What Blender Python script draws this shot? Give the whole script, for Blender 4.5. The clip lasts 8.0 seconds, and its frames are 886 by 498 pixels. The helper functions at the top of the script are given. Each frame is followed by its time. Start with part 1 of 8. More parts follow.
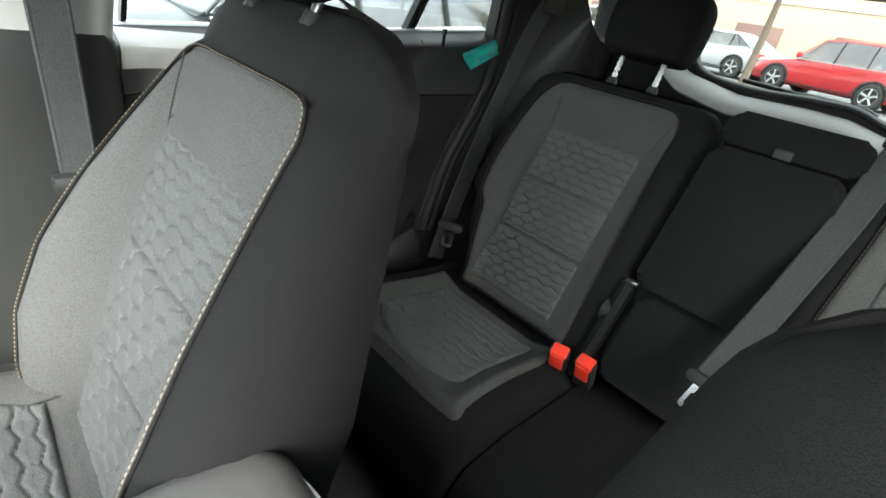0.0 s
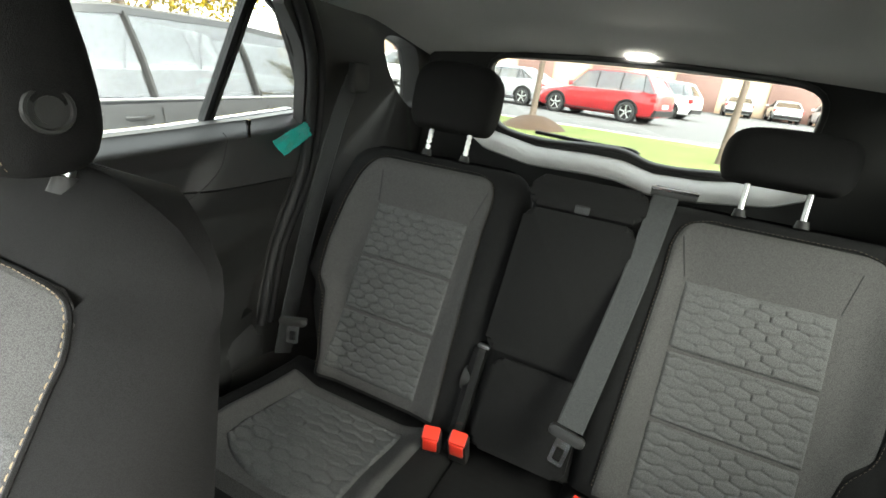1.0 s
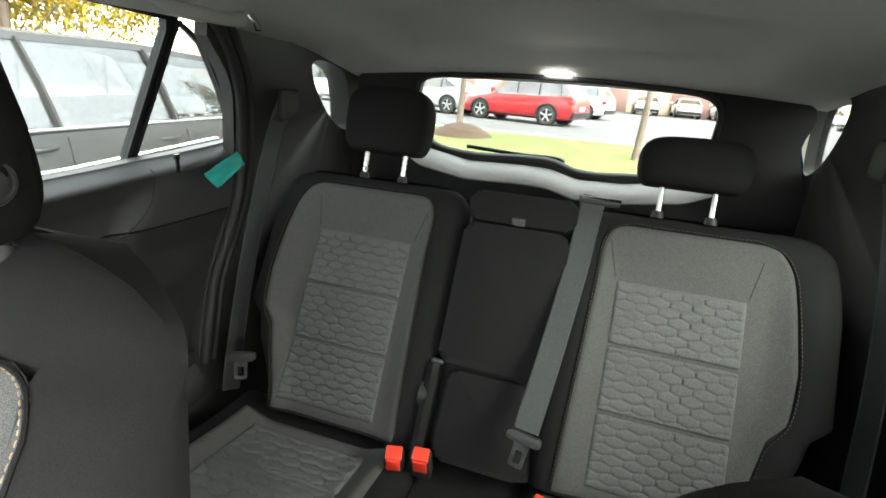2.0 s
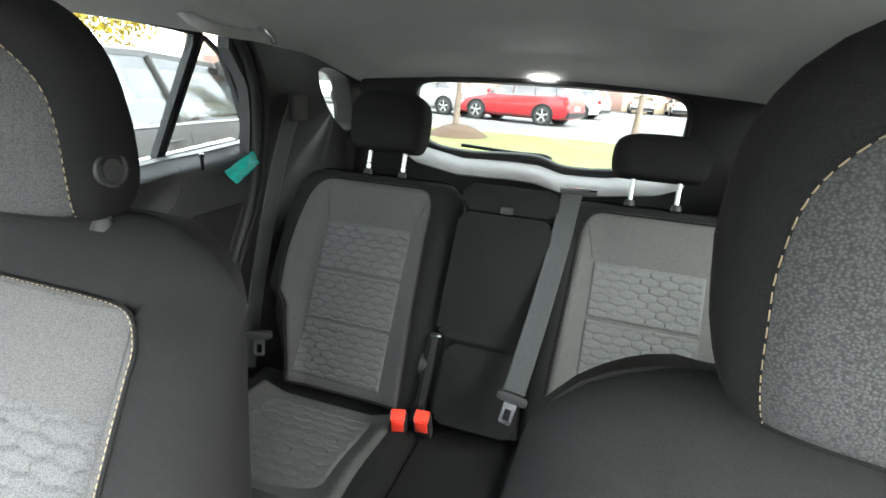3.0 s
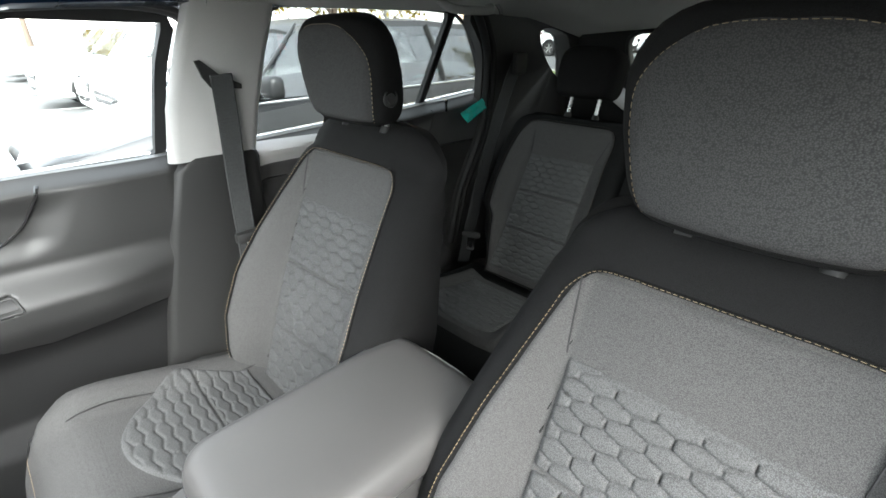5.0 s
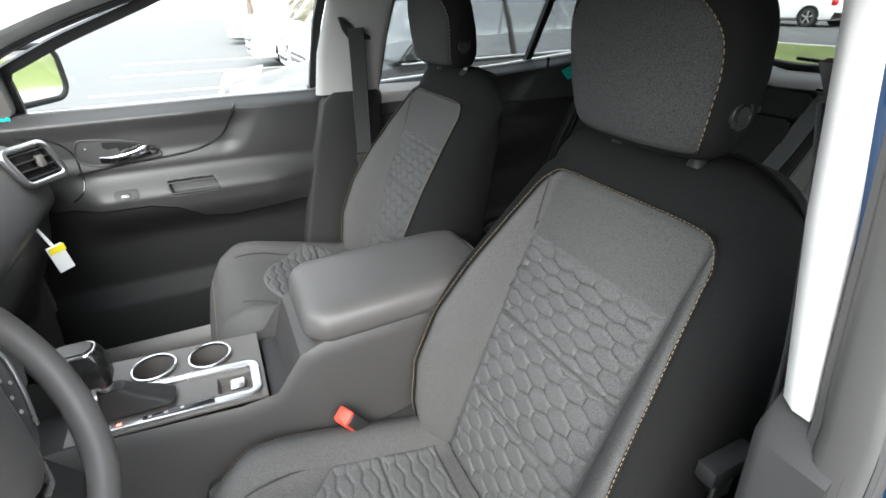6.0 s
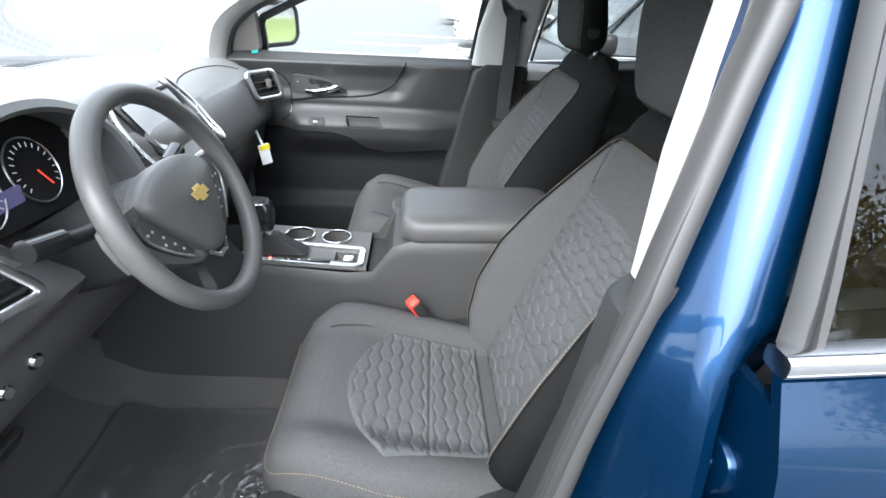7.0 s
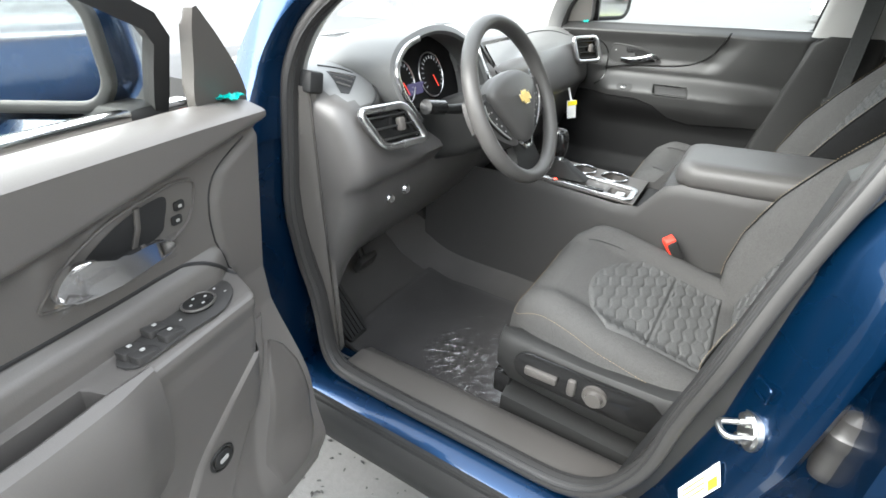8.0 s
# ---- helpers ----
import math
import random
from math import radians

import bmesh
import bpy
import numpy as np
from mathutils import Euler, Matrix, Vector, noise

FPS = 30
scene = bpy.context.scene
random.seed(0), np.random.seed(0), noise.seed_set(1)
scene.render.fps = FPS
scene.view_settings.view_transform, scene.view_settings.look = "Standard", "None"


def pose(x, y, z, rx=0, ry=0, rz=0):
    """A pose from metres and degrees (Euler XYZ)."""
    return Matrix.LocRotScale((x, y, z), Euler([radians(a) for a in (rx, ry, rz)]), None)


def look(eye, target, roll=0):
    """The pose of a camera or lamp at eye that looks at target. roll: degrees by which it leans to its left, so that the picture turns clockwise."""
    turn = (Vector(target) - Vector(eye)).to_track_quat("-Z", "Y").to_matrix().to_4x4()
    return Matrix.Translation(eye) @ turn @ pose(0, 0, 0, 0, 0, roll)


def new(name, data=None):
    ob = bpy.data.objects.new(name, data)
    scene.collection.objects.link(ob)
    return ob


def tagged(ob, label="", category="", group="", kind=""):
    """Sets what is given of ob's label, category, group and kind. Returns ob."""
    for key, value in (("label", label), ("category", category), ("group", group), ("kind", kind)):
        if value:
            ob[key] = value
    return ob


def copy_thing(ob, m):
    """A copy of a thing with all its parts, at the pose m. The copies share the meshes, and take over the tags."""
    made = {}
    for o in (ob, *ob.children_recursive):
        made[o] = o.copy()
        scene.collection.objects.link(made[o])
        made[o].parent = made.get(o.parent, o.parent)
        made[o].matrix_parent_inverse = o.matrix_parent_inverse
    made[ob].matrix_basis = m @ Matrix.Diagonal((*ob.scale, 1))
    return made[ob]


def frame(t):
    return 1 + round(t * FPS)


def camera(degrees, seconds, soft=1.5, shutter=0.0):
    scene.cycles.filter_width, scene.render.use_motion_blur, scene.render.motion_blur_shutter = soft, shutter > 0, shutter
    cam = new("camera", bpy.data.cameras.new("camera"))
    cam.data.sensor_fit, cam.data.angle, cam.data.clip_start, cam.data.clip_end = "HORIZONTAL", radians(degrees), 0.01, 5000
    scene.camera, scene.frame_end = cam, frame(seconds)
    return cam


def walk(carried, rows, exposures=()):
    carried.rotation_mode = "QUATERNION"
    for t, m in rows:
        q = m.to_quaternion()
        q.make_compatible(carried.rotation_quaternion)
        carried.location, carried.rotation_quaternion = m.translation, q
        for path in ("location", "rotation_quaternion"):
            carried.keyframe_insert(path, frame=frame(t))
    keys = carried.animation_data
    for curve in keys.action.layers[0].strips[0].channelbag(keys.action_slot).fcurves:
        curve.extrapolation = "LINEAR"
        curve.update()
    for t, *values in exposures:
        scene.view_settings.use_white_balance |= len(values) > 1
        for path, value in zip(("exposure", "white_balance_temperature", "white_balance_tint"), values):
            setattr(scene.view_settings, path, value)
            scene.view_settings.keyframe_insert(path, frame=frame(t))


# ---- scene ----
# World: +x is the driver's side of the car, +y its rear, z up from the asphalt.
cam = camera(85.3, 8.0, soft=1.6)
ROWS = [
    (0, (0.174, 0.018, 1.293), (-1.034, 1.315, 0.367), 10.1),
    (0.5, (0.154, 0.055, 1.337), (-0.82, 1.616, 0.553), 8.4),
    (1, (0.136, 0.072, 1.37), (-0.64, 1.776, 0.667), 6.6),
    (1.5, (0.127, 0.073, 1.383), (-0.49, 1.858, 0.725), 5.2),
    (1.7, (0.125, 0.068, 1.39), (-0.438, 1.874, 0.74), 4.8),
    (3, (0.168, -0.066, 1.404), (-0.373, 1.749, 0.763), 3.8),
    (3.5, (0.208, -0.141, 1.419), (-0.462, 1.623, 0.755), 4.5),
    (4, (0.279, -0.203, 1.415), (-0.626, 1.446, 0.735), 3.8),
    (4.5, (0.377, -0.271, 1.436), (-0.751, 1.192, 0.67), 2.4),
    (4.7, (0.402, -0.289, 1.423), (-0.801, 1.105, 0.641), 1.2),
    (5.8, (0.748, -0.298, 1.429), (-0.819, 0.527, 0.5), -1.6),
    (6, (0.817, -0.299, 1.411), (-0.796, 0.445, 0.491), -0.9),
    (6.5, (0.941, -0.243, 1.396), (-0.762, 0.215, 0.453), 1.9),
    (7, (1.099, -0.206, 1.402), (-0.651, -0.075, 0.443), 3.6),
    (7.5, (1.268, -0.161, 1.374), (-0.439, -0.515, 0.394), 2.5),
    (8, (1.382, -0.124, 1.328), (-0.094, -1.035, 0.331), 0.9),
]
EXPOSURES = [(0.0, 4.27, 6450, 4), (0.5, 4.6, 6750, 5), (1.5, 4.66, 6850, 6), (3.0, 5.0, 6400, 7), (3.5, 5.04, 6400, 7), (4.5, 4.1, 6350, 7),
             (6, 3.02, 6350, 9), (6.5, 2.92, 6050, 9), (7, 3.05, 6000, 9), (7.5, 3.2, 6200, 9), (8, 3.12, 6450, 7)]
walk(cam, [(t, look(e, g, r)) for t, e, g, r in ROWS], EXPOSURES)

# ---- light: a bright overcast day ----
world = bpy.data.worlds.new("overcast_sky")
scene.world = world
world.use_nodes = True
wn, wl = world.node_tree.nodes, world.node_tree.links
sky = wn.new("ShaderNodeTexSky")
sky.sky_type, sky.sun_disc = "NISHITA", False
sky.sun_elevation, sky.sun_rotation = radians(37), radians(118)
soften = wn.new("ShaderNodeHueSaturation")
soften.inputs["Saturation"].default_value = 0.2
wl.new(sky.outputs[0], soften.inputs["Color"])
# An overcast sky is brighter overhead than at the horizon.
way, split, rise, lift_ = (wn.new("ShaderNode" + k) for k in ("TexCoord", "SeparateXYZ", "MapRange", "VectorMath"))
rise.inputs["To Min"].default_value, rise.inputs["To Max"].default_value = 0.75, 2.1
lift_.operation = "SCALE"
wl.new(way.outputs["Generated"], split.inputs[0])
wl.new(split.outputs["Z"], rise.inputs["Value"])
wl.new(soften.outputs[0], lift_.inputs[0])
wl.new(rise.outputs[0], lift_.inputs["Scale"])
wl.new(lift_.outputs[0], wn["Background"].inputs[0])
wn["Background"].inputs[1].default_value = 0.15
sun_data = bpy.data.lights.new("sun", "SUN")
sun_data.energy, sun_data.angle, sun_data.color = 1.3, radians(60), (1, 0.97, 0.92)
sun = new("sun", sun_data)
sun.matrix_world = look((13, -7, 11), (0, 0, 0))

# ---- materials ----


def mat(name, base, rough=0.5, metal=0.0, vary=0.15, scale=6.0, fine=300.0, bump=0.15, dist=0.001, coat=0.0, spec=0.5, weave=0.0):
    """A surface whose colour and roughness vary at two scales, with fine relief. weave: threads per metre."""
    m = bpy.data.materials.new(name)
    m.use_nodes = True
    n, l = m.node_tree.nodes, m.node_tree.links
    b = n["Principled BSDF"]
    co = n.new("ShaderNodeTexCoord")
    big, small = n.new("ShaderNodeTexNoise"), n.new("ShaderNodeTexNoise")
    for node, s, det in ((big, scale, 4), (small, fine, 3)):
        node.inputs["Scale"].default_value, node.inputs["Detail"].default_value = s, det
        l.new(co.outputs["Object"], node.inputs["Vector"])
    ramp = n.new("ShaderNodeMix")
    ramp.data_type = "RGBA"
    lo = [c * (1 - vary) for c in base]
    hi = [min(1, c * (1 + vary)) for c in base]
    ramp.inputs["A"].default_value, ramp.inputs["B"].default_value = (*lo, 1), (*hi, 1)
    add = n.new("ShaderNodeMath")
    add.operation = "MULTIPLY_ADD"
    add.inputs[1].default_value = 0.4
    half = n.new("ShaderNodeMath")
    half.operation = "MULTIPLY"
    half.inputs[1].default_value = 0.6
    l.new(big.outputs["Fac"], half.inputs[0])
    l.new(small.outputs["Fac"], add.inputs[0])
    l.new(half.outputs[0], add.inputs[2])
    l.new(add.outputs[0], ramp.inputs["Factor"])
    l.new(ramp.outputs["Result"], b.inputs["Base Color"])
    rr = n.new("ShaderNodeMapRange")
    rr.inputs["To Min"].default_value, rr.inputs["To Max"].default_value = max(0, rough - 0.08), min(1, rough + 0.08)
    l.new(big.outputs["Fac"], rr.inputs["Value"])
    l.new(rr.outputs[0], b.inputs["Roughness"])
    b.inputs["Metallic"].default_value = metal
    b.inputs["Coat Weight"].default_value = coat
    b.inputs["Coat Roughness"].default_value = 0.03
    b.inputs["Specular IOR Level"].default_value = spec
    if bump:
        bp = n.new("ShaderNodeBump")
        bp.inputs["Strength"].default_value, bp.inputs["Distance"].default_value = bump, dist
        height = small.outputs["Fac"]
        if weave:
            vor = n.new("ShaderNodeTexVoronoi")
            vor.inputs["Scale"].default_value = weave
            vor.inputs["Randomness"].default_value = 0.85
            l.new(co.outputs["Object"], vor.inputs["Vector"])
            height = vor.outputs["Distance"]
            mul = n.new("ShaderNodeMix")
            mul.data_type, mul.blend_type = "RGBA", "MULTIPLY"
            mul.inputs["Factor"].default_value = 0.62
            tone = n.new("ShaderNodeMapRange")
            tone.inputs["From Max"].default_value = 0.7
            tone.inputs["To Min"].default_value, tone.inputs["To Max"].default_value = 1.6, 0.3
            l.new(vor.outputs["Distance"], tone.inputs["Value"])
            l.new(ramp.outputs["Result"], mul.inputs["A"])
            l.new(tone.outputs[0], mul.inputs["B"])
            l.new(mul.outputs["Result"], b.inputs["Base Color"])
        l.new(height, bp.inputs["Height"])
        l.new(bp.outputs[0], b.inputs["Normal"])
    return m


def glow(name, colour, strength):
    m = bpy.data.materials.new(name)
    m.use_nodes = True
    b = m.node_tree.nodes["Principled BSDF"]
    b.inputs["Base Color"].default_value = (*(c * 0.05 for c in colour), 1)
    b.inputs["Emission Color"].default_value = (*colour, 1)
    b.inputs["Emission Strength"].default_value = strength
    return m


def glass(name, tint, rough=0.0, gloss=0.03):
    """Thin car glass: it lets light through straight, with a Fresnel gloss."""
    m = bpy.data.materials.new(name)
    m.use_nodes = True
    n, l = m.node_tree.nodes, m.node_tree.links
    n.remove(n["Principled BSDF"])
    tr, gl, mx, fr, pw, ad = (n.new("ShaderNode" + k) for k in ("BsdfTransparent", "BsdfGlossy", "MixShader", "LayerWeight", "Math", "Math"))
    tr.inputs[0].default_value = (*tint, 1)
    gl.inputs["Roughness"].default_value = rough
    fr.inputs["Blend"].default_value = 0.5
    pw.operation, pw.inputs[1].default_value = "POWER", 4.0
    ad.operation, ad.inputs[1].default_value, ad.inputs[2].default_value = "MULTIPLY_ADD", 0.5, gloss
    l.new(fr.outputs["Facing"], pw.inputs[0])
    l.new(pw.outputs[0], ad.inputs[0])
    l.new(ad.outputs[0], mx.inputs[0])
    l.new(tr.outputs[0], mx.inputs[1])
    l.new(gl.outputs[0], mx.inputs[2])
    l.new(mx.outputs[0], n["Material Output"].inputs[0])
    return m


CLOTH_DARK = mat("black_seat_cloth", (0.0115, 0.0113, 0.0112), 0.9, vary=0.2, fine=1200, bump=0.3, weave=1300, spec=0.1)
CLOTH_MID = mat("charcoal_seat_cloth", (0.0730, 0.0720, 0.0700), 0.88, vary=0.2, fine=1200, bump=0.4, weave=950, spec=0.15)
CLOTH_HEX = mat("quilted_grey_cloth", (0.0855, 0.086, 0.0845), 0.85, vary=0.25, fine=1200, bump=0.4, weave=800, spec=0.15)
CLOTH_HEAD = mat("dark_woven_headrest_cloth", (0.048, 0.0478, 0.0475), 0.88, vary=0.25, fine=1200, bump=0.5, weave=700, spec=0.15)
CLOTH_REAR = mat("charcoal_rear_seat_cloth", (0.066, 0.0645, 0.0625), 0.88, vary=0.22, fine=1200, bump=0.5, weave=850, spec=0.15)
STITCH = mat("tan_thread", (0.24, 0.18, 0.105), 0.7, vary=0.2)
STITCH_DARK = mat("dark_thread", (0.009, 0.009, 0.009), 0.7)
PLASTIC = mat("black_grained_plastic", (0.017, 0.017, 0.0165), 0.55, fine=700, bump=0.25, dist=0.0006, spec=0.3)
DASH_SKIN = mat("soft_charcoal_dash_skin", (0.118, 0.119, 0.116), 0.45, fine=600, bump=0.35, dist=0.0006, spec=0.45)
PLASTIC_MID = mat("charcoal_grained_plastic", (0.070, 0.065, 0.060), 0.42, fine=700, bump=0.25, dist=0.0006, spec=0.45)
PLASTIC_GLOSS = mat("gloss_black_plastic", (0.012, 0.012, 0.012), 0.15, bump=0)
TRIM_GREY = mat("light_grey_trim", (0.33, 0.327, 0.316), 0.6, fine=600, bump=0.2, dist=0.0005)
HEADLINER = mat("grey_headliner_felt", (0.5, 0.5, 0.47), 0.95, vary=0.08, fine=900, bump=0.4, spec=0.1)
CARPET = mat("black_carpet", (0.075, 0.072, 0.069), 0.95, vary=0.35, fine=700, bump=0.9, dist=0.003, spec=0.1)
LEATHER = mat("black_leather", (0.066, 0.0635, 0.061), 0.45, fine=900, bump=0.25, dist=0.0005, spec=0.4)
RUBBER = mat("grey_black_rubber", (0.028, 0.027, 0.026), 0.5, bump=0.1, spec=0.4)
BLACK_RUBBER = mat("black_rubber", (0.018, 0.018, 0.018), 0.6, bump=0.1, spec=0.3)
CHROME = mat("chrome", (0.75, 0.75, 0.76), 0.12, 1.0, vary=0.05, bump=0)
SATIN = mat("satin_silver", (0.6, 0.6, 0.6), 0.28, 1.0, vary=0.05, bump=0)
STEEL = mat("zinc_steel", (0.55, 0.55, 0.54), 0.3, 1.0, vary=0.2, scale=40, bump=0.1)
BLUE = mat("metallic_blue_paint", (0.0008, 0.019, 0.057), 0.27, 0.75, vary=0.06, fine=2500, bump=0.04, dist=0.0002, coat=0.35)
# Passenger door's charcoal trim, with the cabin's shade mixed into its colour.
DOOR_SKIN_SHADED = mat("charcoal_door_skin_shaded", (0.024, 0.024, 0.0235), 0.5, fine=700, bump=0.25, dist=0.0006, spec=0.35)
# Instrument panel black; on the passenger door its depth stands in for shade.
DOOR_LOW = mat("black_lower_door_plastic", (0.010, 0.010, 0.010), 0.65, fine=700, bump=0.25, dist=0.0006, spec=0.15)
DASH_LOW = mat("dark_warm_dash_plastic", (0.066, 0.063, 0.0605), 0.40, fine=700, bump=0.25, dist=0.0006, spec=0.5)
CONSOLE = mat("black_console_plastic", (0.036, 0.0348, 0.0335), 0.5, fine=700, bump=0.25, dist=0.0006, spec=0.4)
MAT_PILE = mat("grey_black_mat_pile", (0.060, 0.058, 0.057), 0.9, vary=0.3, fine=800, bump=0.8, dist=0.002, spec=0.2)
# The same door trim under open sky: its brightness is in the colour.
DOOR_SKIN_SKYLIT = mat("charcoal_door_skin_skylit", (0.094, 0.088, 0.082), 0.42, fine=700, bump=0.25, dist=0.0006, spec=0.5)
FLANK = mat("dark_moulded_flank_plastic", (0.030, 0.029, 0.028), 0.45, fine=700, bump=0.25, dist=0.0006, spec=0.4)
# Rear doors' copy of that trim, darkened less for the cabin's shade.
DOOR_SKIN_HALF_SHADE = mat("charcoal_door_skin_half_shade", (0.040, 0.0395, 0.039), 0.45, fine=700, bump=0.25, dist=0.0006, spec=0.45)
RED_PLASTIC = mat("red_plastic", (0.75, 0.045, 0.025), 0.35, bump=0)
BELT = mat("grey_webbing", (0.05, 0.052, 0.052), 0.75, fine=900, bump=0.5, weave=900, spec=0.2)
GLASS = glass("clear_glass", (0.93, 0.95, 0.94))
FILM = glass("crinkled_clear_film", (0.92, 0.92, 0.92), 0.17, 0.075)
WHITE_CARD = mat("white_card", (0.8, 0.8, 0.78), 0.6, vary=0.03)
GLASS_DARK = glass("privacy_glass", (0.57, 0.59, 0.58))

# ---- shape helpers ----


def finish(name, bm, material, sharp=38):
    me = bpy.data.meshes.new(name)
    bmesh.ops.recalc_face_normals(bm, faces=bm.faces)
    bm.to_mesh(me)
    bm.free()
    for p in me.polygons:
        p.use_smooth = True
    me.set_sharp_from_angle(angle=radians(sharp))
    me.materials.append(material)
    return me


def thing(name, at, label, category, group="", kind=""):
    """An Empty at a thing's base, which parents its parts."""
    ob = new(name)
    ob.empty_display_size = 0.1
    ob.location = at
    ob["at"] = tuple(at)
    return tagged(ob, label, category, group, kind)


def part(name, bm, material, parent, label="", sharp=38, kind=""):
    """One mesh under a thing or a part; its bmesh is in world places."""
    root = parent
    while root.parent:
        root = root.parent
    bmesh.ops.translate(bm, verts=bm.verts, vec=-Vector(root["at"]))
    ob = new(name, finish(name, bm, material, sharp))
    ob.parent = parent
    return tagged(ob, label, kind=kind)


def solo(name, bm, material, label, category="", kind="", group="", sharp=38, origin=None):
    """A thing of one mesh, with its origin at its base."""
    if origin is None:
        pts = [v.co for v in bm.verts]
        lo = [min(p[i] for p in pts) for i in range(3)]
        hi = [max(p[i] for p in pts) for i in range(3)]
        origin = ((lo[0] + hi[0]) / 2, (lo[1] + hi[1]) / 2, lo[2])
    bmesh.ops.translate(bm, verts=bm.verts, vec=-Vector(origin))
    ob = new(name, finish(name, bm, material, sharp))
    ob.location = origin
    ob["at"] = tuple(origin)
    return tagged(ob, label, category, group, kind)


def smooth(a, b, x):
    t = max(0.0, min(1.0, (x - a) / (b - a)))
    return t * t * (3 - 2 * t)


def interp(x, table):
    """A value from a table of (x, value), eased between its rows."""
    if x <= table[0][0]:
        return table[0][1]
    for (x0, v0), (x1, v1) in zip(table, table[1:]):
        if x <= x1:
            return v0 + (v1 - v0) * (x - x0) / (x1 - x0)
    return table[-1][1]


def loft(rings, closed=True, caps=True, bm=None):
    bm = bm or bmesh.new()
    rows = [[bm.verts.new(p) for p in ring] for ring in rings]
    k = len(rows[0])
    for a, b in zip(rows, rows[1:]):
        for i in range(k if closed else k - 1):
            j = (i + 1) % k
            bm.faces.new((a[i], a[j], b[j], b[i]))
    if caps and closed:
        bm.faces.new(rows[0])
        bm.faces.new(list(reversed(rows[-1])))
    return bm


def box(lo, hi, bevel=0.004, seg=2, bm=None, turn=None):
    """A box between two corners, with rounded edges; turn: a matrix about its middle."""
    bm = bm or bmesh.new()
    mid = (Vector(lo) + Vector(hi)) / 2
    size = Vector(hi) - Vector(lo)
    m = Matrix.Translation(mid) @ (turn or Matrix()) @ Matrix.Diagonal((*size, 1))
    made = bmesh.ops.create_cube(bm, size=1, matrix=m)
    if bevel:
        edges = list({e for v in made["verts"] for e in v.link_edges})
        bmesh.ops.bevel(bm, geom=edges, offset=min(bevel, min(abs(c) for c in size) * 0.45), segments=seg, profile=0.5, affect="EDGES")
    return bm


def rod(a, b, r, n=14, bm=None, r2=None):
    bm = bm or bmesh.new()
    a, b = Vector(a), Vector(b)
    q = (b - a).to_track_quat("Z", "Y").to_matrix().to_4x4()
    m = Matrix.Translation((a + b) / 2) @ q
    bmesh.ops.create_cone(bm, cap_ends=True, segments=n, radius1=r, radius2=r if r2 is None else r2, depth=(b - a).length, matrix=m)
    return bm


def curve_points(points, n=8, closed=False):
    """A smooth line (Catmull-Rom) through points."""
    p = [Vector(q) for q in points]
    out = []
    m = len(p)
    for i in range(m if closed else m - 1):
        a, b, c, d = (p[(i + k) % m] if closed else p[max(0, min(m - 1, i + k))] for k in (-1, 0, 1, 2))
        for s in range(n):
            t = s / n
            out.append(0.5 * (2 * b + (c - a) * t + (2 * a - 5 * b + 4 * c - d) * t * t + (3 * b - a - 3 * c + d) * t ** 3))
    if not closed:
        out.append(p[-1])
    return out


def sweep(path, profile, up=(0, 0, 1), closed=False, bm=None, caps=True):
    """A 2D profile (side, up) carried along a line."""
    bm = bm or bmesh.new()
    path = [Vector(p) for p in path]
    n = len(path)
    rings = []
    for i, p in enumerate(path):
        a = path[(i - 1) % n] if closed or i else path[0]
        b = path[(i + 1) % n] if closed or i < n - 1 else path[-1]
        d = (b - a).normalized()
        u = Vector(up(p) if callable(up) else up)
        side = d.cross(u).normalized()
        u = side.cross(d).normalized()
        rings.append([p + side * s + u * h for s, h in profile])
    if closed:
        rings.append(rings[0])
    rows = [[bm.verts.new(p) for p in ring] for ring in (rings[:-1] if closed else rings)]
    if closed:
        rows.append(rows[0])
    k = len(profile)
    for a, b in zip(rows, rows[1:]):
        for i in range(k):
            bm.faces.new((a[i], a[(i + 1) % k], b[(i + 1) % k], b[i]))
    if caps and not closed:
        bm.faces.new(rows[0])
        bm.faces.new(list(reversed(rows[-1])))
    return bm


def circle(r, n=10, ry=None):
    return [(r * math.cos(2 * math.pi * i / n), (ry or r) * math.sin(2 * math.pi * i / n)) for i in range(n)]


def rrect(w, h, r, n=4):
    """A rounded rectangle, w x h, round 0."""
    pts = []
    for cx, cy, a0 in ((w / 2 - r, h / 2 - r, 0), (-w / 2 + r, h / 2 - r, 90), (-w / 2 + r, -h / 2 + r, 180), (w / 2 - r, -h / 2 + r, 270)):
        for i in range(n + 1):
            a = radians(a0 + 90 * i / n)
            pts.append((cx + r * math.cos(a), cy + r * math.sin(a)))
    return pts


def slab(outline, to3, thick, bevel=0.0):
    """A plate from a 2D outline; to3(u, v, d) gives its places, d from 0 to thick."""
    bm = bmesh.new()
    a = [bm.verts.new(to3(u, v, 0)) for u, v in outline]
    b = [bm.verts.new(to3(u, v, thick)) for u, v in outline]
    k = len(outline)
    bm.faces.new(a)
    top = bm.faces.new(list(reversed(b)))
    for i in range(k):
        bm.faces.new((a[i], a[(i + 1) % k], b[(i + 1) % k], b[i]))
    if bevel:
        bmesh.ops.bevel(bm, geom=list(top.edges), offset=bevel, segments=2, profile=0.5, affect="EDGES")
    return bm


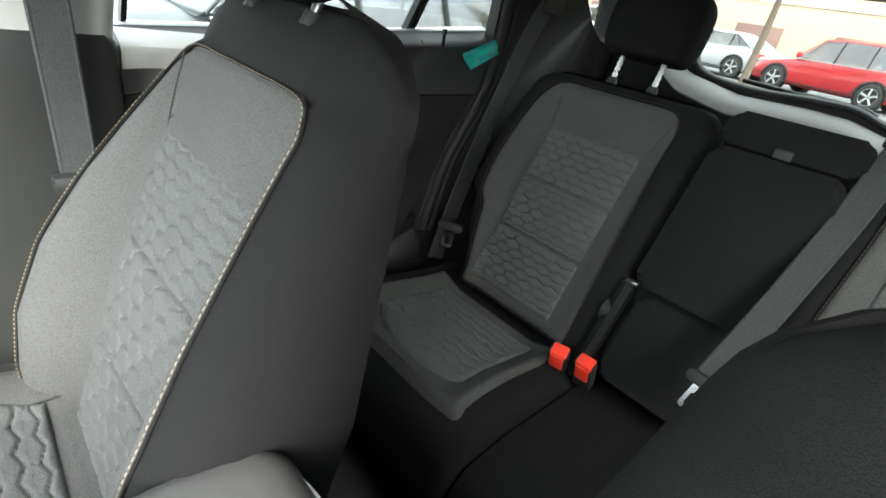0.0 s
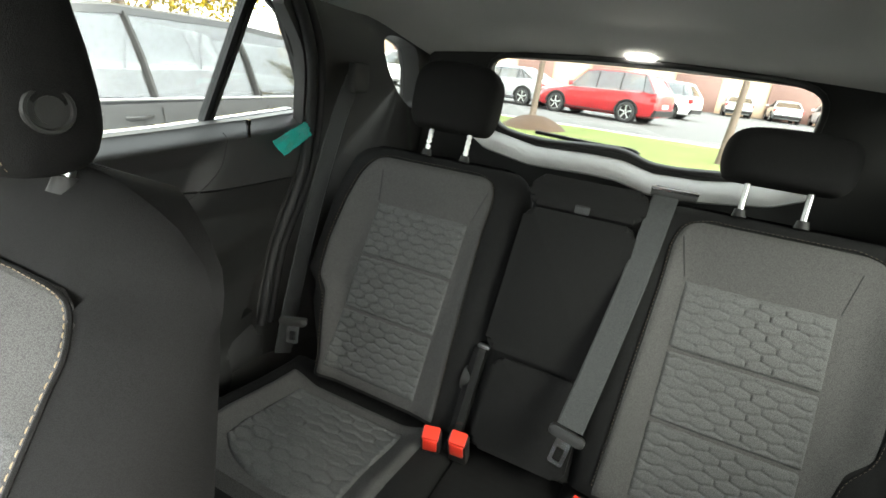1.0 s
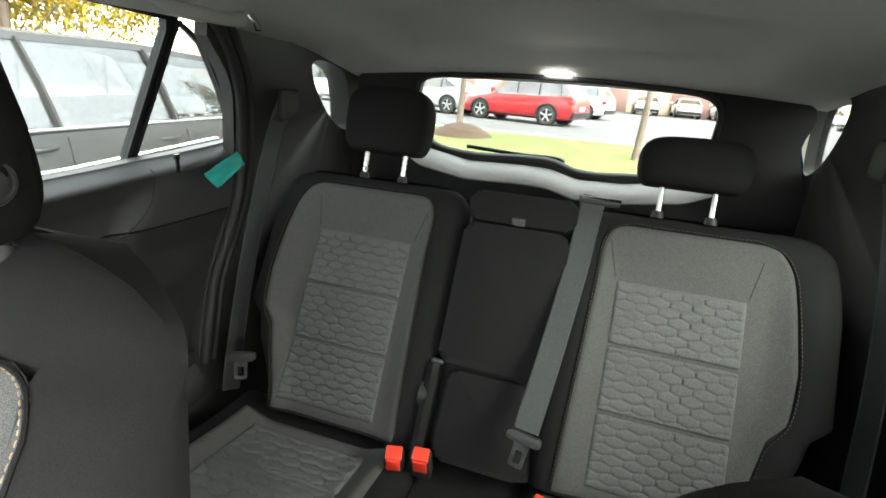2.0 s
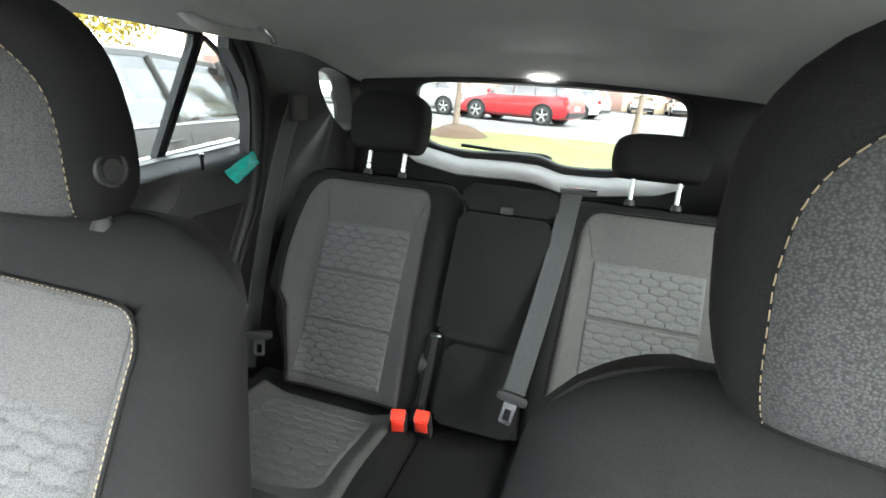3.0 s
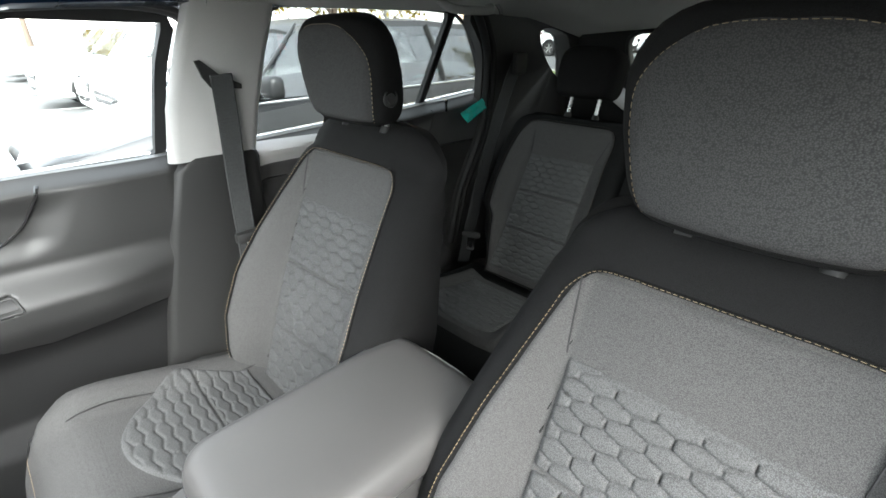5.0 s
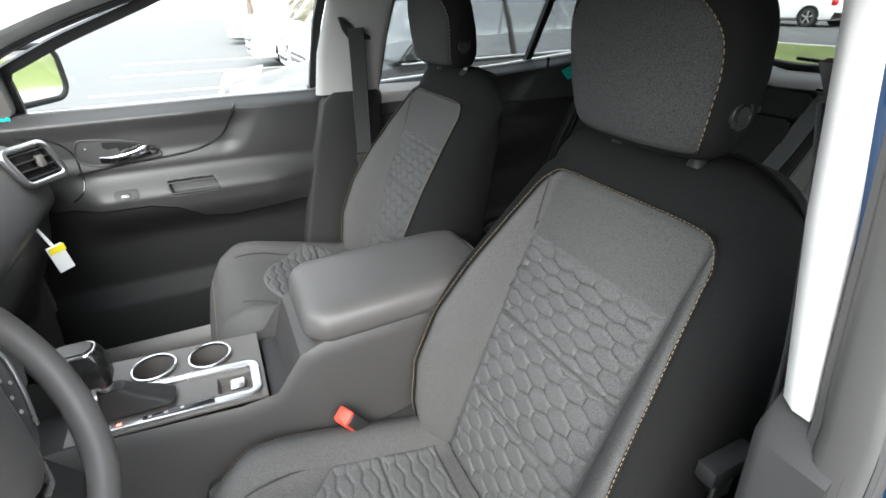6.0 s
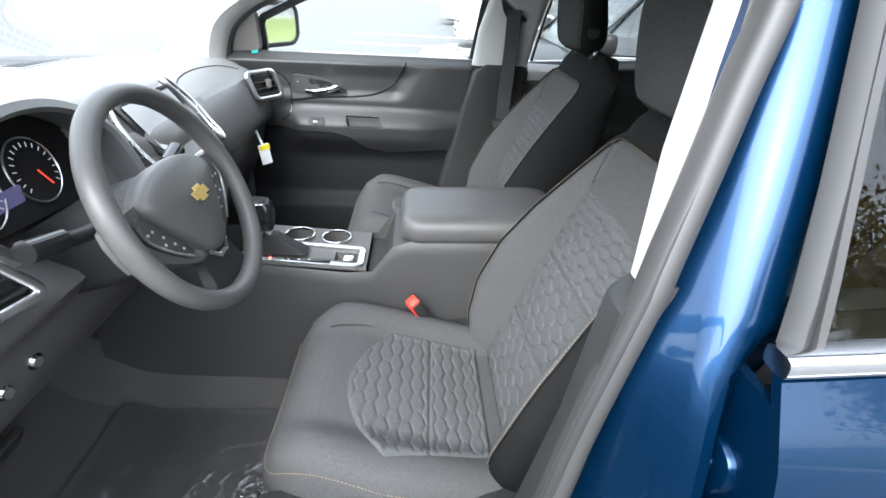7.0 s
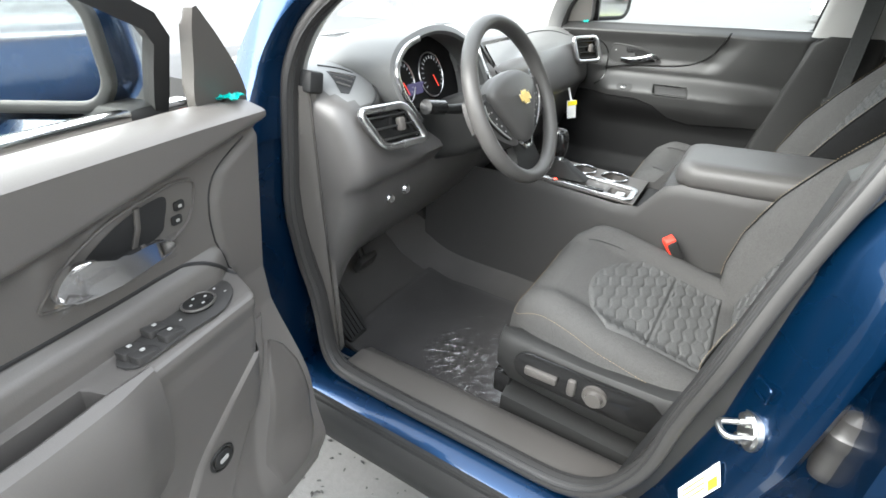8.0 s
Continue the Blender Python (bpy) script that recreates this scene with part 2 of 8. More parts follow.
def holed(outer, inner, to3, thick):
    """A plate with an opening; both outlines have the same number of points, in the same order."""
    bm = bmesh.new()
    k = len(outer)
    v = [[bm.verts.new(to3(*p, d)) for p in line] for d in (0, thick) for line in (outer, inner)]
    o0, i0, o1, i1 = v
    for i in range(k):
        j = (i + 1) % k
        for quad in ((o0[i], o0[j], i0[j], i0[i]), (o1[i], i1[i], i1[j], o1[j]), (o0[i], o1[i], o1[j], o0[j]), (i0[i], i0[j], i1[j], i1[i])):
            bm.faces.new(quad)
    return bm


def grid(f, nu, nv, thick=None):
    """A sheet of f(u, v), u and v from 0 to 1; thick: a vector that gives it a back."""
    bm = bmesh.new()
    front = [[bm.verts.new(f(i / nu, j / nv)) for i in range(nu + 1)] for j in range(nv + 1)]
    for j in range(nv):
        for i in range(nu):
            bm.faces.new((front[j][i], front[j][i + 1], front[j + 1][i + 1], front[j + 1][i]))
    if thick:
        t = Vector(thick)
        rear = [[bm.verts.new(v.co + t) for v in row] for row in front]
        for j in range(nv):
            for i in range(nu):
                bm.faces.new((rear[j][i], rear[j + 1][i], rear[j + 1][i + 1], rear[j][i + 1]))
        ring = lambda g: [g[0][i] for i in range(nu)] + [g[j][nu] for j in range(nv)] + [g[nv][i] for i in range(nu, 0, -1)] + [g[j][0] for j in range(nv, 0, -1)]
        e, f_ = ring(front), ring(rear)
        k = len(e)
        for i in range(k):
            bm.faces.new((e[i], f_[i], f_[(i + 1) % k], e[(i + 1) % k]))
    return bm


def hex_pillow(x, y, w, h, wave=2.0):
    """Height, 0 to 1, of a quilted hexagon pattern with cells w wide and rows h apart; wave: how faint the short joints are."""
    best = []
    row = math.floor(y / h)
    for r in (row - 1, row, row + 1, row + 2):
        off = 0.5 * (r % 2)
        c = math.floor(x / w - off)
        for k in (c, c + 1):
            best.append((math.hypot((x - (k + off) * w) / w, (y - r * h) / (h * 1.15)), r))
    best.sort()
    near, own = best[0]
    gap = min((d - near) * (wave if r == own else 1) for d, r in best[1:])
    return 1 - math.exp(-gap / 0.10)


def dashes(path, up, length=0.0045, gap=0.002, width=0.0007, lift=0.0005):
    """A row of stitches along a line."""
    bm = bmesh.new()
    path = [Vector(p) for p in path]
    left, on = 0.0, True
    pts = [path[0]]
    for a, b in zip(path, path[1:]):
        n = max(1, int((b - a).length / 0.001))
        pts += [a + (b - a) * (i + 1) / n for i in range(n)]
    i, step = 0, 0.001
    span, skip = int(length / step), int(gap / step)
    while i + span < len(pts):
        a, b = pts[i], pts[i + span]
        d = (b - a).normalized()
        u = Vector(up(a) if callable(up) else up).normalized()
        s = d.cross(u).normalized() * width
        base = [a - s, b - s, b + s, a + s]
        lo = [bm.verts.new(p) for p in base]
        mid = (a + b) / 2 + u * (lift + width)
        hi = [bm.verts.new(mid - d * span * step * 0.3 - s * 0.5), bm.verts.new(mid + d * span * step * 0.3 - s * 0.5),
              bm.verts.new(mid + d * span * step * 0.3 + s * 0.5), bm.verts.new(mid - d * span * step * 0.3 + s * 0.5)]
        bm.faces.new(hi)
        for k in range(4):
            bm.faces.new((lo[k], lo[(k + 1) % 4], hi[(k + 1) % 4], hi[k]))
        i += span + skip
    return bm

# ---- the car's shell ----
IN = [(0.38, 0.68), (0.6, 0.72), (0.9, 0.735), (1.17, 0.69), (1.48, 0.605), (1.56, 0.55)]
OUT = [(0.3, 0.84), (0.42, 0.875), (0.6, 0.89), (0.8, 0.9), (1.0, 0.893), (1.08, 0.867), (1.16, 0.825), (1.2, 0.81), (1.5, 0.675), (1.6, 0.6)]


def x_in(z):
    return interp(z, IN)


def x_out(z):
    return interp(z, OUT)


def roof_z(x, y):
    """The headliner's underside."""
    edge = interp(y, [(-0.6, 1.44), (-0.3, 1.475), (0.8, 1.475), (1.1, 1.46), (1.45, 1.40)])
    crown = interp(y, [(-0.6, 0.05), (0, 0.075), (0.9, 0.07), (1.2, 0.05), (1.45, 0.02)])
    return edge + crown * (1 - (x / 0.62) ** 2)


# Carpet, tunnel and kick-up under the rear bench.
def carpet(u, v):
    x, y = -0.74 + 1.48 * u, -1.25 + 3.0 * v
    z = interp(y, [(-1.25, 0.62), (-1.05, 0.44), (-0.9, 0.385), (0.35, 0.37), (0.45, 0.4), (0.55, 0.5), (1.75, 0.52)])
    z += 0.14 * smooth(0.17, 0.1, abs(x)) * smooth(1.0, 0.3, y) + 0.12 * smooth(0.66, 0.74, abs(x))
    return Vector((x, y, z + 0.003 * noise.noise((x * 9, y * 9, 0))))


floor = solo("floor", grid(carpet, 60, 90, (0, 0, -0.03)), CARPET, "black carpet over the car's floor pan and tunnel", "floor", "structure")

# Headliner with a shallow recess near the tailgate.
def liner(u, v):
    x, y = -0.62 + 1.24 * u, -0.42 + 1.87 * v
    z = roof_z(x, y)
    z += 0.03 * smooth(0.45, 0.36, abs(x)) * smooth(0.93, 1.03, y) * smooth(1.36, 1.28, y)
    return Vector((x, y, z))


ceiling = solo("ceiling", grid(liner, 50, 80, (0, 0, 0.02)), HEADLINER, "light grey felt headliner under the car's roof", "ceiling", "structure")

# Roof skin over it, blue, from windscreen to tailgate.
roof = grid(lambda u, v: Vector((-0.68 + 1.36 * u, -0.42 + 1.94 * v, roof_z(0.55 * (2 * u - 1), min(1.45, -0.42 + 1.94 * v)) + 0.07 - 0.05 * abs(2 * u - 1) ** 3)), 24, 30, (0, 0, -0.006))
solo("roof_panel", roof, BLUE, "metallic blue steel roof panel of the car", "roof", "structure")


def side_plate(outline, side, inside, thick, hole=None):
    def to3(y, z, d):
        return Vector((side * (x_out(z) - inside - thick + d), y, z))
    return holed(outline, hole, to3, thick) if hole else slab(outline, to3, thick)


def resample(points, n):
    """n points evenly along a closed 2D outline."""
    pts = [Vector((*p, 0)) for p in points]
    pts.append(pts[0])
    lens = [(b - a).length for a, b in zip(pts, pts[1:])]
    total, out = sum(lens), []
    for k in range(n):
        d = total * k / n
        for a, b, s in zip(pts, pts[1:], lens):
            if d <= s:
                q = a + (b - a) * (d / s if s else 0)
                out.append((q.x, q.y))
                break
            d -= s
    return out


def radial(points, centre, n):
    """n points of a closed 2D outline, at even angles round a middle."""
    out = []
    for k in range(n):
        a = 2 * math.pi * k / n
        dx, dy = math.cos(a), math.sin(a)
        best = None
        for (x0, y0), (x1, y1) in zip(points, points[1:] + points[:1]):
            ex, ey = x1 - x0, y1 - y0
            det = ex * dy - ey * dx
            if abs(det) < 1e-12:
                continue
            s_ = ((centre[0] - x0) * dy - (centre[1] - y0) * dx) / det
            t_ = ((centre[0] - x0) * ey - (centre[1] - y0) * ex) / det
            if -1e-9 <= s_ <= 1 + 1e-9 and t_ > 0 and (best is None or t_ < best):
                best = t_
        out.append((centre[0] + dx * best, centre[1] + dy * best))
    return out


def rounded(points, n=6, closed=True):
    return [(p.x, p.y) for p in curve_points([(*q, 0) for q in points], n, closed)]


# Window outlines on a flank, in (y, z).
FRONT_WIN = [(-0.755, 1.15), (-0.40, 1.15), (0.0, 1.155), (0.02, 1.36), (0.045, 1.455), (-0.2, 1.462), (-0.36, 1.435), (-0.6, 1.34), (-0.748, 1.27)]
REAR_WIN = [(0.22, 1.15), (0.5, 1.16), (0.790, 1.175), (0.820, 1.478), (0.6, 1.488), (0.26, 1.482), (0.235, 1.33)]
FIX_WIN = [(0.806, 1.178), (0.95, 1.187), (1.085, 1.20), (1.068, 1.265), (0.993, 1.356), (0.912, 1.44), (0.838, 1.476)]
QUARTER_SHAPE = [(1.19, 1.42), (1.24, 1.432), (1.32, 1.42), (1.37, 1.40), (1.42, 1.34), (1.46, 1.265), (1.46, 1.24), (1.42, 1.245), (1.335, 1.285), (1.24, 1.355)]

FRONT_WIN_L = [(-0.812, 1.15)] + FRONT_WIN[1:7] + [(-0.65, 1.34), (-0.805, 1.27)]
REAR_WIN_L = [(0.117, 1.15)] + REAR_WIN[1:5] + [(0.163, 1.478), (0.140, 1.33)]


def pane(name, outline, side, glass_mat, parent, inside=0.015):
    ob = part(name, side_plate(outline, side, inside, 0.004), glass_mat, parent, "clear tempered glass pane")
    ob.visible_shadow = glass_mat is GLASS_DARK
    return ob


def win_frame(outline, side, parent, w=0.024, inside=0.014, material=None):
    flat = resample(outline, 60)
    line = [Vector((side * (x_out(z) - inside), y, z)) for y, z in flat]
    prof = [(-w / 2, -0.010), (w / 2, -0.010), (w / 2, 0.008), (-w / 2, 0.008)]
    return part("window_frame", sweep(line, prof, lambda p: (side, 0, 0.35), True), material or BLACK_RUBBER, parent, "black rubber-lined window frame")


def relief(y, z, y0, y1, at, sill, pocket=True):
    """How far a door's trim bulges into the cabin; at: the middle of the release handle."""
    yh, zh = at
    ends = smooth(y0, y0 + 0.04, y) * smooth(y1, y1 - 0.04, y)
    low = zh - 0.145
    arm = 0.062 * smooth(zh - 0.055, low + 0.012, z) * smooth(low - 0.13, low - 0.004, z)
    arm *= 0.25 + 0.75 * smooth(yh - 0.17, yh - 0.07, y)
    arm *= smooth(y1 - 0.02, y1 - 0.4, y) if y1 > 0.5 else 0.35 + 0.65 * smooth(y1 - 0.03, y1 - 0.22, y)
    swell = 0.012 * smooth(yh + 0.25, yh + 0.40, y + 0.5 * (zh - z)) * smooth(low, zh, z)
    dip = -0.018 * smooth(zh - 0.05, zh, z) * smooth(sill - 0.02, sill - 0.08, z) * (1 - smooth(yh + 0.26, yh + 0.33, y + 0.5 * (zh - z)))
    bag = 0.045 * smooth(0.40, 0.46, z) * smooth(0.66, 0.60, z) * smooth(y1 - 0.12, y1 - 0.3, y)
    top = -0.045 * smooth(sill - 0.03, sill + 0.004, z)
    if pocket and y1 < 0.5:
        u, v = abs(y - yh - 0.15 + 0.3 * (z - zh + 0.112)), abs(z - zh + 0.112)
        arm -= 0.026 * smooth(0.063, 0.055, u) * smooth(0.019, 0.011, v)
    return ends * (arm + swell + dip + bag) + top


def driver_relief(y, z, sill):
    """How far the driver's door trim bulges: rolled shoulder, flat recess, armrest ledge with a pull pocket, front panel and speaker swell."""
    top = -0.045 * smooth(sill - 0.012, sill + 0.006, z)
    zb = interp(y, [(-0.89, 1.150), (-0.68, 1.112), (-0.54, 1.086), (-0.3, 1.07), (0.05, 1.065)])
    shoulder = 0.024 * smooth(zb - 0.012, zb + 0.010, z)
    front = smooth(-0.815, -0.755, y)
    ledge_z = 0.935 + 0.04 * smooth(-0.5, -0.1, y)
    arm = interp(z - ledge_z, [(-0.55, 0.0), (-0.42, 0.015), (-0.25, 0.03), (-0.14, 0.06), (-0.06, 0.082), (-0.012, 0.09), (-0.003, 0.087), (0.0, 0.082), (0.003, 0.026), (0.02, 0.024), (0.036, 0.018), (0.044, 0.010), (0.048, 0.0)]) * front
    well = smooth(-0.556, -0.548, y) * smooth(-0.33, -0.34, y) * smooth(ledge_z - 0.085, ledge_z - 0.08, z)
    arm = arm * (1 - well) + min(arm, 0.04) * well
    arc = interp(z, [(0.6, -0.86), (0.86, -0.83), (0.91, -0.812), (0.98, -0.79), (1.05, -0.783), (1.09, -0.80), (1.125, -0.865), (1.15, -0.90)])
    panel = 0.006 * smooth(arc + 0.008, arc - 0.008, y)
    swell = 0.055 * smooth(0.88, 0.66, z) * smooth(0.40, 0.54, z) * smooth(-0.66, -0.84, y)
    rear = smooth(0.03, -0.02, y)
    return (shoulder + max(arm, panel, swell)) * rear + top


def driver_trim(d, on):
    """Handle, switches, pull grip and lower strip of the open driver's door."""
    leaf = rounded([(-0.556, 1.024), (-0.60, 1.014), (-0.66, 1.019), (-0.715, 1.028), (-0.745, 1.046), (-0.758, 1.078), (-0.757, 1.096), (-0.735, 1.103), (-0.691, 1.098), (-0.64, 1.088), (-0.594, 1.066), (-0.57, 1.045)], 4)
    bez = part("handle_bezel", sweep([on(a, b, 0.001) for a, b in leaf], circle(0.0022, 8), (1, 0, 0), True), PLASTIC_MID, d, "thin raised rim round the release handle")
    hollow = rounded([(-0.597, 1.045), (-0.62, 1.066), (-0.66, 1.085), (-0.70, 1.093), (-0.716, 1.088), (-0.710, 1.062), (-0.70, 1.045), (-0.65, 1.032)], 4)
    cup = [[on(-0.66 + (a + 0.66) * f, 1.06 + (b - 1.06) * f, -dx) for a, b in hollow] for f, dx in ((1.0, -0.0015), (0.96, 0.0), (0.90, 0.0005))]
    # A black sheet on the trim gives the hollow its shade.
    part("handle_hollow_shade", loft(cup), BLACK_RUBBER, bez, "black sheet for the shade behind the handle")
    part("hollow_divider", sweep([on(-0.664, 1.045, 0.003), on(-0.672, 1.068, 0.004), on(-0.676, 1.092, 0.002)], rrect(0.007, 0.004, 0.0015, 2), (1, 0, 0)), PLASTIC_MID, bez)
    grip = rounded([(-0.565, 1.036), (-0.572, 1.055), (-0.588, 1.070), (-0.604, 1.068), (-0.63, 1.058), (-0.668, 1.057), (-0.692, 1.048), (-0.694, 1.036), (-0.66, 1.030), (-0.61, 1.026), (-0.58, 1.026)], 4)
    hnd = part("release_handle", slab(grip, lambda u, v, t: on(u, v, 0.008 + 0.016 * smooth(-0.56, -0.62, u) + t), 0.009, 0.003), CHROME, d, "chrome release handle under clear tape")
    tp = lambda u, v: on(-0.585 - 0.118 * u, 1.019 + 0.036 * v + 0.006 * noise.noise((u * 5, 0, 2)), 0.0285 - 0.006 * (1 - v) + 0.003 * noise.noise((u * 12, v * 5, 1)))
    part("clear_tape", grid(tp, 40, 12), FILM, hnd, "crinkled clear tape round the handle")
    tp = lambda u, v: on(-0.560 - 0.030 * u, 1.018 + 0.030 * v + 0.012 * u, 0.020 + 0.006 * u + 0.003 * noise.noise((u * 6, v * 6, 3)))
    part("tape_end", grid(tp, 14, 12), FILM, hnd, "whitish crumpled end of the tape")
    for y, z in ((-0.732, 1.072), (-0.726, 1.054)):
        b = part("lock_button", slab([(y + a, z + c) for a, c in rrect(0.015, 0.013, 0.003, 3)], lambda u, v, t: on(u, v, 0.0008 + t), 0.003, 0.001), PLASTIC, d)
        part("switch_symbol", slab([(y + a, z + c) for a, c in rrect(0.005, 0.004, 0.001, 2)], lambda u, v, t: on(u, v, 0.0040 + t), 0.0006), TRIM_GREY, b)
    # Switch plate lying on the ledge; flat(y, off, up): off metres in from the trim's plane.
    flat = lambda y, off, up: Vector((x_in(0.935) + 0.012 - off, y, 0.9375 + up))
    plate = part("switch_plate", slab(rounded([(-0.592, 0.036), (-0.66, 0.024), (-0.735, 0.016), (-0.765, 0.026), (-0.755, 0.055), (-0.715, 0.078), (-0.66, 0.074), (-0.594, 0.069)], 3), lambda u, v, t: flat(u, v, t), 0.003, 0.001), CONSOLE, d, "black window-switch plate")
    for y, off in ((-0.646, 0.036), (-0.648, 0.060), (-0.607, 0.043), (-0.609, 0.062)):
        tip = lambda u, v, t: flat(u, v, 0.003 + t * (0.6 + 40 * (u - y + 0.014)))
        part("window_switch", slab([(y + a, off + c) for a, c in rrect(0.028, 0.019, 0.004, 3)], tip, 0.006, 0.001), CONSOLE, plate, "small rocker switch with pale symbol")
        part("switch_symbol", slab([(y + a, off + c) for a, c in rrect(0.005, 0.005, 0.001, 2)], lambda u, v, t: flat(u, v, 0.0125 + t), 0.0008), TRIM_GREY, plate)
    ringp = [flat(-0.708 + 0.022 * math.cos(t), 0.042 + 0.019 * math.sin(t), 0.008) for t in [2 * math.pi * i / 28 for i in range(28)]]
    part("mirror_dial", slab([(-0.708 + 0.021 * math.cos(2 * math.pi * i / 28), 0.042 + 0.018 * math.sin(2 * math.pi * i / 28)) for i in range(28)], lambda u, v, t: flat(u, v, 0.002 + t), 0.007, 0.002), PLASTIC_GLOSS, plate, "round mirror adjuster")
    part("dial_rim", sweep(ringp, circle(0.0018, 6), (0, 0, 1), True), PLASTIC_MID, plate)
    for a, b in ((-0.012, 0.0), (0.012, 0.0), (0.0, 0.009), (0.0, -0.009), (0.034, 0.004), (-0.036, -0.010), (-0.038, 0.008)):
        part("switch_symbol", slab([(-0.708 + a + p, 0.042 + b + q) for p, q in rrect(0.004, 0.0025, 0.0006, 2)], lambda u, v, t: flat(u, v, (0.009 if abs(a) < 0.03 else 0.003) + t), 0.0007), TRIM_GREY, plate)
    # Pull grip: a thick rounded bar that closes the pocket towards the cabin.
    rings = []
    for k in range(26):
        y = -0.60 + 0.30 * k / 25
        e = smooth(-0.605, -0.54, y)
        up = 0.04 * smooth(-0.5, -0.1, y)
        rings.append([Vector((x_in(0.9) + 0.012 - off, y, z + up)) for off, z in ((0.074, 0.86), (0.076, 0.925), (0.080, 0.936 + 0.003 * e), (0.088, 0.940 + 0.004 * e), (0.092 + 0.010 * e, 0.936 + 0.002 * e), (0.094 + 0.018 * e, 0.915), (0.090 + 0.022 * e, 0.87), (0.075 + 0.020 * e, 0.80), (0.045 + 0.012 * e, 0.72), (0.035, 0.70), (0.03, 0.80))])
    part("pull_grip", loft(rings), DOOR_SKIN_SKYLIT, d, "rounded pull grip in front of a dark pocket")
    # The floor is coloured black for the shade inside the pocket.
    part("pocket_shade", slab([(-0.55, 0.035), (-0.335, 0.035), (-0.335, 0.09), (-0.55, 0.09)], lambda u, v, t: Vector((x_in(0.87) + 0.012 - v, u, 0.868 + t)), 0.004), BLACK_RUBBER, d, "floor of the pull pocket, blackened for its shade")
    # Smooth strip with a round button, running down from the front of the armrest.
    def patch(z0, z1, left, right, lift):
        """A thin raised field between two edges given as (z, y) tables."""
        return grid(lambda u, v: on(interp(z0 + (z1 - z0) * v, left) * (1 - u) + interp(z0 + (z1 - z0) * v, right) * u, z0 + (z1 - z0) * v, lift * min(1.0, 14 * min(u, 1 - u))), 24, 60, (0.002, 0, 0))
    part("trim_strip", patch(0.46, 0.825, [(0.46, -0.565), (0.55, -0.575), (0.64, -0.60), (0.715, -0.65), (0.77, -0.70), (0.825, -0.755)], [(0.46, -0.63), (0.573, -0.675), (0.64, -0.72), (0.709, -0.77), (0.77, -0.812), (0.825, -0.84)], 0.006), DOOR_SKIN_SKYLIT, d, "smooth grey strip with a round button")
    cb = (-0.672, 0.672)
    disc = lambda r: [(cb[0] + r * math.cos(2 * math.pi * i / 28), cb[1] + r * math.sin(2 * math.pi * i / 28)) for i in range(28)]
    part("button_rim", sweep([on(a, b, 0.0075) for a, b in disc(0.0215)], circle(0.002, 6), (1, 0, 0), True), PLASTIC, d)
    part("round_button", slab(disc(0.0175), lambda u, v, t: on(u, v, 0.0065 + t), 0.005, 0.002), PLASTIC, d, "round tailgate button")
    part("button_symbol", slab([(cb[0] + p, cb[1] + q) for p, q in rrect(0.017, 0.009, 0.003, 3)], lambda u, v, t: on(u, v, 0.0118 + t), 0.0006), TRIM_GREY, d)
    part("speaker_panel", patch(0.49, 0.78, [(0.49, -0.76), (0.56, -0.745), (0.66, -0.775), (0.74, -0.80), (0.78, -0.825)], [(0.49, -0.775), (0.52, -0.82), (0.57, -0.852), (0.64, -0.862), (0.72, -0.86), (0.76, -0.848), (0.78, -0.83)], 0.004), PLASTIC_MID, d, "dark rounded speaker panel")
    seam = curve_points([(0, -0.855, 1.128), (0, -0.80, 1.095), (0, -0.783, 1.05), (0, -0.79, 0.98), (0, -0.812, 0.915)], 6)
    fold = curve_points([(0, -0.30, 1.005), (0, -0.45, 0.992), (0, -0.62, 0.985), (0, -0.70, 0.9845), (0, -0.745, 0.978), (0, -0.775, 0.955), (0, -0.80, 0.925)], 8)
    part("trim_seam", sweep([on(p.y, p.z, 0.0) for p in fold], circle(0.003, 6), (1, 0, 0)), BLACK_RUBBER, d, "dark shadow gap above the armrest")
    part("panel_seam", sweep([on(p.y + 0.004, p.z, 0.0) for p in seam], circle(0.0014, 6), (1, 0, 0)), BLACK_RUBBER, d, "curved seam of the front trim panel")


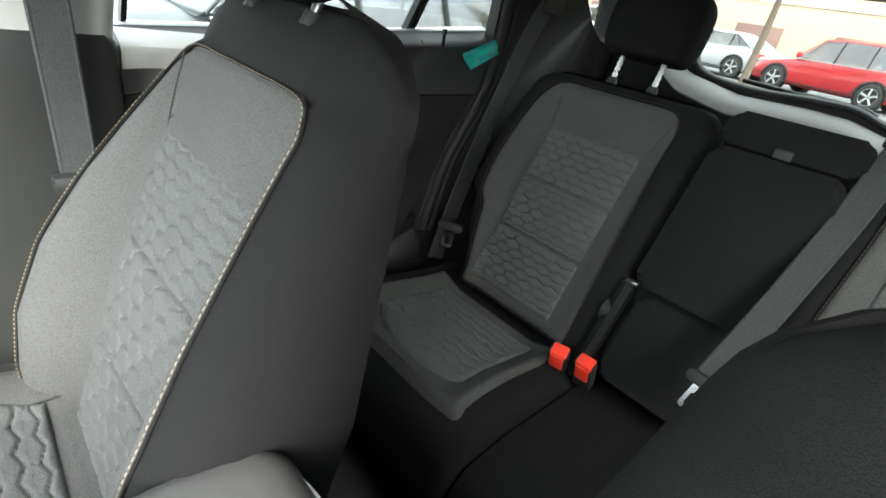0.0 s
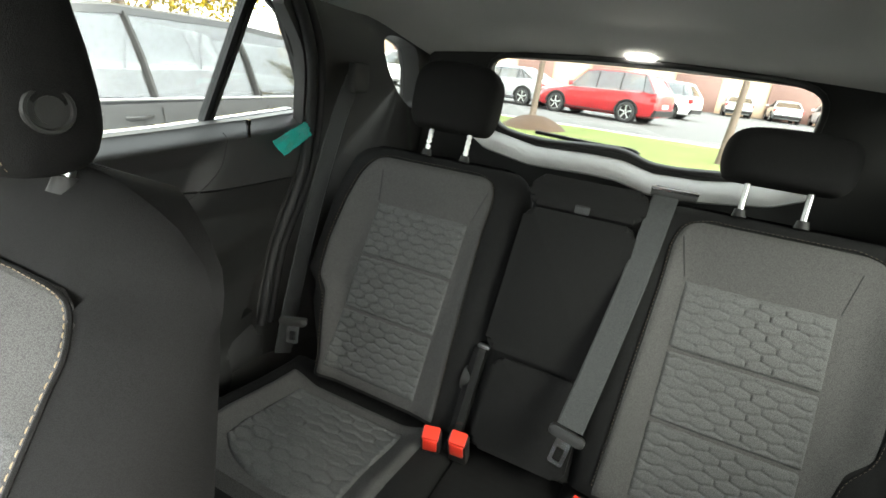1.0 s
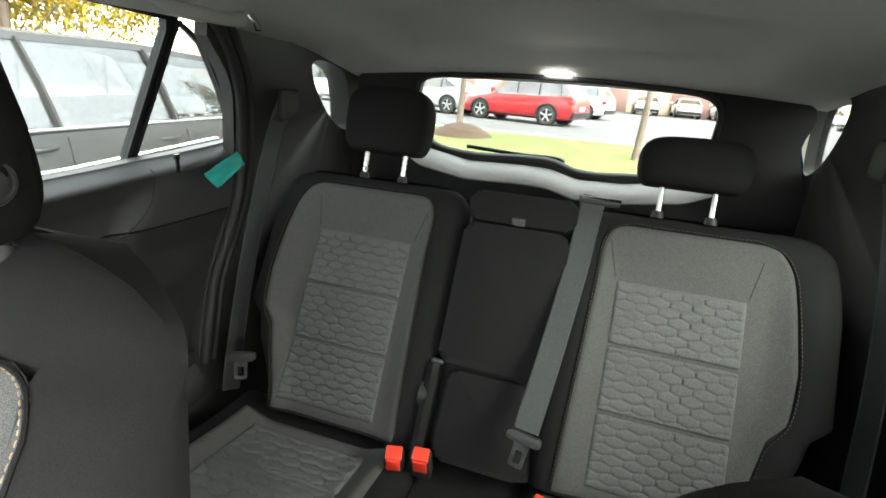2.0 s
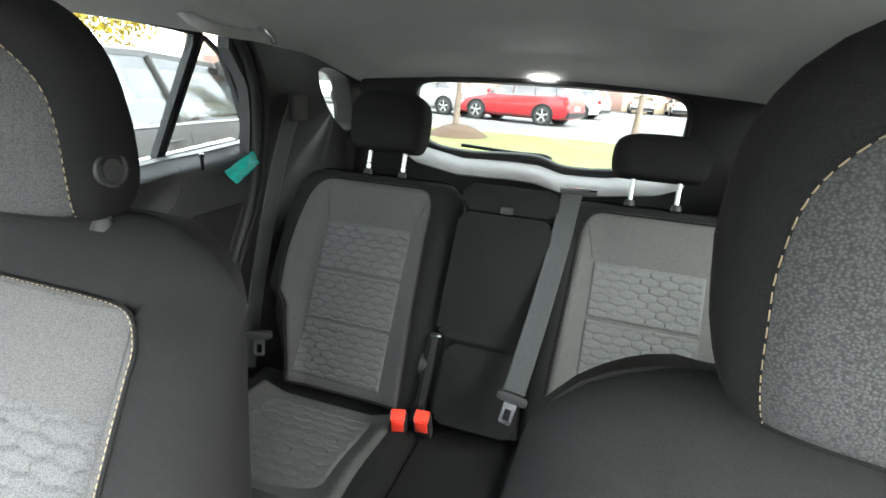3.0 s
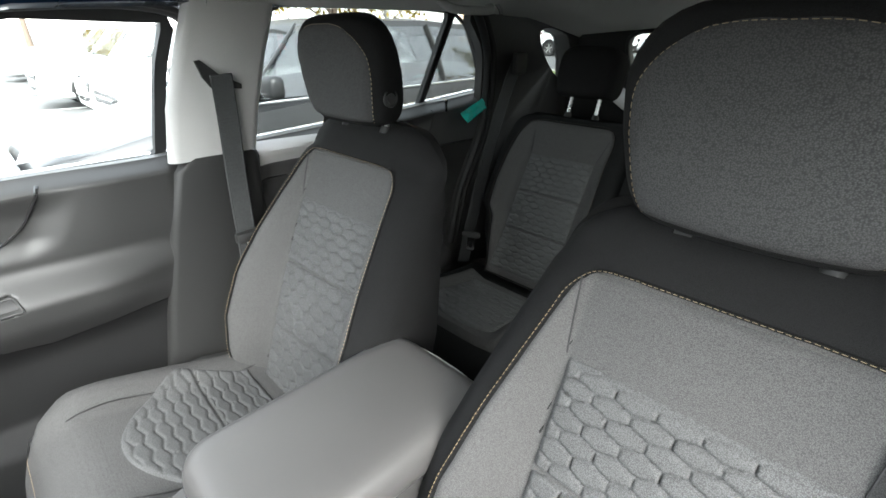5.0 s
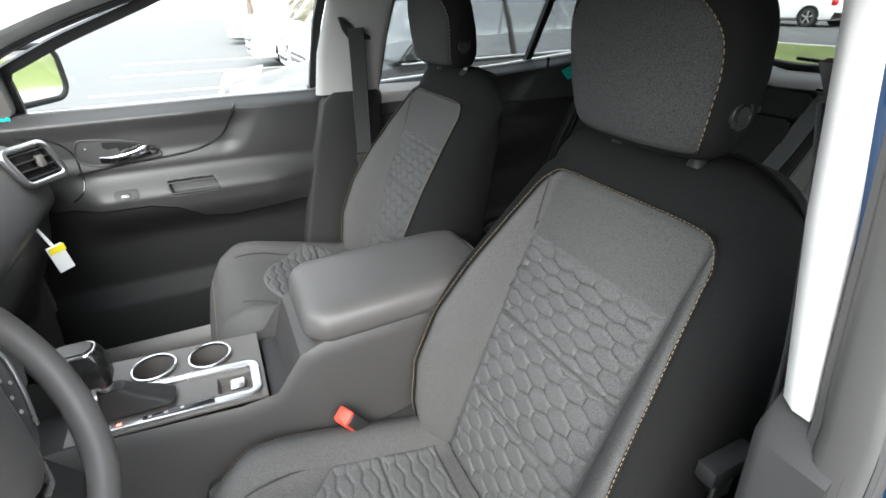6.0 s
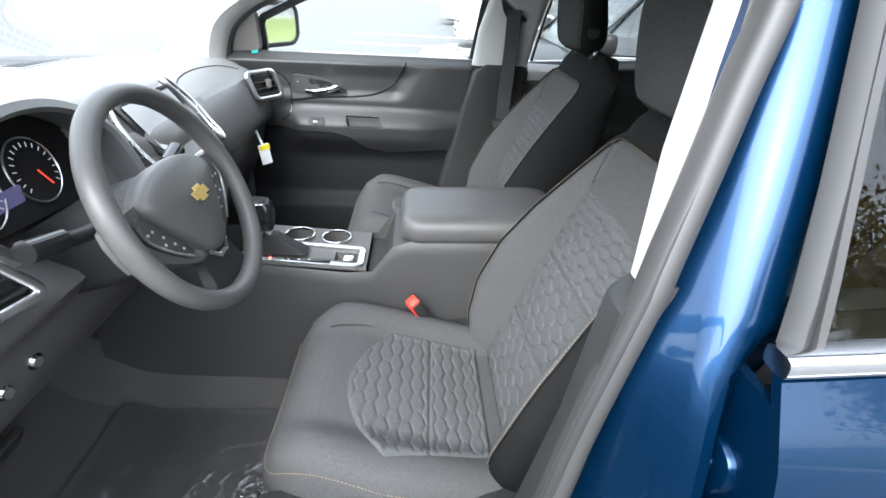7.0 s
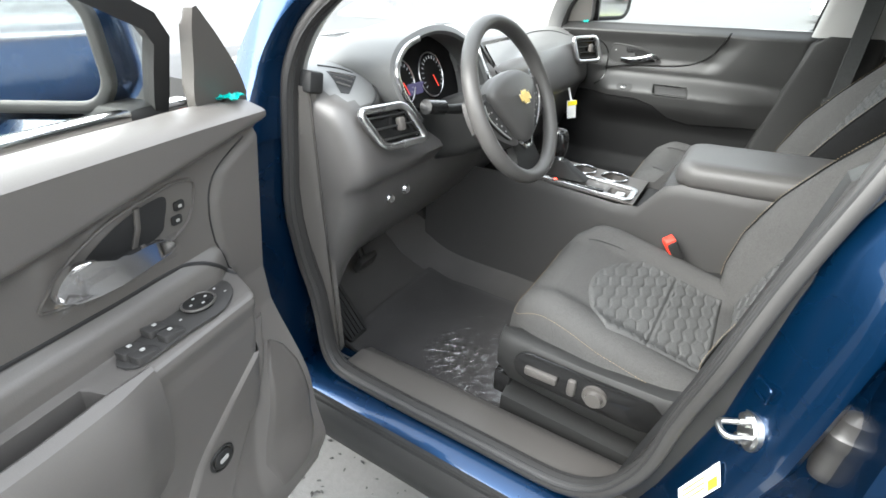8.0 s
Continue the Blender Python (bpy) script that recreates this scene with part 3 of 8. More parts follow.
def door(number, side, y0, y1, label, win, sills, rear=False, handle=(-0.545, 1.055), lower=None):
    """A car door in its closed place: skin, trim, handle, switches, glass."""
    hinge = (side * 0.862, y0 - 0.02, 0.5)
    d = thing(f"door_{number}", hinge, label, "car door", "car doors", "structure")
    sill = lambda y: interp(y, sills)
    base = lambda y: 0.43 if not rear else interp(y, [(0.2, 0.43), (0.6, 0.43), (0.76, 0.62), (0.86, 0.78), (0.95, 0.95), (1.05, 1.1)])
    at = handle
    yh, zh = handle
    four = side > 0 and not rear

    def on(y, z, d=0.0, pocket=False):
        """A place on the trim, d metres proud of it."""
        bulge = driver_relief(y, z, sill(y)) if four else relief(y, z, y0, y1, at, sill(y), pocket)
        return Vector((side * (x_in(z) + 0.012 - bulge - d), y, z))

    def trim(u, v):
        y = y0 + (y1 - y0) * u
        return on(y, seam_z(y) + (sill(y) - seam_z(y)) * v, 0.0, True)

    def trim_low(u, v):
        y = y0 + (y1 - y0) * u
        return on(y, base(y) + (seam_z(y) - 0.004 - base(y)) * v, -0.002)
    seam_z = lambda y: max(base(y) + 0.02, 1.078 if rear else zh + interp(y - yh, [(-0.2, -0.146), (0.03, -0.15), (0.10, -0.17), (0.16, -0.215), (0.24, -0.232), (0.42, -0.215)]))
    if four:
        height = lambda y, v: interp(v, [(0, 0.43), (0.18, 0.72), (0.34, 0.85), (0.5, 0.928), (0.66, 0.942), (0.74, 0.985), (0.86, 1.09), (0.94, 1.14), (1, sill(y))])
        part("inner_panel", grid(lambda u, v: on(y0 - 0.012 + (y1 - y0 + 0.012) * u, height(y0 + (y1 - y0) * u, v)), 230, 150, (side * 0.03, 0, 0)), DOOR_SKIN_SKYLIT, d, "charcoal moulded door trim")
    else:
        part("inner_panel", grid(trim, 170, 90, (side * 0.03, 0, 0)), DOOR_SKIN_SHADED if number == 2 else DOOR_SKIN_HALF_SHADE, d, "charcoal moulded door trim")
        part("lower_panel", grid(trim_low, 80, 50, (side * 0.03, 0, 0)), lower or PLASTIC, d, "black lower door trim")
    skin = grid(lambda u, v: Vector((side * x_out(0.38 + (sill(y0 + (y1 - y0) * u) - 0.405) * v), y0 + (y1 - y0) * u, 0.38 + (sill(y0 + (y1 - y0) * u) - 0.405) * v)), 24, 24, (-side * 0.012, 0, 0))
    part("outer_skin", skin, BLUE, d, "metallic blue painted skin")
    for e in (y0 + 0.006, y1 - 0.006):
        rim = [[Vector((side * (x_in(z) + 0.03), e - w, z)), Vector((side * (x_out(z) - 0.008), e - w, z)), Vector((side * (x_out(z) - 0.008), e + w, z)), Vector((side * (x_in(z) + 0.03), e + w, z))]
               for w in (0.005,) for z in [0.42 + k * (sill(e) - 0.47) / 14 for k in range(15)]]
        part("door_edge", loft(rim), BLUE, d)
    cap = [Vector((side * (x_out(sill(y)) - 0.001), y, sill(y) - 0.014)) for y in [y0 + (y1 - y0) * k / 12 for k in range(13)]]
    part("belt_strip", sweep(cap, rrect(0.02, 0.028, 0.006, 2), (side, 0, 0)), CHROME, d, "bright chrome belt moulding")
    if rear and side > 0:
        rows = []
        for z in [1.16 + 0.04 * k for k in range(9)]:
            yf = interp(z, [(1.15, 0.092), (1.29, 0.119), (1.42, 0.138), (1.49, 0.148)])
            xo = x_out(z) - 0.010
            xi = xo - 0.016
            rows.append([Vector((x, y, z)) for x, y in ((xo, yf + 0.004), (xo + 0.004, yf + 0.010), (xo, yf + 0.019), (xi, yf + 0.04), (xi, yf + 0.014), (xo - 0.012, yf))])
        part("frame_upright", loft(rows), BLACK_RUBBER, d, "dark upright of the window frame")
    for w, g in win:
        pane("window_pane", w, side, g, d)
        win_frame(w, side, d, 0.008 if rear else 0.024, material=RUBBER if rear and side > 0 else None)
    if rear:
        bar = [Vector((side * (x_out(z) - 0.012), y, z)) for y, z in ((0.796, 1.165), (0.806, 1.26), (0.817, 1.36), (0.830, 1.485))]
        part("window_divider", sweep(bar, rrect(0.022, 0.016, 0.004, 2), (side, 0, 0.35)), BLACK_RUBBER, d, "black bar between the door glass and the fixed corner glass")
        if side < 0:
            pale = grid(lambda u, v: on(0.195 + 0.23 * u, 1.118 + 0.055 * v, 0.003), 12, 8, (side * 0.004, 0, 0))
            part("sill_trim", pale, TRIM_GREY, d, "pale grey front end of the door sill")
    if four:
        driver_trim(d, on)
        return d
    # Release handle in its leaf-shaped bezel.
    leaf = rounded([(-0.112, -0.002), (-0.1, 0.034), (-0.07, 0.037), (0.0, 0.028), (0.05, 0.012), (0.082, -0.012), (0.078, -0.024), (0.0, -0.031), (-0.06, -0.033), (-0.1, -0.024)], 4)
    bez = part("handle_bezel", sweep([on(yh + a, zh + b, 0.001) for a, b in leaf], circle(0.0035, 8), (side, 0, 0), True), PLASTIC, d, "thin raised rim round the release handle")
    cup = [[on(yh + a * f, zh + b * f, 0.0) + Vector((side * dx, 0, 0)) for a, b in leaf] for f, dx in ((1.0, -0.0025), (0.97, -0.001), (0.93, 0.0))]
    part("bezel_plate", loft(cup), PLASTIC, bez, "black plate inside the rim")
    # Shade behind the handle, laid on the plate as a black sheet.
    part("handle_hollow_shade", slab([(yh + a * 0.72 + 0.012, zh + b * 0.72 + 0.001) for a, b in leaf if a > -0.085], lambda u, v, t: on(u, v, 0.002 + t), 0.002), PLASTIC_GLOSS, bez, "black sheet for the shade behind the handle")
    hp = curve_points([on(yh - 0.058, zh - 0.018, 0.004), on(yh - 0.02, zh - 0.016, 0.022), on(yh + 0.03, zh - 0.006, 0.026), on(yh + 0.058, zh + 0.004, 0.02), on(yh + 0.075, zh - 0.008, 0.006)], 8)
    part("release_handle", sweep(hp, rrect(0.020, 0.010, 0.004, 3), (side, 0, 0)), CHROME, d, "curved chrome release handle")
    for k in range(2):
        yy, zz = yh - 0.086 + 0.006 * k, zh + 0.016 - 0.018 * k
        part("lock_button", slab([(yy + a, zz + b) for a, b in rrect(0.014, 0.013, 0.003, 3)], lambda u, v, t: on(u, v, 0.001 + t), 0.005, 0.001), PLASTIC, d)
        part("switch_symbol", slab([(yy + a, zz + b) for a, b in rrect(0.005, 0.004, 0.001, 2)], lambda u, v, t: on(u, v, 0.0062 + t), 0.0006), TRIM_GREY, d)
    # Ledge: switch plate and pull pocket.
    zl = zh - 0.112
    plate = part("switch_plate", slab([(yh - 0.02 + a, zl + b) for a, b in rrect(0.06, 0.024, 0.010, 4)], lambda u, v, t: on(u, v, 0.001 + t), 0.002, 0.001), PLASTIC, d, "black window-switch plate")
    part("window_switch", slab([(yh - 0.022 + p, zl + q) for p, q in rrect(0.024, 0.011, 0.004, 3)], lambda u, v, t: on(u, v, 0.001 + t), 0.005, 0.002), PLASTIC_GLOSS, plate, "small rocker switch with pale symbol")
    part("switch_symbol", slab([(yh - 0.027 + p, zl + q) for p, q in rrect(0.004, 0.0035, 0.001, 2)], lambda u, v, t: on(u, v, 0.0062 + t), 0.0006), TRIM_GREY, plate)
    arc = curve_points([(0, -0.22, 0.062), (0, -0.16, 0.05), (0, -0.12, 0.01), (0, -0.112, -0.05), (0, -0.12, -0.095), (0, -0.15, -0.12)], 6)
    if not rear:
        part("panel_seam", sweep([on(max(y0 + 0.01, yh + p.y), zh + p.z, 0.0) for p in arc], circle(0.0028, 6), (side, 0, 0)), PLASTIC_GLOSS, d, "curved seam of the front trim panel")
    well = rrect(0.05, 0.02, 0.008, 4) if rear else rrect(0.125, 0.026, 0.005, 4)
    part("pull_pocket", sweep([on(yh + 0.15 + a - b * 0.3, zl + b, 0.002) for a, b in well], circle(0.0022, 6), (side, 0, 0.5), True), PLASTIC, d, "moulded rim of the pull pocket")
    # Black sheet that stands in for the pocket's shade.
    part("pocket_shade", slab([(yh + 0.15 + a - b * 0.3, zl + b) for a, b in well], lambda u, v, t: on(u, v, (0.0025 if rear else -0.019) + t), 0.0015), BLACK_RUBBER, d, "black sheet for the shade in the pull pocket")
    crease = curve_points([(0, -0.12, -0.05), (0, 0.0, -0.036), (0, 0.12, -0.028), (0, 0.2, -0.014), (0, 0.255, 0.02), (0, 0.285, 0.065), (0, 0.302, 0.10)], 8)
    crease = [on(yh + p.y, zh + p.z, -0.001) for p in crease if yh + p.y < y1 - 0.02]
    if not rear:
        part("trim_seam", sweep(crease, circle(0.004, 6), (side, 0, 0)), PLASTIC_GLOSS, d, "dark shadow-gap seam in the trim")
    if rear:
        fold = curve_points([(0, 0.777, 1.195), (0, 0.764, 1.126), (0, 0.707, 1.066), (0, 0.632, 1.039), (0, 0.5, 1.02), (0, 0.3, 1.01)], 8)
        part("panel_fold", sweep([on(p.y, p.z, -0.001) for p in fold], circle(0.0018, 6), (side, 0, 0)), BLACK_RUBBER, d, "curved fold in the rear trim")
    return d


front_sills = [(-0.9, 1.165), (-0.4, 1.17), (0.05, 1.175)]
rear_sills = [(0.1, 1.17), (0.7, 1.205), (1.05, 1.235)]
DOORS = {
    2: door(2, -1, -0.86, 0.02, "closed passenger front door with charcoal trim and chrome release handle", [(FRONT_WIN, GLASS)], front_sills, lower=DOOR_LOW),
    3: door(3, -1, 0.19, 1.05, "closed passenger rear door with charcoal trim and fixed corner window", [(REAR_WIN, GLASS_DARK), (FIX_WIN, GLASS_DARK)], rear_sills, True, (0.42, 1.075)),
    4: door(4, 1, 0.085, 1.05, "closed blue driver-side rear door with chrome belt moulding", [(REAR_WIN_L, GLASS_DARK), (FIX_WIN, GLASS_DARK)], rear_sills, True, (0.36, 1.075)),
    1: door(1, 1, -0.86, 0.03, "open driver's door with charcoal trim, four window switches and taped handle", [(FRONT_WIN_L, GLASS)], [(-0.9, 1.172), (-0.75, 1.176), (-0.4, 1.178), (0.05, 1.18)]),
}
DOORS[1].rotation_euler = (0, 0, radians(-80))
DOORS[1].location += Vector((0.11, 0.02, 0.0))

# ---- pillars, sills and openings ----
def pillar(side, rows, inset, thick):
    """A pillar's trim from rows of (z, y front, y rear), inset metres in from the cabin side of the wall."""
    rings = []
    for z, ya, yb in rows:
        x0 = x_in(z) - inset
        r = min(0.02, (yb - ya) * 0.3)
        rings.append([Vector((side * (x0 + dx), y, z)) for y, dx in ((ya, thick), (ya, 0.015), (ya + r * 0.4, 0.004), (ya + r, 0), (yb - r, 0), (yb - r * 0.4, 0.004), (yb, 0.015), (yb, thick))])
    return rings


def wall(side):
    nm = "wall_left" if side > 0 else "wall_right"
    word = "driver" if side > 0 else "passenger"
    w = thing(nm, (side * 0.75, 0.1, 0.4), f"{word} side body wall of the car with pillars and sill", "body side", "", "structure")
    part("pillar_trim_lower", loft(pillar(side, [(0.42, -0.16, 0.24), (0.6, -0.128, 0.22), (0.8, -0.083, 0.205), (1.0, -0.038, 0.195), (1.14, -0.008, 0.19), (1.158, 0.014, 0.188), (1.168, 0.03, 0.18)], 0.010, 0.055)), PLASTIC, w, "charcoal lower pillar cover")
    part("pillar_trim_upper", loft(pillar(side, [(1.162, 0.012, 0.19), (1.28, 0.026, 0.20), (1.4, 0.052, 0.222), (1.49, 0.07, 0.24)] if side > 0 else [(1.162, -0.01, 0.186), (1.28, 0.002, 0.20), (1.4, 0.034, 0.222), (1.49, 0.06, 0.24)], 0.006, 0.026)), TRIM_GREY, w, "light grey upper pillar cover")
    # Painted outer pillar between the doors.
    rows = [(0.50, -0.1, 0.2), (0.6, -0.075, 0.17), (0.8, -0.03, 0.15), (1.0, -0.005, 0.145), (1.07, 0.0, 0.145), (1.12, 0.005, 0.148), (1.17, 0.012, 0.15), (1.35, 0.04, 0.17), (1.5, 0.07, 0.2)]
    rings = []
    for z, ya, yb in rows:
        xa, xb = x_in(z) + 0.012, x_out(z) - 0.035
        k = smooth(1.16, 1.08, z)
        deep = [(xa, ya - 0.02), (xa + 0.02, ya - 0.016), (xb - 0.055, ya + 0.03), (xb - 0.03, ya + 0.043), (xb - 0.018, ya + 0.056), (xb - 0.02, ya + 0.068), (xb - 0.04, ya + 0.08), (max(xa + 0.012, xb - 0.068), ya + 0.088), (max(xa + 0.008, xb - 0.075), yb - 0.02), (max(xa + 0.008, xb - 0.075), yb), (xa, yb)]
        full = [(xa, ya + 0.02), (xa + 0.02, ya + 0.022), (xb - 0.055, ya + 0.03), (xb - 0.03, ya + 0.043), (xb - 0.014, ya + 0.056), (xb - 0.006, ya + 0.068), (xb - 0.001, ya + 0.08), (xb, ya + 0.09), (xb - 0.004, yb - 0.02), (xb - 0.03, yb), (xa, yb)]
        rings.append([Vector((side * (p * k + r * (1 - k)), q * k + t * (1 - k), z)) for (p, q), (r, t) in zip(deep, full)])
    part("outer_pillar", loft(rings), BLUE, w, "glossy blue painted door pillar")
    # Sill: painted step and black lower cladding.
    ys = [-0.98 + 2.1 * k / 24 for k in range(25)]
    sill = [[Vector((side * x, y, z)) for x, z in ((0.70, 0.40), (0.70, 0.48), (0.735, 0.496), (0.80, 0.494), (0.845, 0.488), (0.868, 0.468), (0.868, 0.42))] for y in ys]
    part("sill_step", loft(sill), BLUE, w, "blue painted door sill")
    clad = [[Vector((side * x, y, z)) for x, z in ((0.848, 0.476), (0.852, 0.488), (0.860, 0.488), (0.863, 0.482), (0.871, 0.484), (0.886, 0.464), (0.889, 0.435), (0.882, 0.395), (0.862, 0.36), (0.80, 0.35))] for y in ys]
    part("sill_cladding", loft(clad), PLASTIC, w, "black plastic sill cladding")
    plate = [[Vector((side * x, y, z)) for x, z in ((0.62, 0.39), (0.635, 0.44), (0.665, 0.482), (0.70, 0.502), (0.775, 0.508), (0.775, 0.488), (0.66, 0.40))] for y in [-0.78 + 0.75 * k / 12 for k in range(13)]]
    part("scuff_plate", loft(plate), PLASTIC_MID, w, "charcoal plastic scuff plate")
    # Rubber seal round the front opening.
    ring = [(-0.80, 0.54), (-0.70, 0.508), (-0.40, 0.506), (-0.21, 0.516), (-0.125, 0.61), (-0.09, 0.78), (-0.042, 1.0), (0.006, 1.17), (0.048, 1.33), (0.068, 1.44), (-0.02, 1.475), (-0.2, 1.47), (-0.38, 1.445), (-0.58, 1.38), (-0.73, 1.315), (-0.82, 1.248), (-0.860, 1.165), (-0.865, 1.05), (-0.855, 0.80), (-0.83, 0.68)]
    line = curve_points([(0, y, z) for y, z in ring], 6, True)
    line = [Vector((side * (x_in(p.z) + interp(p.z, [(0.51, 0.085), (0.60, 0.056), (0.72, 0.045), (1.2, 0.045), (1.5, 0.055)])), p.y + 0.012 * smooth(-0.3, -0.1, p.y), p.z)) for p in line]
    part("door_seal", sweep(line, rrect(0.025, 0.038, 0.011, 3), (side, 0, 0), True), RUBBER, w, "soft grey-black rubber door seal")
    mid = Vector((side * 0.77, -0.42, 1.0))
    inward = lambda q: Vector((0, mid.y - q.y, mid.z - q.z)).normalized()
    for dx, g in ((0.005, 0.0122), (0.016, 0.010)):
        part("seal_groove", sweep([q + Vector((side * dx, 0, 0)) + inward(q) * g for q in line], circle(0.0026, 6), (side, 0, 0), True), BLACK_RUBBER, w, "dark groove along the seal")
    lip = [q + Vector((-side * 0.018, 0, 0)) for q in line]
    part("seal_lip", sweep(lip, circle(0.007, 8), (side, 0, 0), True), RUBBER, w, "inner lip of the seal")
    # Rear flank: trim with the quarter window, and the painted quarter panel outside.
    def quarter_x(y, z):
        k = smooth(1.0, 1.16, y) * smooth(1.12, 1.22, z)
        return x_out(z) * (1 - k) + (x_in(z) + (0.045 if side < 0 else 0.018)) * k

    def flank_trim(y, z):
        return Vector((side * (x_in(z) - 0.02 * smooth(1.0, 1.15, y)), y, z))
    outer = rounded([(0.97, 1.24), (0.93, 1.37), (0.84, 1.475), (1.0, 1.485), (1.2, 1.48), (1.40, 1.45), (1.56 + 0.06 * (side > 0), 1.41), (1.66, 1.2), (1.64, 0.98), (1.62, 0.6), (1.2, 0.55), (0.9, 0.58), (0.86, 0.7), (0.90, 0.85), (0.97, 1.05), (0.985, 1.15)], 6)
    shift = 0.10 if side > 0 else 0.0
    mid_q = (1.35 + shift, 1.345)
    QUARTER = [(y + shift, z) for y, z in QUARTER_SHAPE]
    o2, i2 = radial(outer, mid_q, 120), radial(rounded(QUARTER, 8), mid_q, 120)
    part("flank_trim", holed(o2, i2, lambda y, z, d: flank_trim(y, z) + Vector((side * d, 0, 0)), 0.03), FLANK, w, "dark moulded rear flank trim")
    opening = curve_points([(0, 0.80, 1.492), (0, 0.862, 1.476), (0, 0.945, 1.372), (0, 0.985, 1.25), (0, 1.0, 1.15), (0, 0.985, 1.05), (0, 0.915, 0.85), (0, 0.87, 0.7)], 8)
    for shift_, r in ((0.0, 0.013), (0.024, 0.010)):
        part("rear_door_seal", sweep([Vector((side * (x_in(p.z) - 0.008 - shift_ * 0.3), p.y + shift_, p.z)) for p in opening], circle(r, 10), (side, 0, 0)), BLACK_RUBBER, w, "black rubber seal of the rear door opening")
    panel = rounded([(1.10, 0.45), (1.12, 1.20), (1.09, 1.28), (1.02, 1.37), (0.93, 1.465), (0.98, 1.52), (1.4, 1.5), (1.58 + 0.06 * (side > 0), 1.42), (1.68, 1.1), (1.64, 0.6), (1.5, 0.4)], 6)
    p2 = radial(panel, mid_q, 120)
    part("quarter_panel", holed(p2, i2, lambda y, z, d: Vector((side * (quarter_x(y, z) - d), y, z)), 0.012), BLUE, w, "blue painted rear quarter panel")
    tunnel = bmesh.new()
    a = [tunnel.verts.new(flank_trim(y, z) + Vector((side * 0.03, 0, 0))) for y, z in i2]
    b = [tunnel.verts.new(Vector((side * (quarter_x(qy, qz) + 0.001), qy, qz))) for qy, qz in [(mid_q[0] + (y - mid_q[0]) * 0.975, mid_q[1] + (z - mid_q[1]) * 0.975) for y, z in i2]]
    for k in range(120):
        tunnel.faces.new((a[k], a[(k + 1) % 120], b[(k + 1) % 120], b[k]))
    part("quarter_reveal", tunnel, FLANK, w, "black reveal of the quarter window")
    g = part("quarter_pane", slab(rounded(QUARTER, 8), lambda y, z, d: Vector((side * (quarter_x(y, z) - 0.014 + d), y, z)), 0.004), GLASS_DARK, w, "tinted fixed quarter glass")
    back_ = slab([(0.55, 0.42), (1.66, 0.42), (1.66, 1.2), (1.1, 1.2), (0.99, 1.13), (0.86, 0.92), (0.7, 0.72)], lambda y, z, d: Vector((side * (x_in(z) + 0.04 + d), y, z)), 0.02)
    part("inner_flank", back_, PLASTIC, w, "dark inner flank behind the trim")
    # Roof rail over the doors, and windscreen pillar.
    rail = [[Vector((side * x, y, z + dz)) for x, z in ((0.595, 1.50), (0.60, 1.472), (0.625, 1.465), (0.66, 1.475), (0.672, 1.50), (0.65, 1.55), (0.60, 1.56))]
            for y, dz in ((-0.34, -0.035), (-0.2, -0.005), (0, 0.005), (0.4, 0.01), (0.8, 0.01), (1.1, 0.005), (1.3, -0.005))]
    part("roof_rail", loft(rail), BLUE, w, "blue roof rail above the doors")
    # Painted pillar outside the seal, from the roof down to the hinge jamb.
    path = curve_points([(0, -0.26, 1.49), (0, -0.38, 1.462), (0, -0.58, 1.396), (0, -0.73, 1.33), (0, -0.825, 1.26), (0, -0.868, 1.175), (0, -0.874, 1.05)], 6)
    rings = []
    for p in path:
        x0, x1 = x_in(p.z) + 0.035, x_out(p.z) - 0.02
        k = smooth(1.2, 1.3, p.z)
        fy, fz = -0.10 + 0.05 * k, 0.07 * k
        rings.append([Vector((side * x, p.y + dy, p.z + dz)) for x, dy, dz in ((x0, 0.004, -0.004), (x1 - 0.02, 0.0, 0.0), (x1 - 0.004, -0.008, 0.004), (x1, -0.02, 0.01 * k), (x1 - 0.01, fy * 0.8, fz * 0.8), (x1 - 0.04, fy, fz), (x0 - 0.01, fy, fz * 0.8))])
    part("windscreen_pillar", loft(rings), BLUE, w, "blue painted windscreen pillar")
    # Light grey cover inside the seal, following it down to the dashboard's end.
    cov = curve_points([(0, -0.30, 1.475), (0, -0.45, 1.43), (0, -0.58, 1.385), (0, -0.73, 1.32), (0, -0.82, 1.252), (0, -0.862, 1.17), (0, -0.868, 1.12)], 6)
    rings = []
    for p in cov:
        x = x_in(p.z)
        k = smooth(1.14, 1.26, p.z)
        rings.append([Vector((side * (x + 0.045), p.y + 0.004, p.z - 0.004)), Vector((side * (x + 0.02), p.y + 0.003, p.z - 0.005)), Vector((side * (x - 0.01), p.y - 0.012, p.z - 0.002 * k)), Vector((side * (x - 0.035), p.y - 0.035, p.z + 0.006 * k)),
                      Vector((side * (x - 0.045), p.y - 0.10 * k - 0.19 * (1 - k), p.z + 0.06 * k)), Vector((side * (x + 0.02), p.y - 0.09 * k - 0.18 * (1 - k), p.z + 0.065 * k))])
    part("windscreen_pillar_trim", loft(rings), TRIM_GREY, w, "light grey windscreen pillar cover")
    fender = [[Vector((side * x, y, z)) for x, z in ((0.80, 1.145 - dz), (0.85, 1.11 - dz), (0.9, 0.95 - dz * 0.5), (0.895, 0.7), (0.885, 0.45), (0.84, 0.4), (0.76, 0.45), (0.74, 0.8), (0.74, 1.135 - dz))]
              for y, dz in ((-0.89, 0.0), (-1.1, 0.07), (-1.4, 0.14), (-1.8, 0.20), (-2.2, 0.26), (-2.45, 0.34))]
    part("front_wing", loft(fender), BLUE, w, "blue front wing")
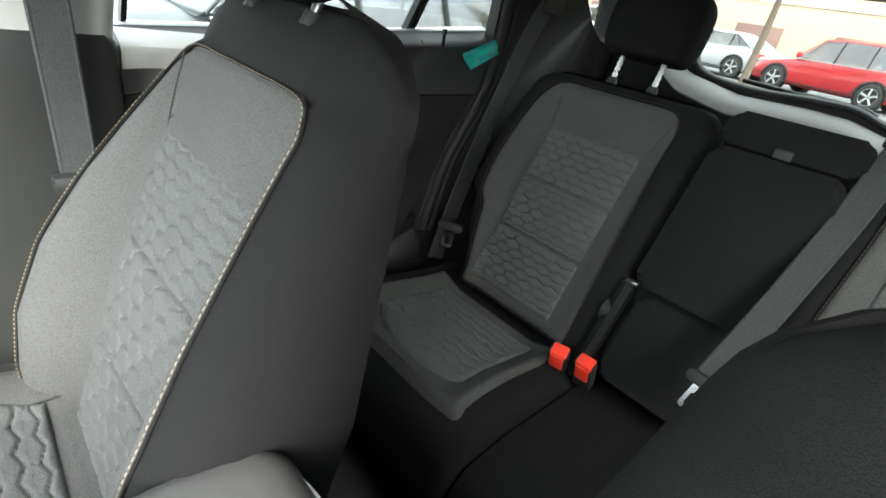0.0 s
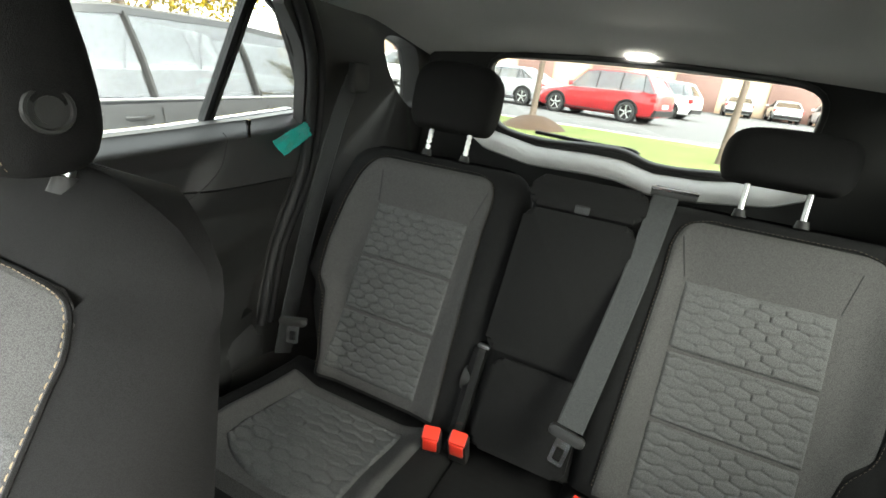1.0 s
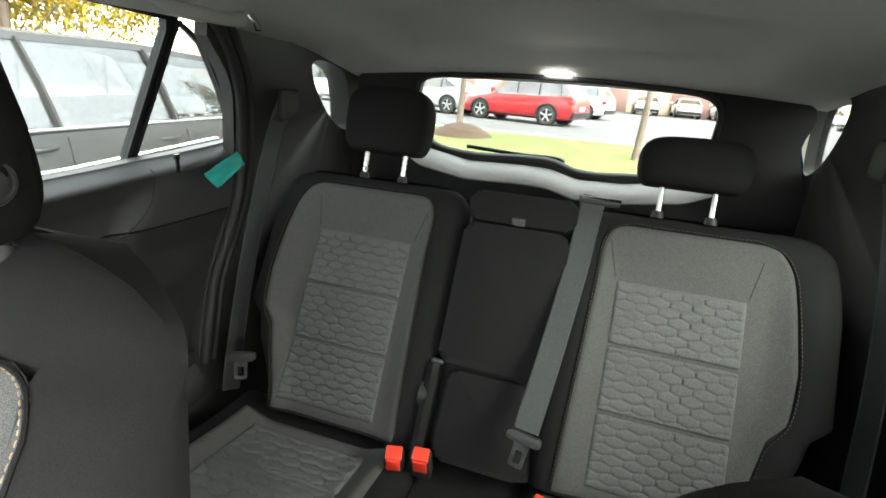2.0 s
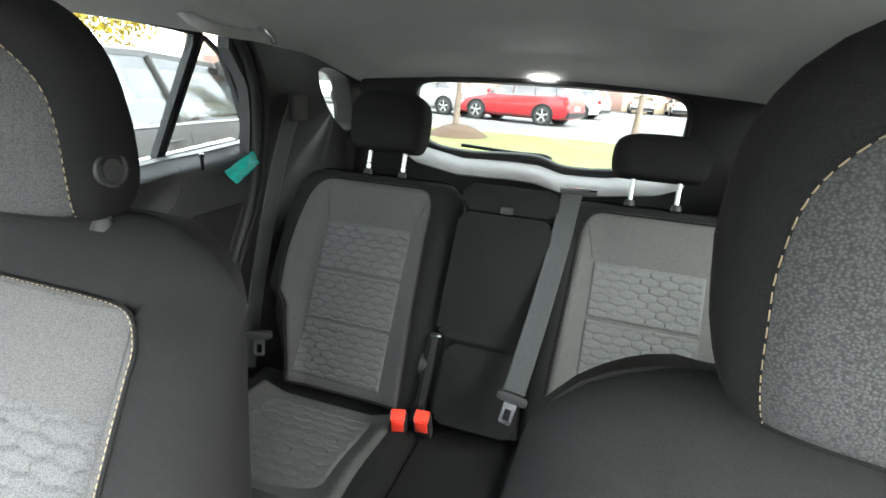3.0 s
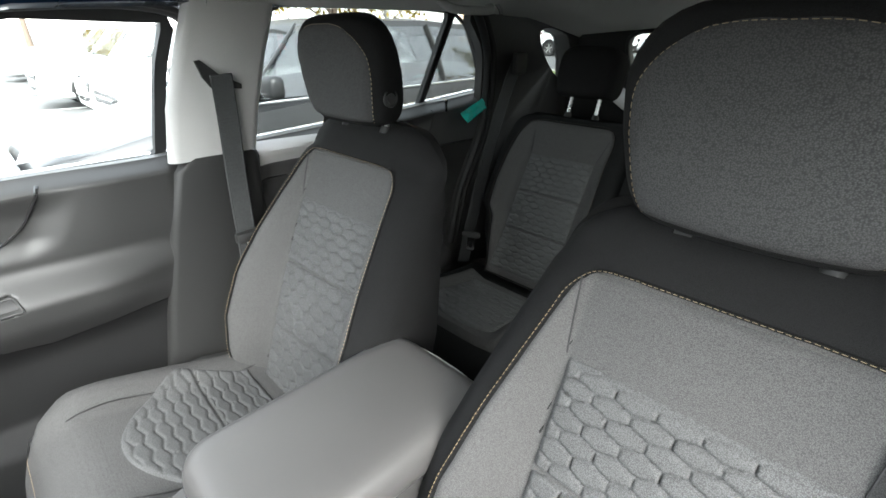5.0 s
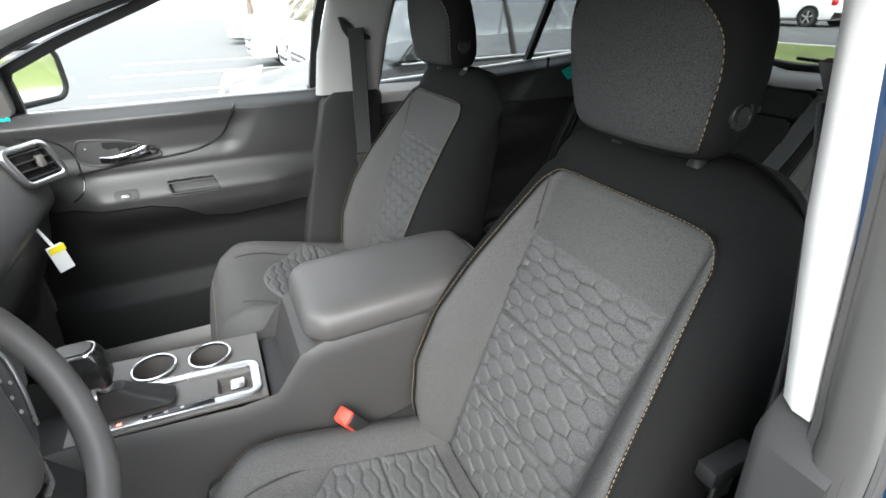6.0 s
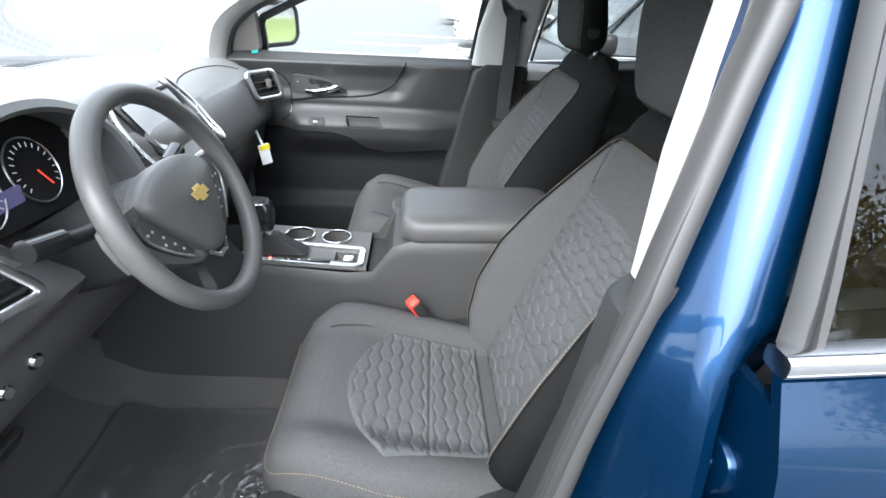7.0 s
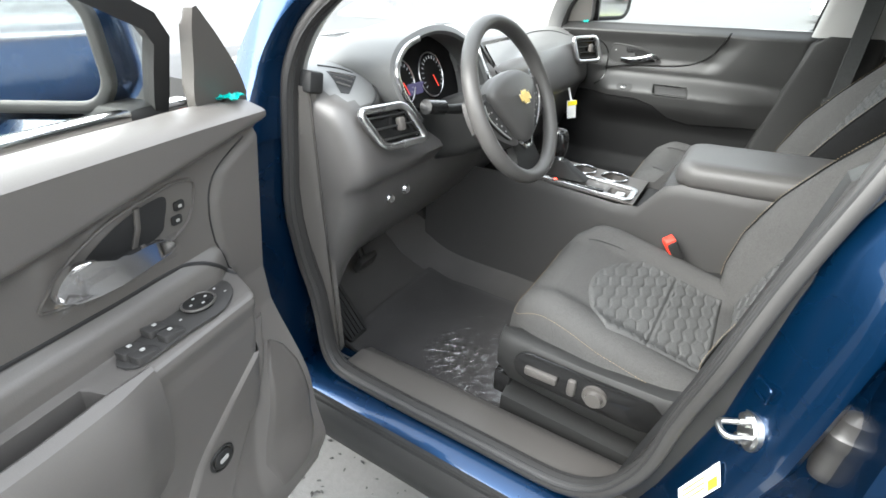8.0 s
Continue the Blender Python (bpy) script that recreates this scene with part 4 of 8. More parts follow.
    jamb = [[Vector((side * x, y, z)) for x, y in ((0.755, -0.872), (x_out(z) - 0.035, -0.885), (x_out(z) - 0.035, -0.95), (0.72, -0.95), (0.71, -0.872))] for z in (0.45, 0.6, 0.8, 1.0, 1.14, 1.2)]
    part("hinge_jamb", loft(jamb), BLUE, w, "blue door hinge jamb")
    post = [[Vector((side * x, y, z)) for x, y in ((0.712, -0.828), (0.722, -0.838), (0.737, -0.846), (x_in(z) + 0.036, -0.85), (x_in(z) + 0.036, -0.866), (0.712, -0.866))] for z in (0.50, 0.65, 0.8, 0.95, 1.05, 1.12, 1.14)]
    part("hinge_post_trim", loft(post), PLASTIC_MID, w, "charcoal trim between seal and dashboard")
    kick = [[Vector((side * x, y, z)) for x, y in ((0.725, -0.83), (0.722, -0.84), (0.71, -1.2), (0.69, -1.2), (0.705, -0.84))] for z in (0.40, 0.6, 0.8, 1.0, 1.13)]
    part("kick_panel", loft(kick), PLASTIC_MID, w, "charcoal footwell side trim")
    return w


wall(1)
wall(-1)

# Tailgate: inner trim round the rear window.
RW_OUT = rounded([(-0.57, 1.415), (-0.3, 1.444), (0, 1.449), (0.3, 1.444), (0.57, 1.415), (0.60, 1.3), (0.65, 1.18), (0.72, 0.9), (0.7, 0.6), (0, 0.56), (-0.7, 0.6), (-0.72, 0.9), (-0.65, 1.18), (-0.60, 1.3)], 8)
RW_IN = rounded([(-0.375, 1.41), (-0.2, 1.428), (0, 1.433), (0.2, 1.428), (0.365, 1.41), (0.40, 1.33), (0.375, 1.215), (0.2, 1.185), (0.08, 1.182), (0.0, 1.205), (-0.08, 1.207), (-0.25, 1.20), (-0.375, 1.225), (-0.40, 1.32)], 8)


def gate_y(z):
    return interp(z, [(0.55, 1.60), (0.95, 1.58), (1.15, 1.53), (1.3, 1.475), (1.46, 1.38)])


back = thing("wall_back", (0, 1.6, 0.55), "tailgate wall of the car with its rear window", "tailgate", "", "structure")
o2, i2 = radial(RW_OUT, (0.0, 1.31), 160), radial(RW_IN, (0.0, 1.31), 160)
part("tailgate_trim", holed(o2, i2, lambda x, z, d: Vector((x, gate_y(z) + d, z)), 0.03), PLASTIC, back, "black moulded tailgate trim", 60)
part("tailgate_skin", holed([(x * 1.02, z + 0.03) for x, z in o2], [(x * 1.2, 1.32 + (z - 1.32) * 1.25) for x, z in i2], lambda x, z, d: Vector((x, gate_y(z) + 0.07 + d, z)), 0.01), BLUE, back, "blue painted tailgate skin")
rim = [Vector((x, gate_y(z) - 0.004, z)) for x, z in i2]
part("window_surround", sweep(rim, rrect(0.013, 0.022, 0.005, 3), (0, 1, 0.3), True), PLASTIC, back, "charcoal rear window surround")
glass_back = part("rear_pane", slab([(x * 1.18, 1.32 + (z - 1.32) * 1.22) for x, z in i2], lambda x, z, d: Vector((x, gate_y(z) + 0.055 + d, z)), 0.004), GLASS_DARK, back, "tinted heated rear glass")
LEDGE = [(-0.43, 1.245), (-0.39, 1.215), (-0.25, 1.188), (-0.08, 1.193), (0.0, 1.190), (0.08, 1.168), (0.2, 1.171), (0.36, 1.195), (0.42, 1.225)]


def ledge(u, v):
    """The broad sill under the rear window: it leans in and rolls over towards the seats."""
    x = -0.43 + 0.85 * u
    z0 = interp(x, LEDGE) - 0.006
    z = z0 - 0.046 * v ** 1.4
    return Vector((x, gate_y(z0) - 0.022 - 0.06 * math.sin(v * math.pi / 2), z))


# Dark plastic trim; the skylight on it is painted in with pale grey.
part("tailgate_shelf", grid(ledge, 48, 10, (0, 0.012, -0.006)), TRIM_GREY, back, "lower window trim, its skylight put into a pale colour")
wiper = sweep(curve_points([(-0.28, gate_y(1.22) + 0.075, 1.214), (-0.1, gate_y(1.22) + 0.08, 1.205), (0.0, gate_y(1.22) + 0.08, 1.205), (0.03, gate_y(1.22) + 0.075, 1.196)], 6), rrect(0.016, 0.012, 0.004, 2), (0, 0, 1))
part("rear_wiper", wiper, PLASTIC, back, "black rear wiper arm")
part("tailgate_lamp", box((-0.035, 1.36, 1.437), (0.03, 1.388, 1.447), 0.004), glow("lit_cargo_lamp", (1, 0.97, 0.95), 2.5), back, "small lit cargo lamp at the headliner's rear edge")

# Windscreen and bulkhead.
front = thing("wall_front", (0, -1.2, 0.5), "front bulkhead of the car with its windscreen", "windscreen", "", "structure")
ws = grid(lambda u, v: Vector(((2 * u - 1) * (0.74 - 0.12 * v), -1.2 + 0.84 * v - 0.28 * (1 - (2 * u - 1) ** 2) * (1 - 0.7 * v), 1.09 + 0.40 * v + 0.05 * (1 - (2 * u - 1) ** 2))), 24, 12)
wsp = part("windscreen", ws, GLASS, front, "clear laminated windscreen")
wsp.visible_shadow = False
part("bulkhead", box((-0.74, -1.32, 0.36), (0.74, -1.26, 1.06), 0.02), PLASTIC, front, "dark footwell bulkhead")
cowl = [[Vector((x, y, z)) for y, z in ((-1.46 + 0.3 * (x / 0.76) ** 2, 1.12), (-1.56 + 0.2 * (x / 0.76) ** 2, 1.12), (-1.68, 1.10), (-1.68, 1.0), (-1.46 + 0.3 * (x / 0.76) ** 2, 1.0))] for x in (-0.76, -0.6, -0.4, -0.2, 0, 0.2, 0.4, 0.6, 0.76)]
part("cowl", loft(cowl), PLASTIC, front, "black cowl panel under the windscreen")
hood = grid(lambda u, v: Vector(((2 * u - 1) * (0.80 - 0.04 * v), -1.62 - 0.95 * v, 1.09 - 0.12 * v - 0.04 * abs(2 * u - 1) ** 3 - 0.08 * v ** 3)), 20, 16, (0, 0, -0.01))
part("bonnet", hood, BLUE, front, "blue bonnet")

# Nose: bumper, grille and lamps; tail bumper and lamps; wheels.
LAMP_CLEAR = mat("clear_headlamp", (0.75, 0.77, 0.78), 0.1, 0.3, bump=0, coat=1)
LAMP_RED = mat("red_tail_lamp", (0.5, 0.01, 0.01), 0.15, bump=0, coat=1)
ALLOY = mat("silver_alloy", (0.5, 0.5, 0.5), 0.3, 0.9, bump=0)
TYRE_RUBBER = mat("tyre_rubber", (0.02, 0.02, 0.02), 0.8)
nose = [[Vector((x, y + 0.16 * (x / 0.85) ** 2 + 0.06 * (x / 0.85) ** 6, z)) for y, z in ((-2.45, 0.93), (-2.58, 0.88), (-2.66, 0.72), (-2.68, 0.5), (-2.62, 0.3), (-2.4, 0.28), (-2.3, 0.6))] for x in [-0.86 + 0.1075 * k for k in range(17)]]
part("front_bumper", loft(nose), BLUE, front, "blue front bumper")
grille = slab(rounded([(-0.5, 0.78), (0.5, 0.78), (0.56, 0.68), (0.4, 0.42), (-0.4, 0.42), (-0.56, 0.68)], 4), lambda x, z, d: Vector((x, -2.665 + 0.16 * (x / 0.85) ** 2 - 0.15 * max(0, z - 0.7) * -1 - d, z)), 0.03, 0.006)
gp = part("grille", grille, PLASTIC_GLOSS, front, "black grille with bright bars")
for z in (0.5, 0.6, 0.7):
    part("grille_bar", sweep([Vector((x, -2.70 + 0.16 * (x / 0.85) ** 2, z)) for x in (-0.42, -0.2, 0, 0.2, 0.42)], rrect(0.02, 0.024, 0.005, 2), (0, 1, 0)), CHROME, gp, "bright grille bar")
tail = [[Vector((x, y - 0.10 * (x / 0.85) ** 4, z)) for y, z in ((1.66, 0.62), (1.74, 0.6), (1.78, 0.48), (1.74, 0.32), (1.5, 0.3), (1.5, 0.6))] for x in [-0.87 + 0.145 * k for k in range(13)]]
part("tail_bumper", loft(tail), PLASTIC, back, "black rear bumper")
for sd in (-1, 1):
    hl = slab([(0.44, 0.80), (0.80, 0.86), (0.84, 0.80), (0.56, 0.73)], lambda x, z, d: Vector((sd * x, -2.655 + 0.16 * (x / 0.85) ** 2 + 0.06 * (x / 0.85) ** 6 + 0.55 * max(0, z - 0.76) - d, z)), 0.03, 0.008)
    part("headlamp", hl, LAMP_CLEAR, front, "clear headlamp")
    tl = box((sd * 0.74 - 0.07, 1.52, 0.95), (sd * 0.74 + 0.07, 1.64, 1.08), 0.02)
    part("tail_lamp", tl, LAMP_RED, back, "red tail lamp")
    for yw in (-1.78, 0.95):
        w = thing("car_wheel", (sd * 0.82, yw, 0.0), "black tyre on a silver alloy rim under the blue car", "wheel", "car wheels")
        part("arch_hollow", rod((sd * 0.74, yw, 0.36), (sd * 0.902, yw, 0.36), 0.385, 40), PLASTIC, w, "dark wheel arch hollow")
        ring = [Vector((sd * 0.83, yw + 0.285 * math.cos(t), 0.36 + 0.285 * math.sin(t))) for t in [2 * math.pi * k / 44 for k in range(44)]]
        part("tyre", sweep(ring, rrect(0.145, 0.22, 0.045, 3), (sd, 0, 0), True), TYRE_RUBBER, w, "black tyre")
        part("rim_well", rod((sd * 0.80, yw, 0.36), (sd * 0.91, yw, 0.36), 0.225, 36), PLASTIC_GLOSS, w)
        for k in range(5):
            t = 2 * math.pi * k / 5 + 0.3
            part("rim_spoke", sweep([Vector((sd * 0.918, yw + r * math.cos(t), 0.36 + r * math.sin(t))) for r in (0.0, 0.12, 0.225)], rrect(0.055, 0.02, 0.006, 2), (sd, 0, 0)), ALLOY, w, "alloy spoke")

# ---- seats ----
STITCH_BROWN = mat("brown_thread", (0.10, 0.075, 0.05), 0.7, vary=0.2)
class Back:
    """A backrest's front surface: x across from its middle, s up along it, n out of it."""
    def __init__(self, at, lean, widths, bolster, depth, length, edge=0.05, corner=0.06, crest=None, flat=0.0, notch=0):
        self.at, self.r, self.corner = Vector(at), radians(lean), corner
        self.widths, self.bolster, self.depth, self.length, self.edge = widths, bolster, depth, length, edge
        self.crest, self.flat, self.notch = crest, flat, notch
        self.S = Vector((0, math.sin(self.r), math.cos(self.r)))
        self.N = Vector((0, -math.cos(self.r), math.sin(self.r)))

    def half(self, s, x=0.0):
        q = max(0.0, min(1.0, (s - (self.length - self.corner)) / self.corner))
        w = interp(s, self.widths) - self.corner * 0.9 * (1 - math.sqrt(max(0, 1 - q * q)))
        if self.notch * x > 0:
            # The outer lower corner is cut away over the wheel arch.
            w -= 0.035 * smooth(0.225, 0.185, s) + 0.055 * smooth(0.19, 0.03, s)
        return w

    def n(self, x, s):
        h = self.half(s, x)
        a = abs(x) / h
        lo, hi = (self.flat / h, self.crest(s) / h) if self.crest else (0.5, 0.82)
        edge0 = min(hi, 0.8) if self.crest else 0.80
        q = max(0.0, min(1.0, (a - edge0) / (1 - edge0)))
        top = max(0.0, (s - (self.length - 0.05)) / 0.05)
        crown = 0.012 * math.sin(min(1, s / self.length) * math.pi) * (1 - a * a)
        rise_ = math.sin(math.pi / 2 * max(0.0, min(1.0, (a - lo) / (hi - lo)))) if self.crest else smooth(lo, hi, a)
        return interp(s, self.bolster) * rise_ + crown - self.edge * (1 - math.sqrt(max(0, 1 - q * q))) - 0.045 * (1 - math.sqrt(max(0, 1 - top * top)))

    def place(self, x, s, up=0.0):
        return self.at + Vector((x, 0, 0)) + self.S * s + self.N * (self.n(x, s) + up)

    def shell(self):
        rings = []
        k = 48
        ss = [self.length * i / 40 for i in range(38)] + [self.length * (1 - 0.06 * f) for f in (0.7, 0.4, 0.2, 0.08, 0.0)]
        for s in sorted(set(ss)):
            top = max(0.0, (s - (self.length - 0.05)) / 0.05)
            h = lambda a: self.half(s, a) * (1 - 0.05 * top ** 2)
            ring = [self.at + Vector((h(a) * a, 0, 0)) + self.S * s + self.N * self.n(h(a) * a * 0.999, s) for a in [-1 + 2 * i / k for i in range(k + 1)]]
            dn = -interp(s, self.depth) + 0.03 * top ** 2
            for a in [1 - 2 * i / 12 for i in range(13)]:
                q = max(0.0, (abs(a) - 0.7) / 0.3)
                ring.append(self.at + Vector((h(a) * a * 0.985, 0, 0)) + self.S * s + self.N * (dn + 0.035 * (1 - math.sqrt(max(0, 1 - q * q)))))
            rings.append(ring)
        return loft(rings)

    def cover(self, left, right, s0, s1, lift=0.003, nx=44, ns=70, hexes=None, grooves=()):
        """A fitted sheet between two side lines x(s); hexes: (cell width, rows up to a height s, relief)."""
        def f(u, v):
            s = s0 + (s1 - s0) * v
            x = left(s) + (right(s) - left(s)) * u
            rim = min(u, 1 - u, v, 1 - v)
            up = lift * smooth(0, 0.03, rim) - 0.003 * (1 - smooth(0, 0.02, rim))
            if hexes:
                up += hexes[2] * hex_pillow(x, hexes[1](s), hexes[0], 1.0, 2.2) * smooth(0.0, 0.05, rim)
            for g in grooves:
                up -= 0.010 * math.exp(-((s - g(x)) / 0.0034) ** 2)
            return self.place(x, s, up)
        return grid(f, nx, ns)


def headrest(parent, at, half, height, depth, lean, button=True, plain=False, front=None):
    """A padded headrest standing on two posts; at: the middle of its underside."""
    r = radians(lean)
    S, N = Vector((0, math.sin(r), math.cos(r))), Vector((0, -math.cos(r), math.sin(r)))
    at = Vector(at)

    def shape(v):
        e = math.sqrt(max(0.0, 1 - abs(2 * v - 1) ** 5))
        if plain:
            t = max(0.0, (v - 0.5) / 0.5)
            return e, half * (0.95 + 0.05 * smooth(0, 0.45, v)) * (0.80 + 0.20 * e if v < 0.5 else 0.55 + 0.45 * (1 - t ** 3.2) ** 0.5)
        t = min(1.0, max(0.0, (v - 0.58) / 0.42))
        return e, half * (interp(v, [(0, 0.86), (0.2, 0.93), (0.45, 1.0), (0.65, 1.01), (1, 0.98)])) * (0.86 + 0.14 * e if v < 0.5 else 0.42 + 0.58 * (1 - t ** 2.7) ** 0.5)

    def ring(v, grow=0.0):
        e, w = shape(v)
        d = depth * (0.45 + 0.55 * e) + grow
        pts = []
        for i in range(44):
            a = 2 * math.pi * i / 44
            c, s = math.cos(a), math.sin(a)
            x = w * math.copysign(abs(c) ** (0.42 if plain else 0.46), c)
            if s < 0 and not plain:
                x *= 1 - 0.22 * smooth(0, 1, -s)
            thin = 1.15 - 0.55 * smooth(0.05, 1.0, v) if s < 0 and not plain else 1.0
            n = thin * d * 0.5 * math.copysign(abs(s) ** 0.5, s) + 0.012 * (1 - (x / w) ** 2) * (1 if s > 0 else 0)
            pts.append(at + Vector((x, 0, 0)) + S * (height * v) + N * n)
        return pts
    vs = [0, 0.01, 0.03, 0.07, 0.14] + [0.2 + 0.06 * k for k in range(11)] + [0.86, 0.92, 0.96, 0.985, 1.0]
    pad = part("headrest_pad", loft([ring(v) for v in vs]), CLOTH_DARK, parent, "black cloth headrest")
    if not plain:
        def face(u, v):
            a = (-0.89 + 1.78 * u) * (1 - 0.34 * max(0.0, (v - 0.5) / 0.5) ** 3)
            vv = 0.045 + 0.90 * v - 0.05 * v * (2 * u - 1) ** 4
            e, w = shape(vv)
            d = depth * (0.45 + 0.55 * e)
            x = w * a
            c = abs(a) ** (1 / 0.46)
            n = d * 0.5 * (max(0, 1 - c * c) ** 0.25) + 0.012 * (1 - a * a)
            rim = min(u, 1 - u, v, 1 - v)
            return at + Vector((x, 0, 0)) + S * (height * vv) + N * (n + 0.003 * smooth(0, 0.04, rim) - 0.002 * (1 - smooth(0, 0.03, rim)))
        part("headrest_face", grid(face, 40, 30), front or CLOTH_HEAD, pad, "charcoal woven face")
        line = curve_points([face(0.01, k / 30) for k in range(0, 29, 2)] + [face(k / 30, 0.985) for k in range(2, 29, 2)] + [face(0.99, 1 - k / 30) for k in range(2, 31, 2)], 4)
        part("headrest_stitching", dashes([p + N * 0.001 for p in line], N, 0.004, 0.0025, 0.0003), STITCH, pad, "tan stitching", kind="stuff")
    if button:
        c = at + Vector((half * 0.935, 0, 0)) + S * (height * 0.27) + N * 0.010
        b = rod(c - Vector((0.01, 0, 0)), c + Vector((0.002, 0, 0)), 0.015, 24)
        ring_path = [c + Vector((0.002, 0.014 * math.cos(t), 0.014 * math.sin(t))) for t in [2 * math.pi * i / 24 for i in range(24)]]
        sweep(ring_path, circle(0.002, 6), (1, 0, 0), True, b)
        rod(c, c + Vector((0.004, 0, 0)), 0.009, 20, b)
        part("release_button", b, PLASTIC, pad, "round black release button")
    return pad


def posts(parent, at, gap, lean, below, above=0.02, r=0.005, notched=False):
    r_ = radians(lean)
    S = Vector((0, math.sin(r_), math.cos(r_)))
    for k in (-1, 1):
        p = Vector(at) + Vector((k * gap, 0, 0))
        bm = rod(p - S * below, p + S * above, r, 12)
        if notched:
            for j in range(4):
                c = p - S * (below * (0.15 + 0.2 * j))
                rod(c - S * 0.003, c + S * 0.003, r * 1.25, 12, bm)
        part("headrest_post", bm, STEEL, parent, "bright steel headrest post")
        c = p - S * below
        part("post_collar", rod(c - S * 0.006, c + S * 0.008, r * 2.4, 16, None, r * 1.9), PLASTIC, parent, "black plastic post collar")


def front_seat(name, xc, dy, side, label, rise=0.0, head=0.188):
    st = thing(name, (xc, -0.2 + dy, 0.40), label, "car seat", "front seats")
    inner = lambda s: interp(s, [(0.0, 0.185), (0.06, 0.205), (0.14, 0.222), (0.26, 0.218), (0.38, 0.196), (0.48, 0.174), (0.535, 0.162), (0.57, 0.155)]) - 0.04 * (1 - math.sqrt(max(0.0, 1 - (max(0.0, s - 0.53) / 0.041) ** 2)))
    b = Back((xc, -0.06 + dy, 0.64 + rise * 0.4), 22, [(0, 0.225), (0.07, 0.252), (0.18, 0.268), (0.3, 0.262), (0.42, 0.242), (0.52, 0.226), (0.6, 0.214), (0.665, 0.20)],
             [(0, 0.045), (0.06, 0.07), (0.14, 0.085), (0.25, 0.082), (0.36, 0.062), (0.46, 0.036), (0.54, 0.014), (0.59, 0.003), (0.67, 0.0)], [(0, 0.14), (0.3, 0.125), (0.55, 0.09), (0.67, 0.05)], 0.66, 0.052, 0.085, inner, 0.140)
    back = part("backrest", b.shell(), CLOTH_DARK, st, "black cloth backrest with side bolsters", 60)
    part("inner_cover", b.cover(lambda s: -inner(s), inner, 0.0, 0.57, 0.003, 80, 90), CLOTH_MID, back, "charcoal cloth inner cover", 60)
    hexw = lambda s: interp(s, [(0, 0.134), (0.25, 0.141), (0.465, 0.140)])
    rows_to = lambda s: s / 0.027 if s < 0.28 else 0.28 / 0.027 + (s - 0.28) / 0.027 + 0.5 * (s - 0.28) ** 2 * (1 / 0.017 - 1 / 0.027) / 0.185
    part("quilted_panel", b.cover(lambda s: -hexw(s), hexw, 0.0, 0.465, 0.004, 150, 230, (0.046, rows_to, 0.0064), (lambda x: 0.315 + 0.03 * x, lambda x: 0.165 + 0.07 * x)), CLOTH_HEX, back, "grey cloth quilted in hexagons", 80)
    for k in (-1, 1):
        seam = [b.place(k * interp(s, [(0.46, 0.141), (0.555, 0.150)]), s, 0.003) for s in [0.46 + 0.095 * i / 10 for i in range(11)]]
        part("cover_crease", sweep(seam, circle(0.0013, 6), b.N), STITCH_DARK, back)
    line = [b.place(-inner(s), s, 0.004) for s in [0.03 + 0.535 * i / 60 for i in range(61)]]
    top = [b.place(x, 0.57, 0.004) for x in [-0.112 + 0.224 * i / 30 for i in range(31)]]
    other = [b.place(inner(s), s, 0.004) for s in [0.565 - 0.535 * i / 60 for i in range(61)]]
    whole = curve_points((line[::3] + top[2:-2:3] + other[::3]), 5)
    part("backrest_stitching", dashes([q + b.N * 0.0005 for q in whole], b.N, 0.004, 0.0025, 0.0003), STITCH, back, "tan stitching", kind="stuff")
    part("backrest_piping", sweep([q - b.N * 0.003 for q in whole], circle(0.0018, 6), b.N), CLOTH_DARK, back)
    hr = b.at + b.S * 0.655 + b.N * 0.018
    headrest(st, hr + Vector((0, 0.002, -0.008)), 0.132, head, 0.088, -6)
    posts(st, hr + Vector((0, 0.03, 0.012)), 0.065, 18, 0.04)

    # Cushion.
    def zc(y):
        return interp((y - dy) / 0.94, [(-0.55, 0.58), (-0.538, 0.632), (-0.52, 0.668), (-0.49, 0.705), (-0.44, 0.723), (-0.38, 0.712), (-0.3, 0.69), (-0.12, 0.645), (0.02, 0.635)]) + rise

    def wid(y):
        return interp((y - dy) / 0.94, [(-0.55, 0.11), (-0.54, 0.15), (-0.52, 0.185), (-0.485, 0.215), (-0.44, 0.234), (-0.3, 0.252), (-0.1, 0.252), (0.02, 0.245)])

    def top(x, y):
        a = min(1.0, abs(x) / wid(y))
        out = x * side > 0
        q = max(0.0, (a - 0.82) / 0.18) if out else max(0.0, (a - 0.62) / 0.38)
        bol = (0.026 if out else 0.042) * smooth(0.5, 0.78, a) * smooth(-0.54, -0.36, y - dy) * smooth(0.06, -0.06, y - dy)
        return zc(y) + bol - (0.05 if out else 0.075) * (1 - math.sqrt(max(0, 1 - q * q)))
    ys = [-0.55, -0.545, -0.535, -0.525, -0.51, -0.49, -0.47] + [-0.45 + 0.47 * i / 24 for i in range(25)]
    rings = []
    for y in ys:
        y = y * 0.94 + dy
        w = wid(y)
        ring = [Vector((xc + w * a, y, top(w * a * 0.9999, y))) for a in [-1 + 2 * i / 40 for i in range(41)]]
        low = 0.585 + rise
        ring += [Vector((xc + w * a * 0.99, y + (0.02 if y - dy < -0.54 else 0), low)) for a in (1, 0.6, 0.2, -0.2, -0.6, -1)]
        rings.append(ring)
    cushion = part("cushion", loft(rings), CLOTH_MID, st, "charcoal cloth seat cushion", 60)
    arc = lambda x: -0.365 + 0.085 * ((x - (0.027 if side > 0 else 0)) / (0.178 if side > 0 else 0.15)) ** 2 + dy

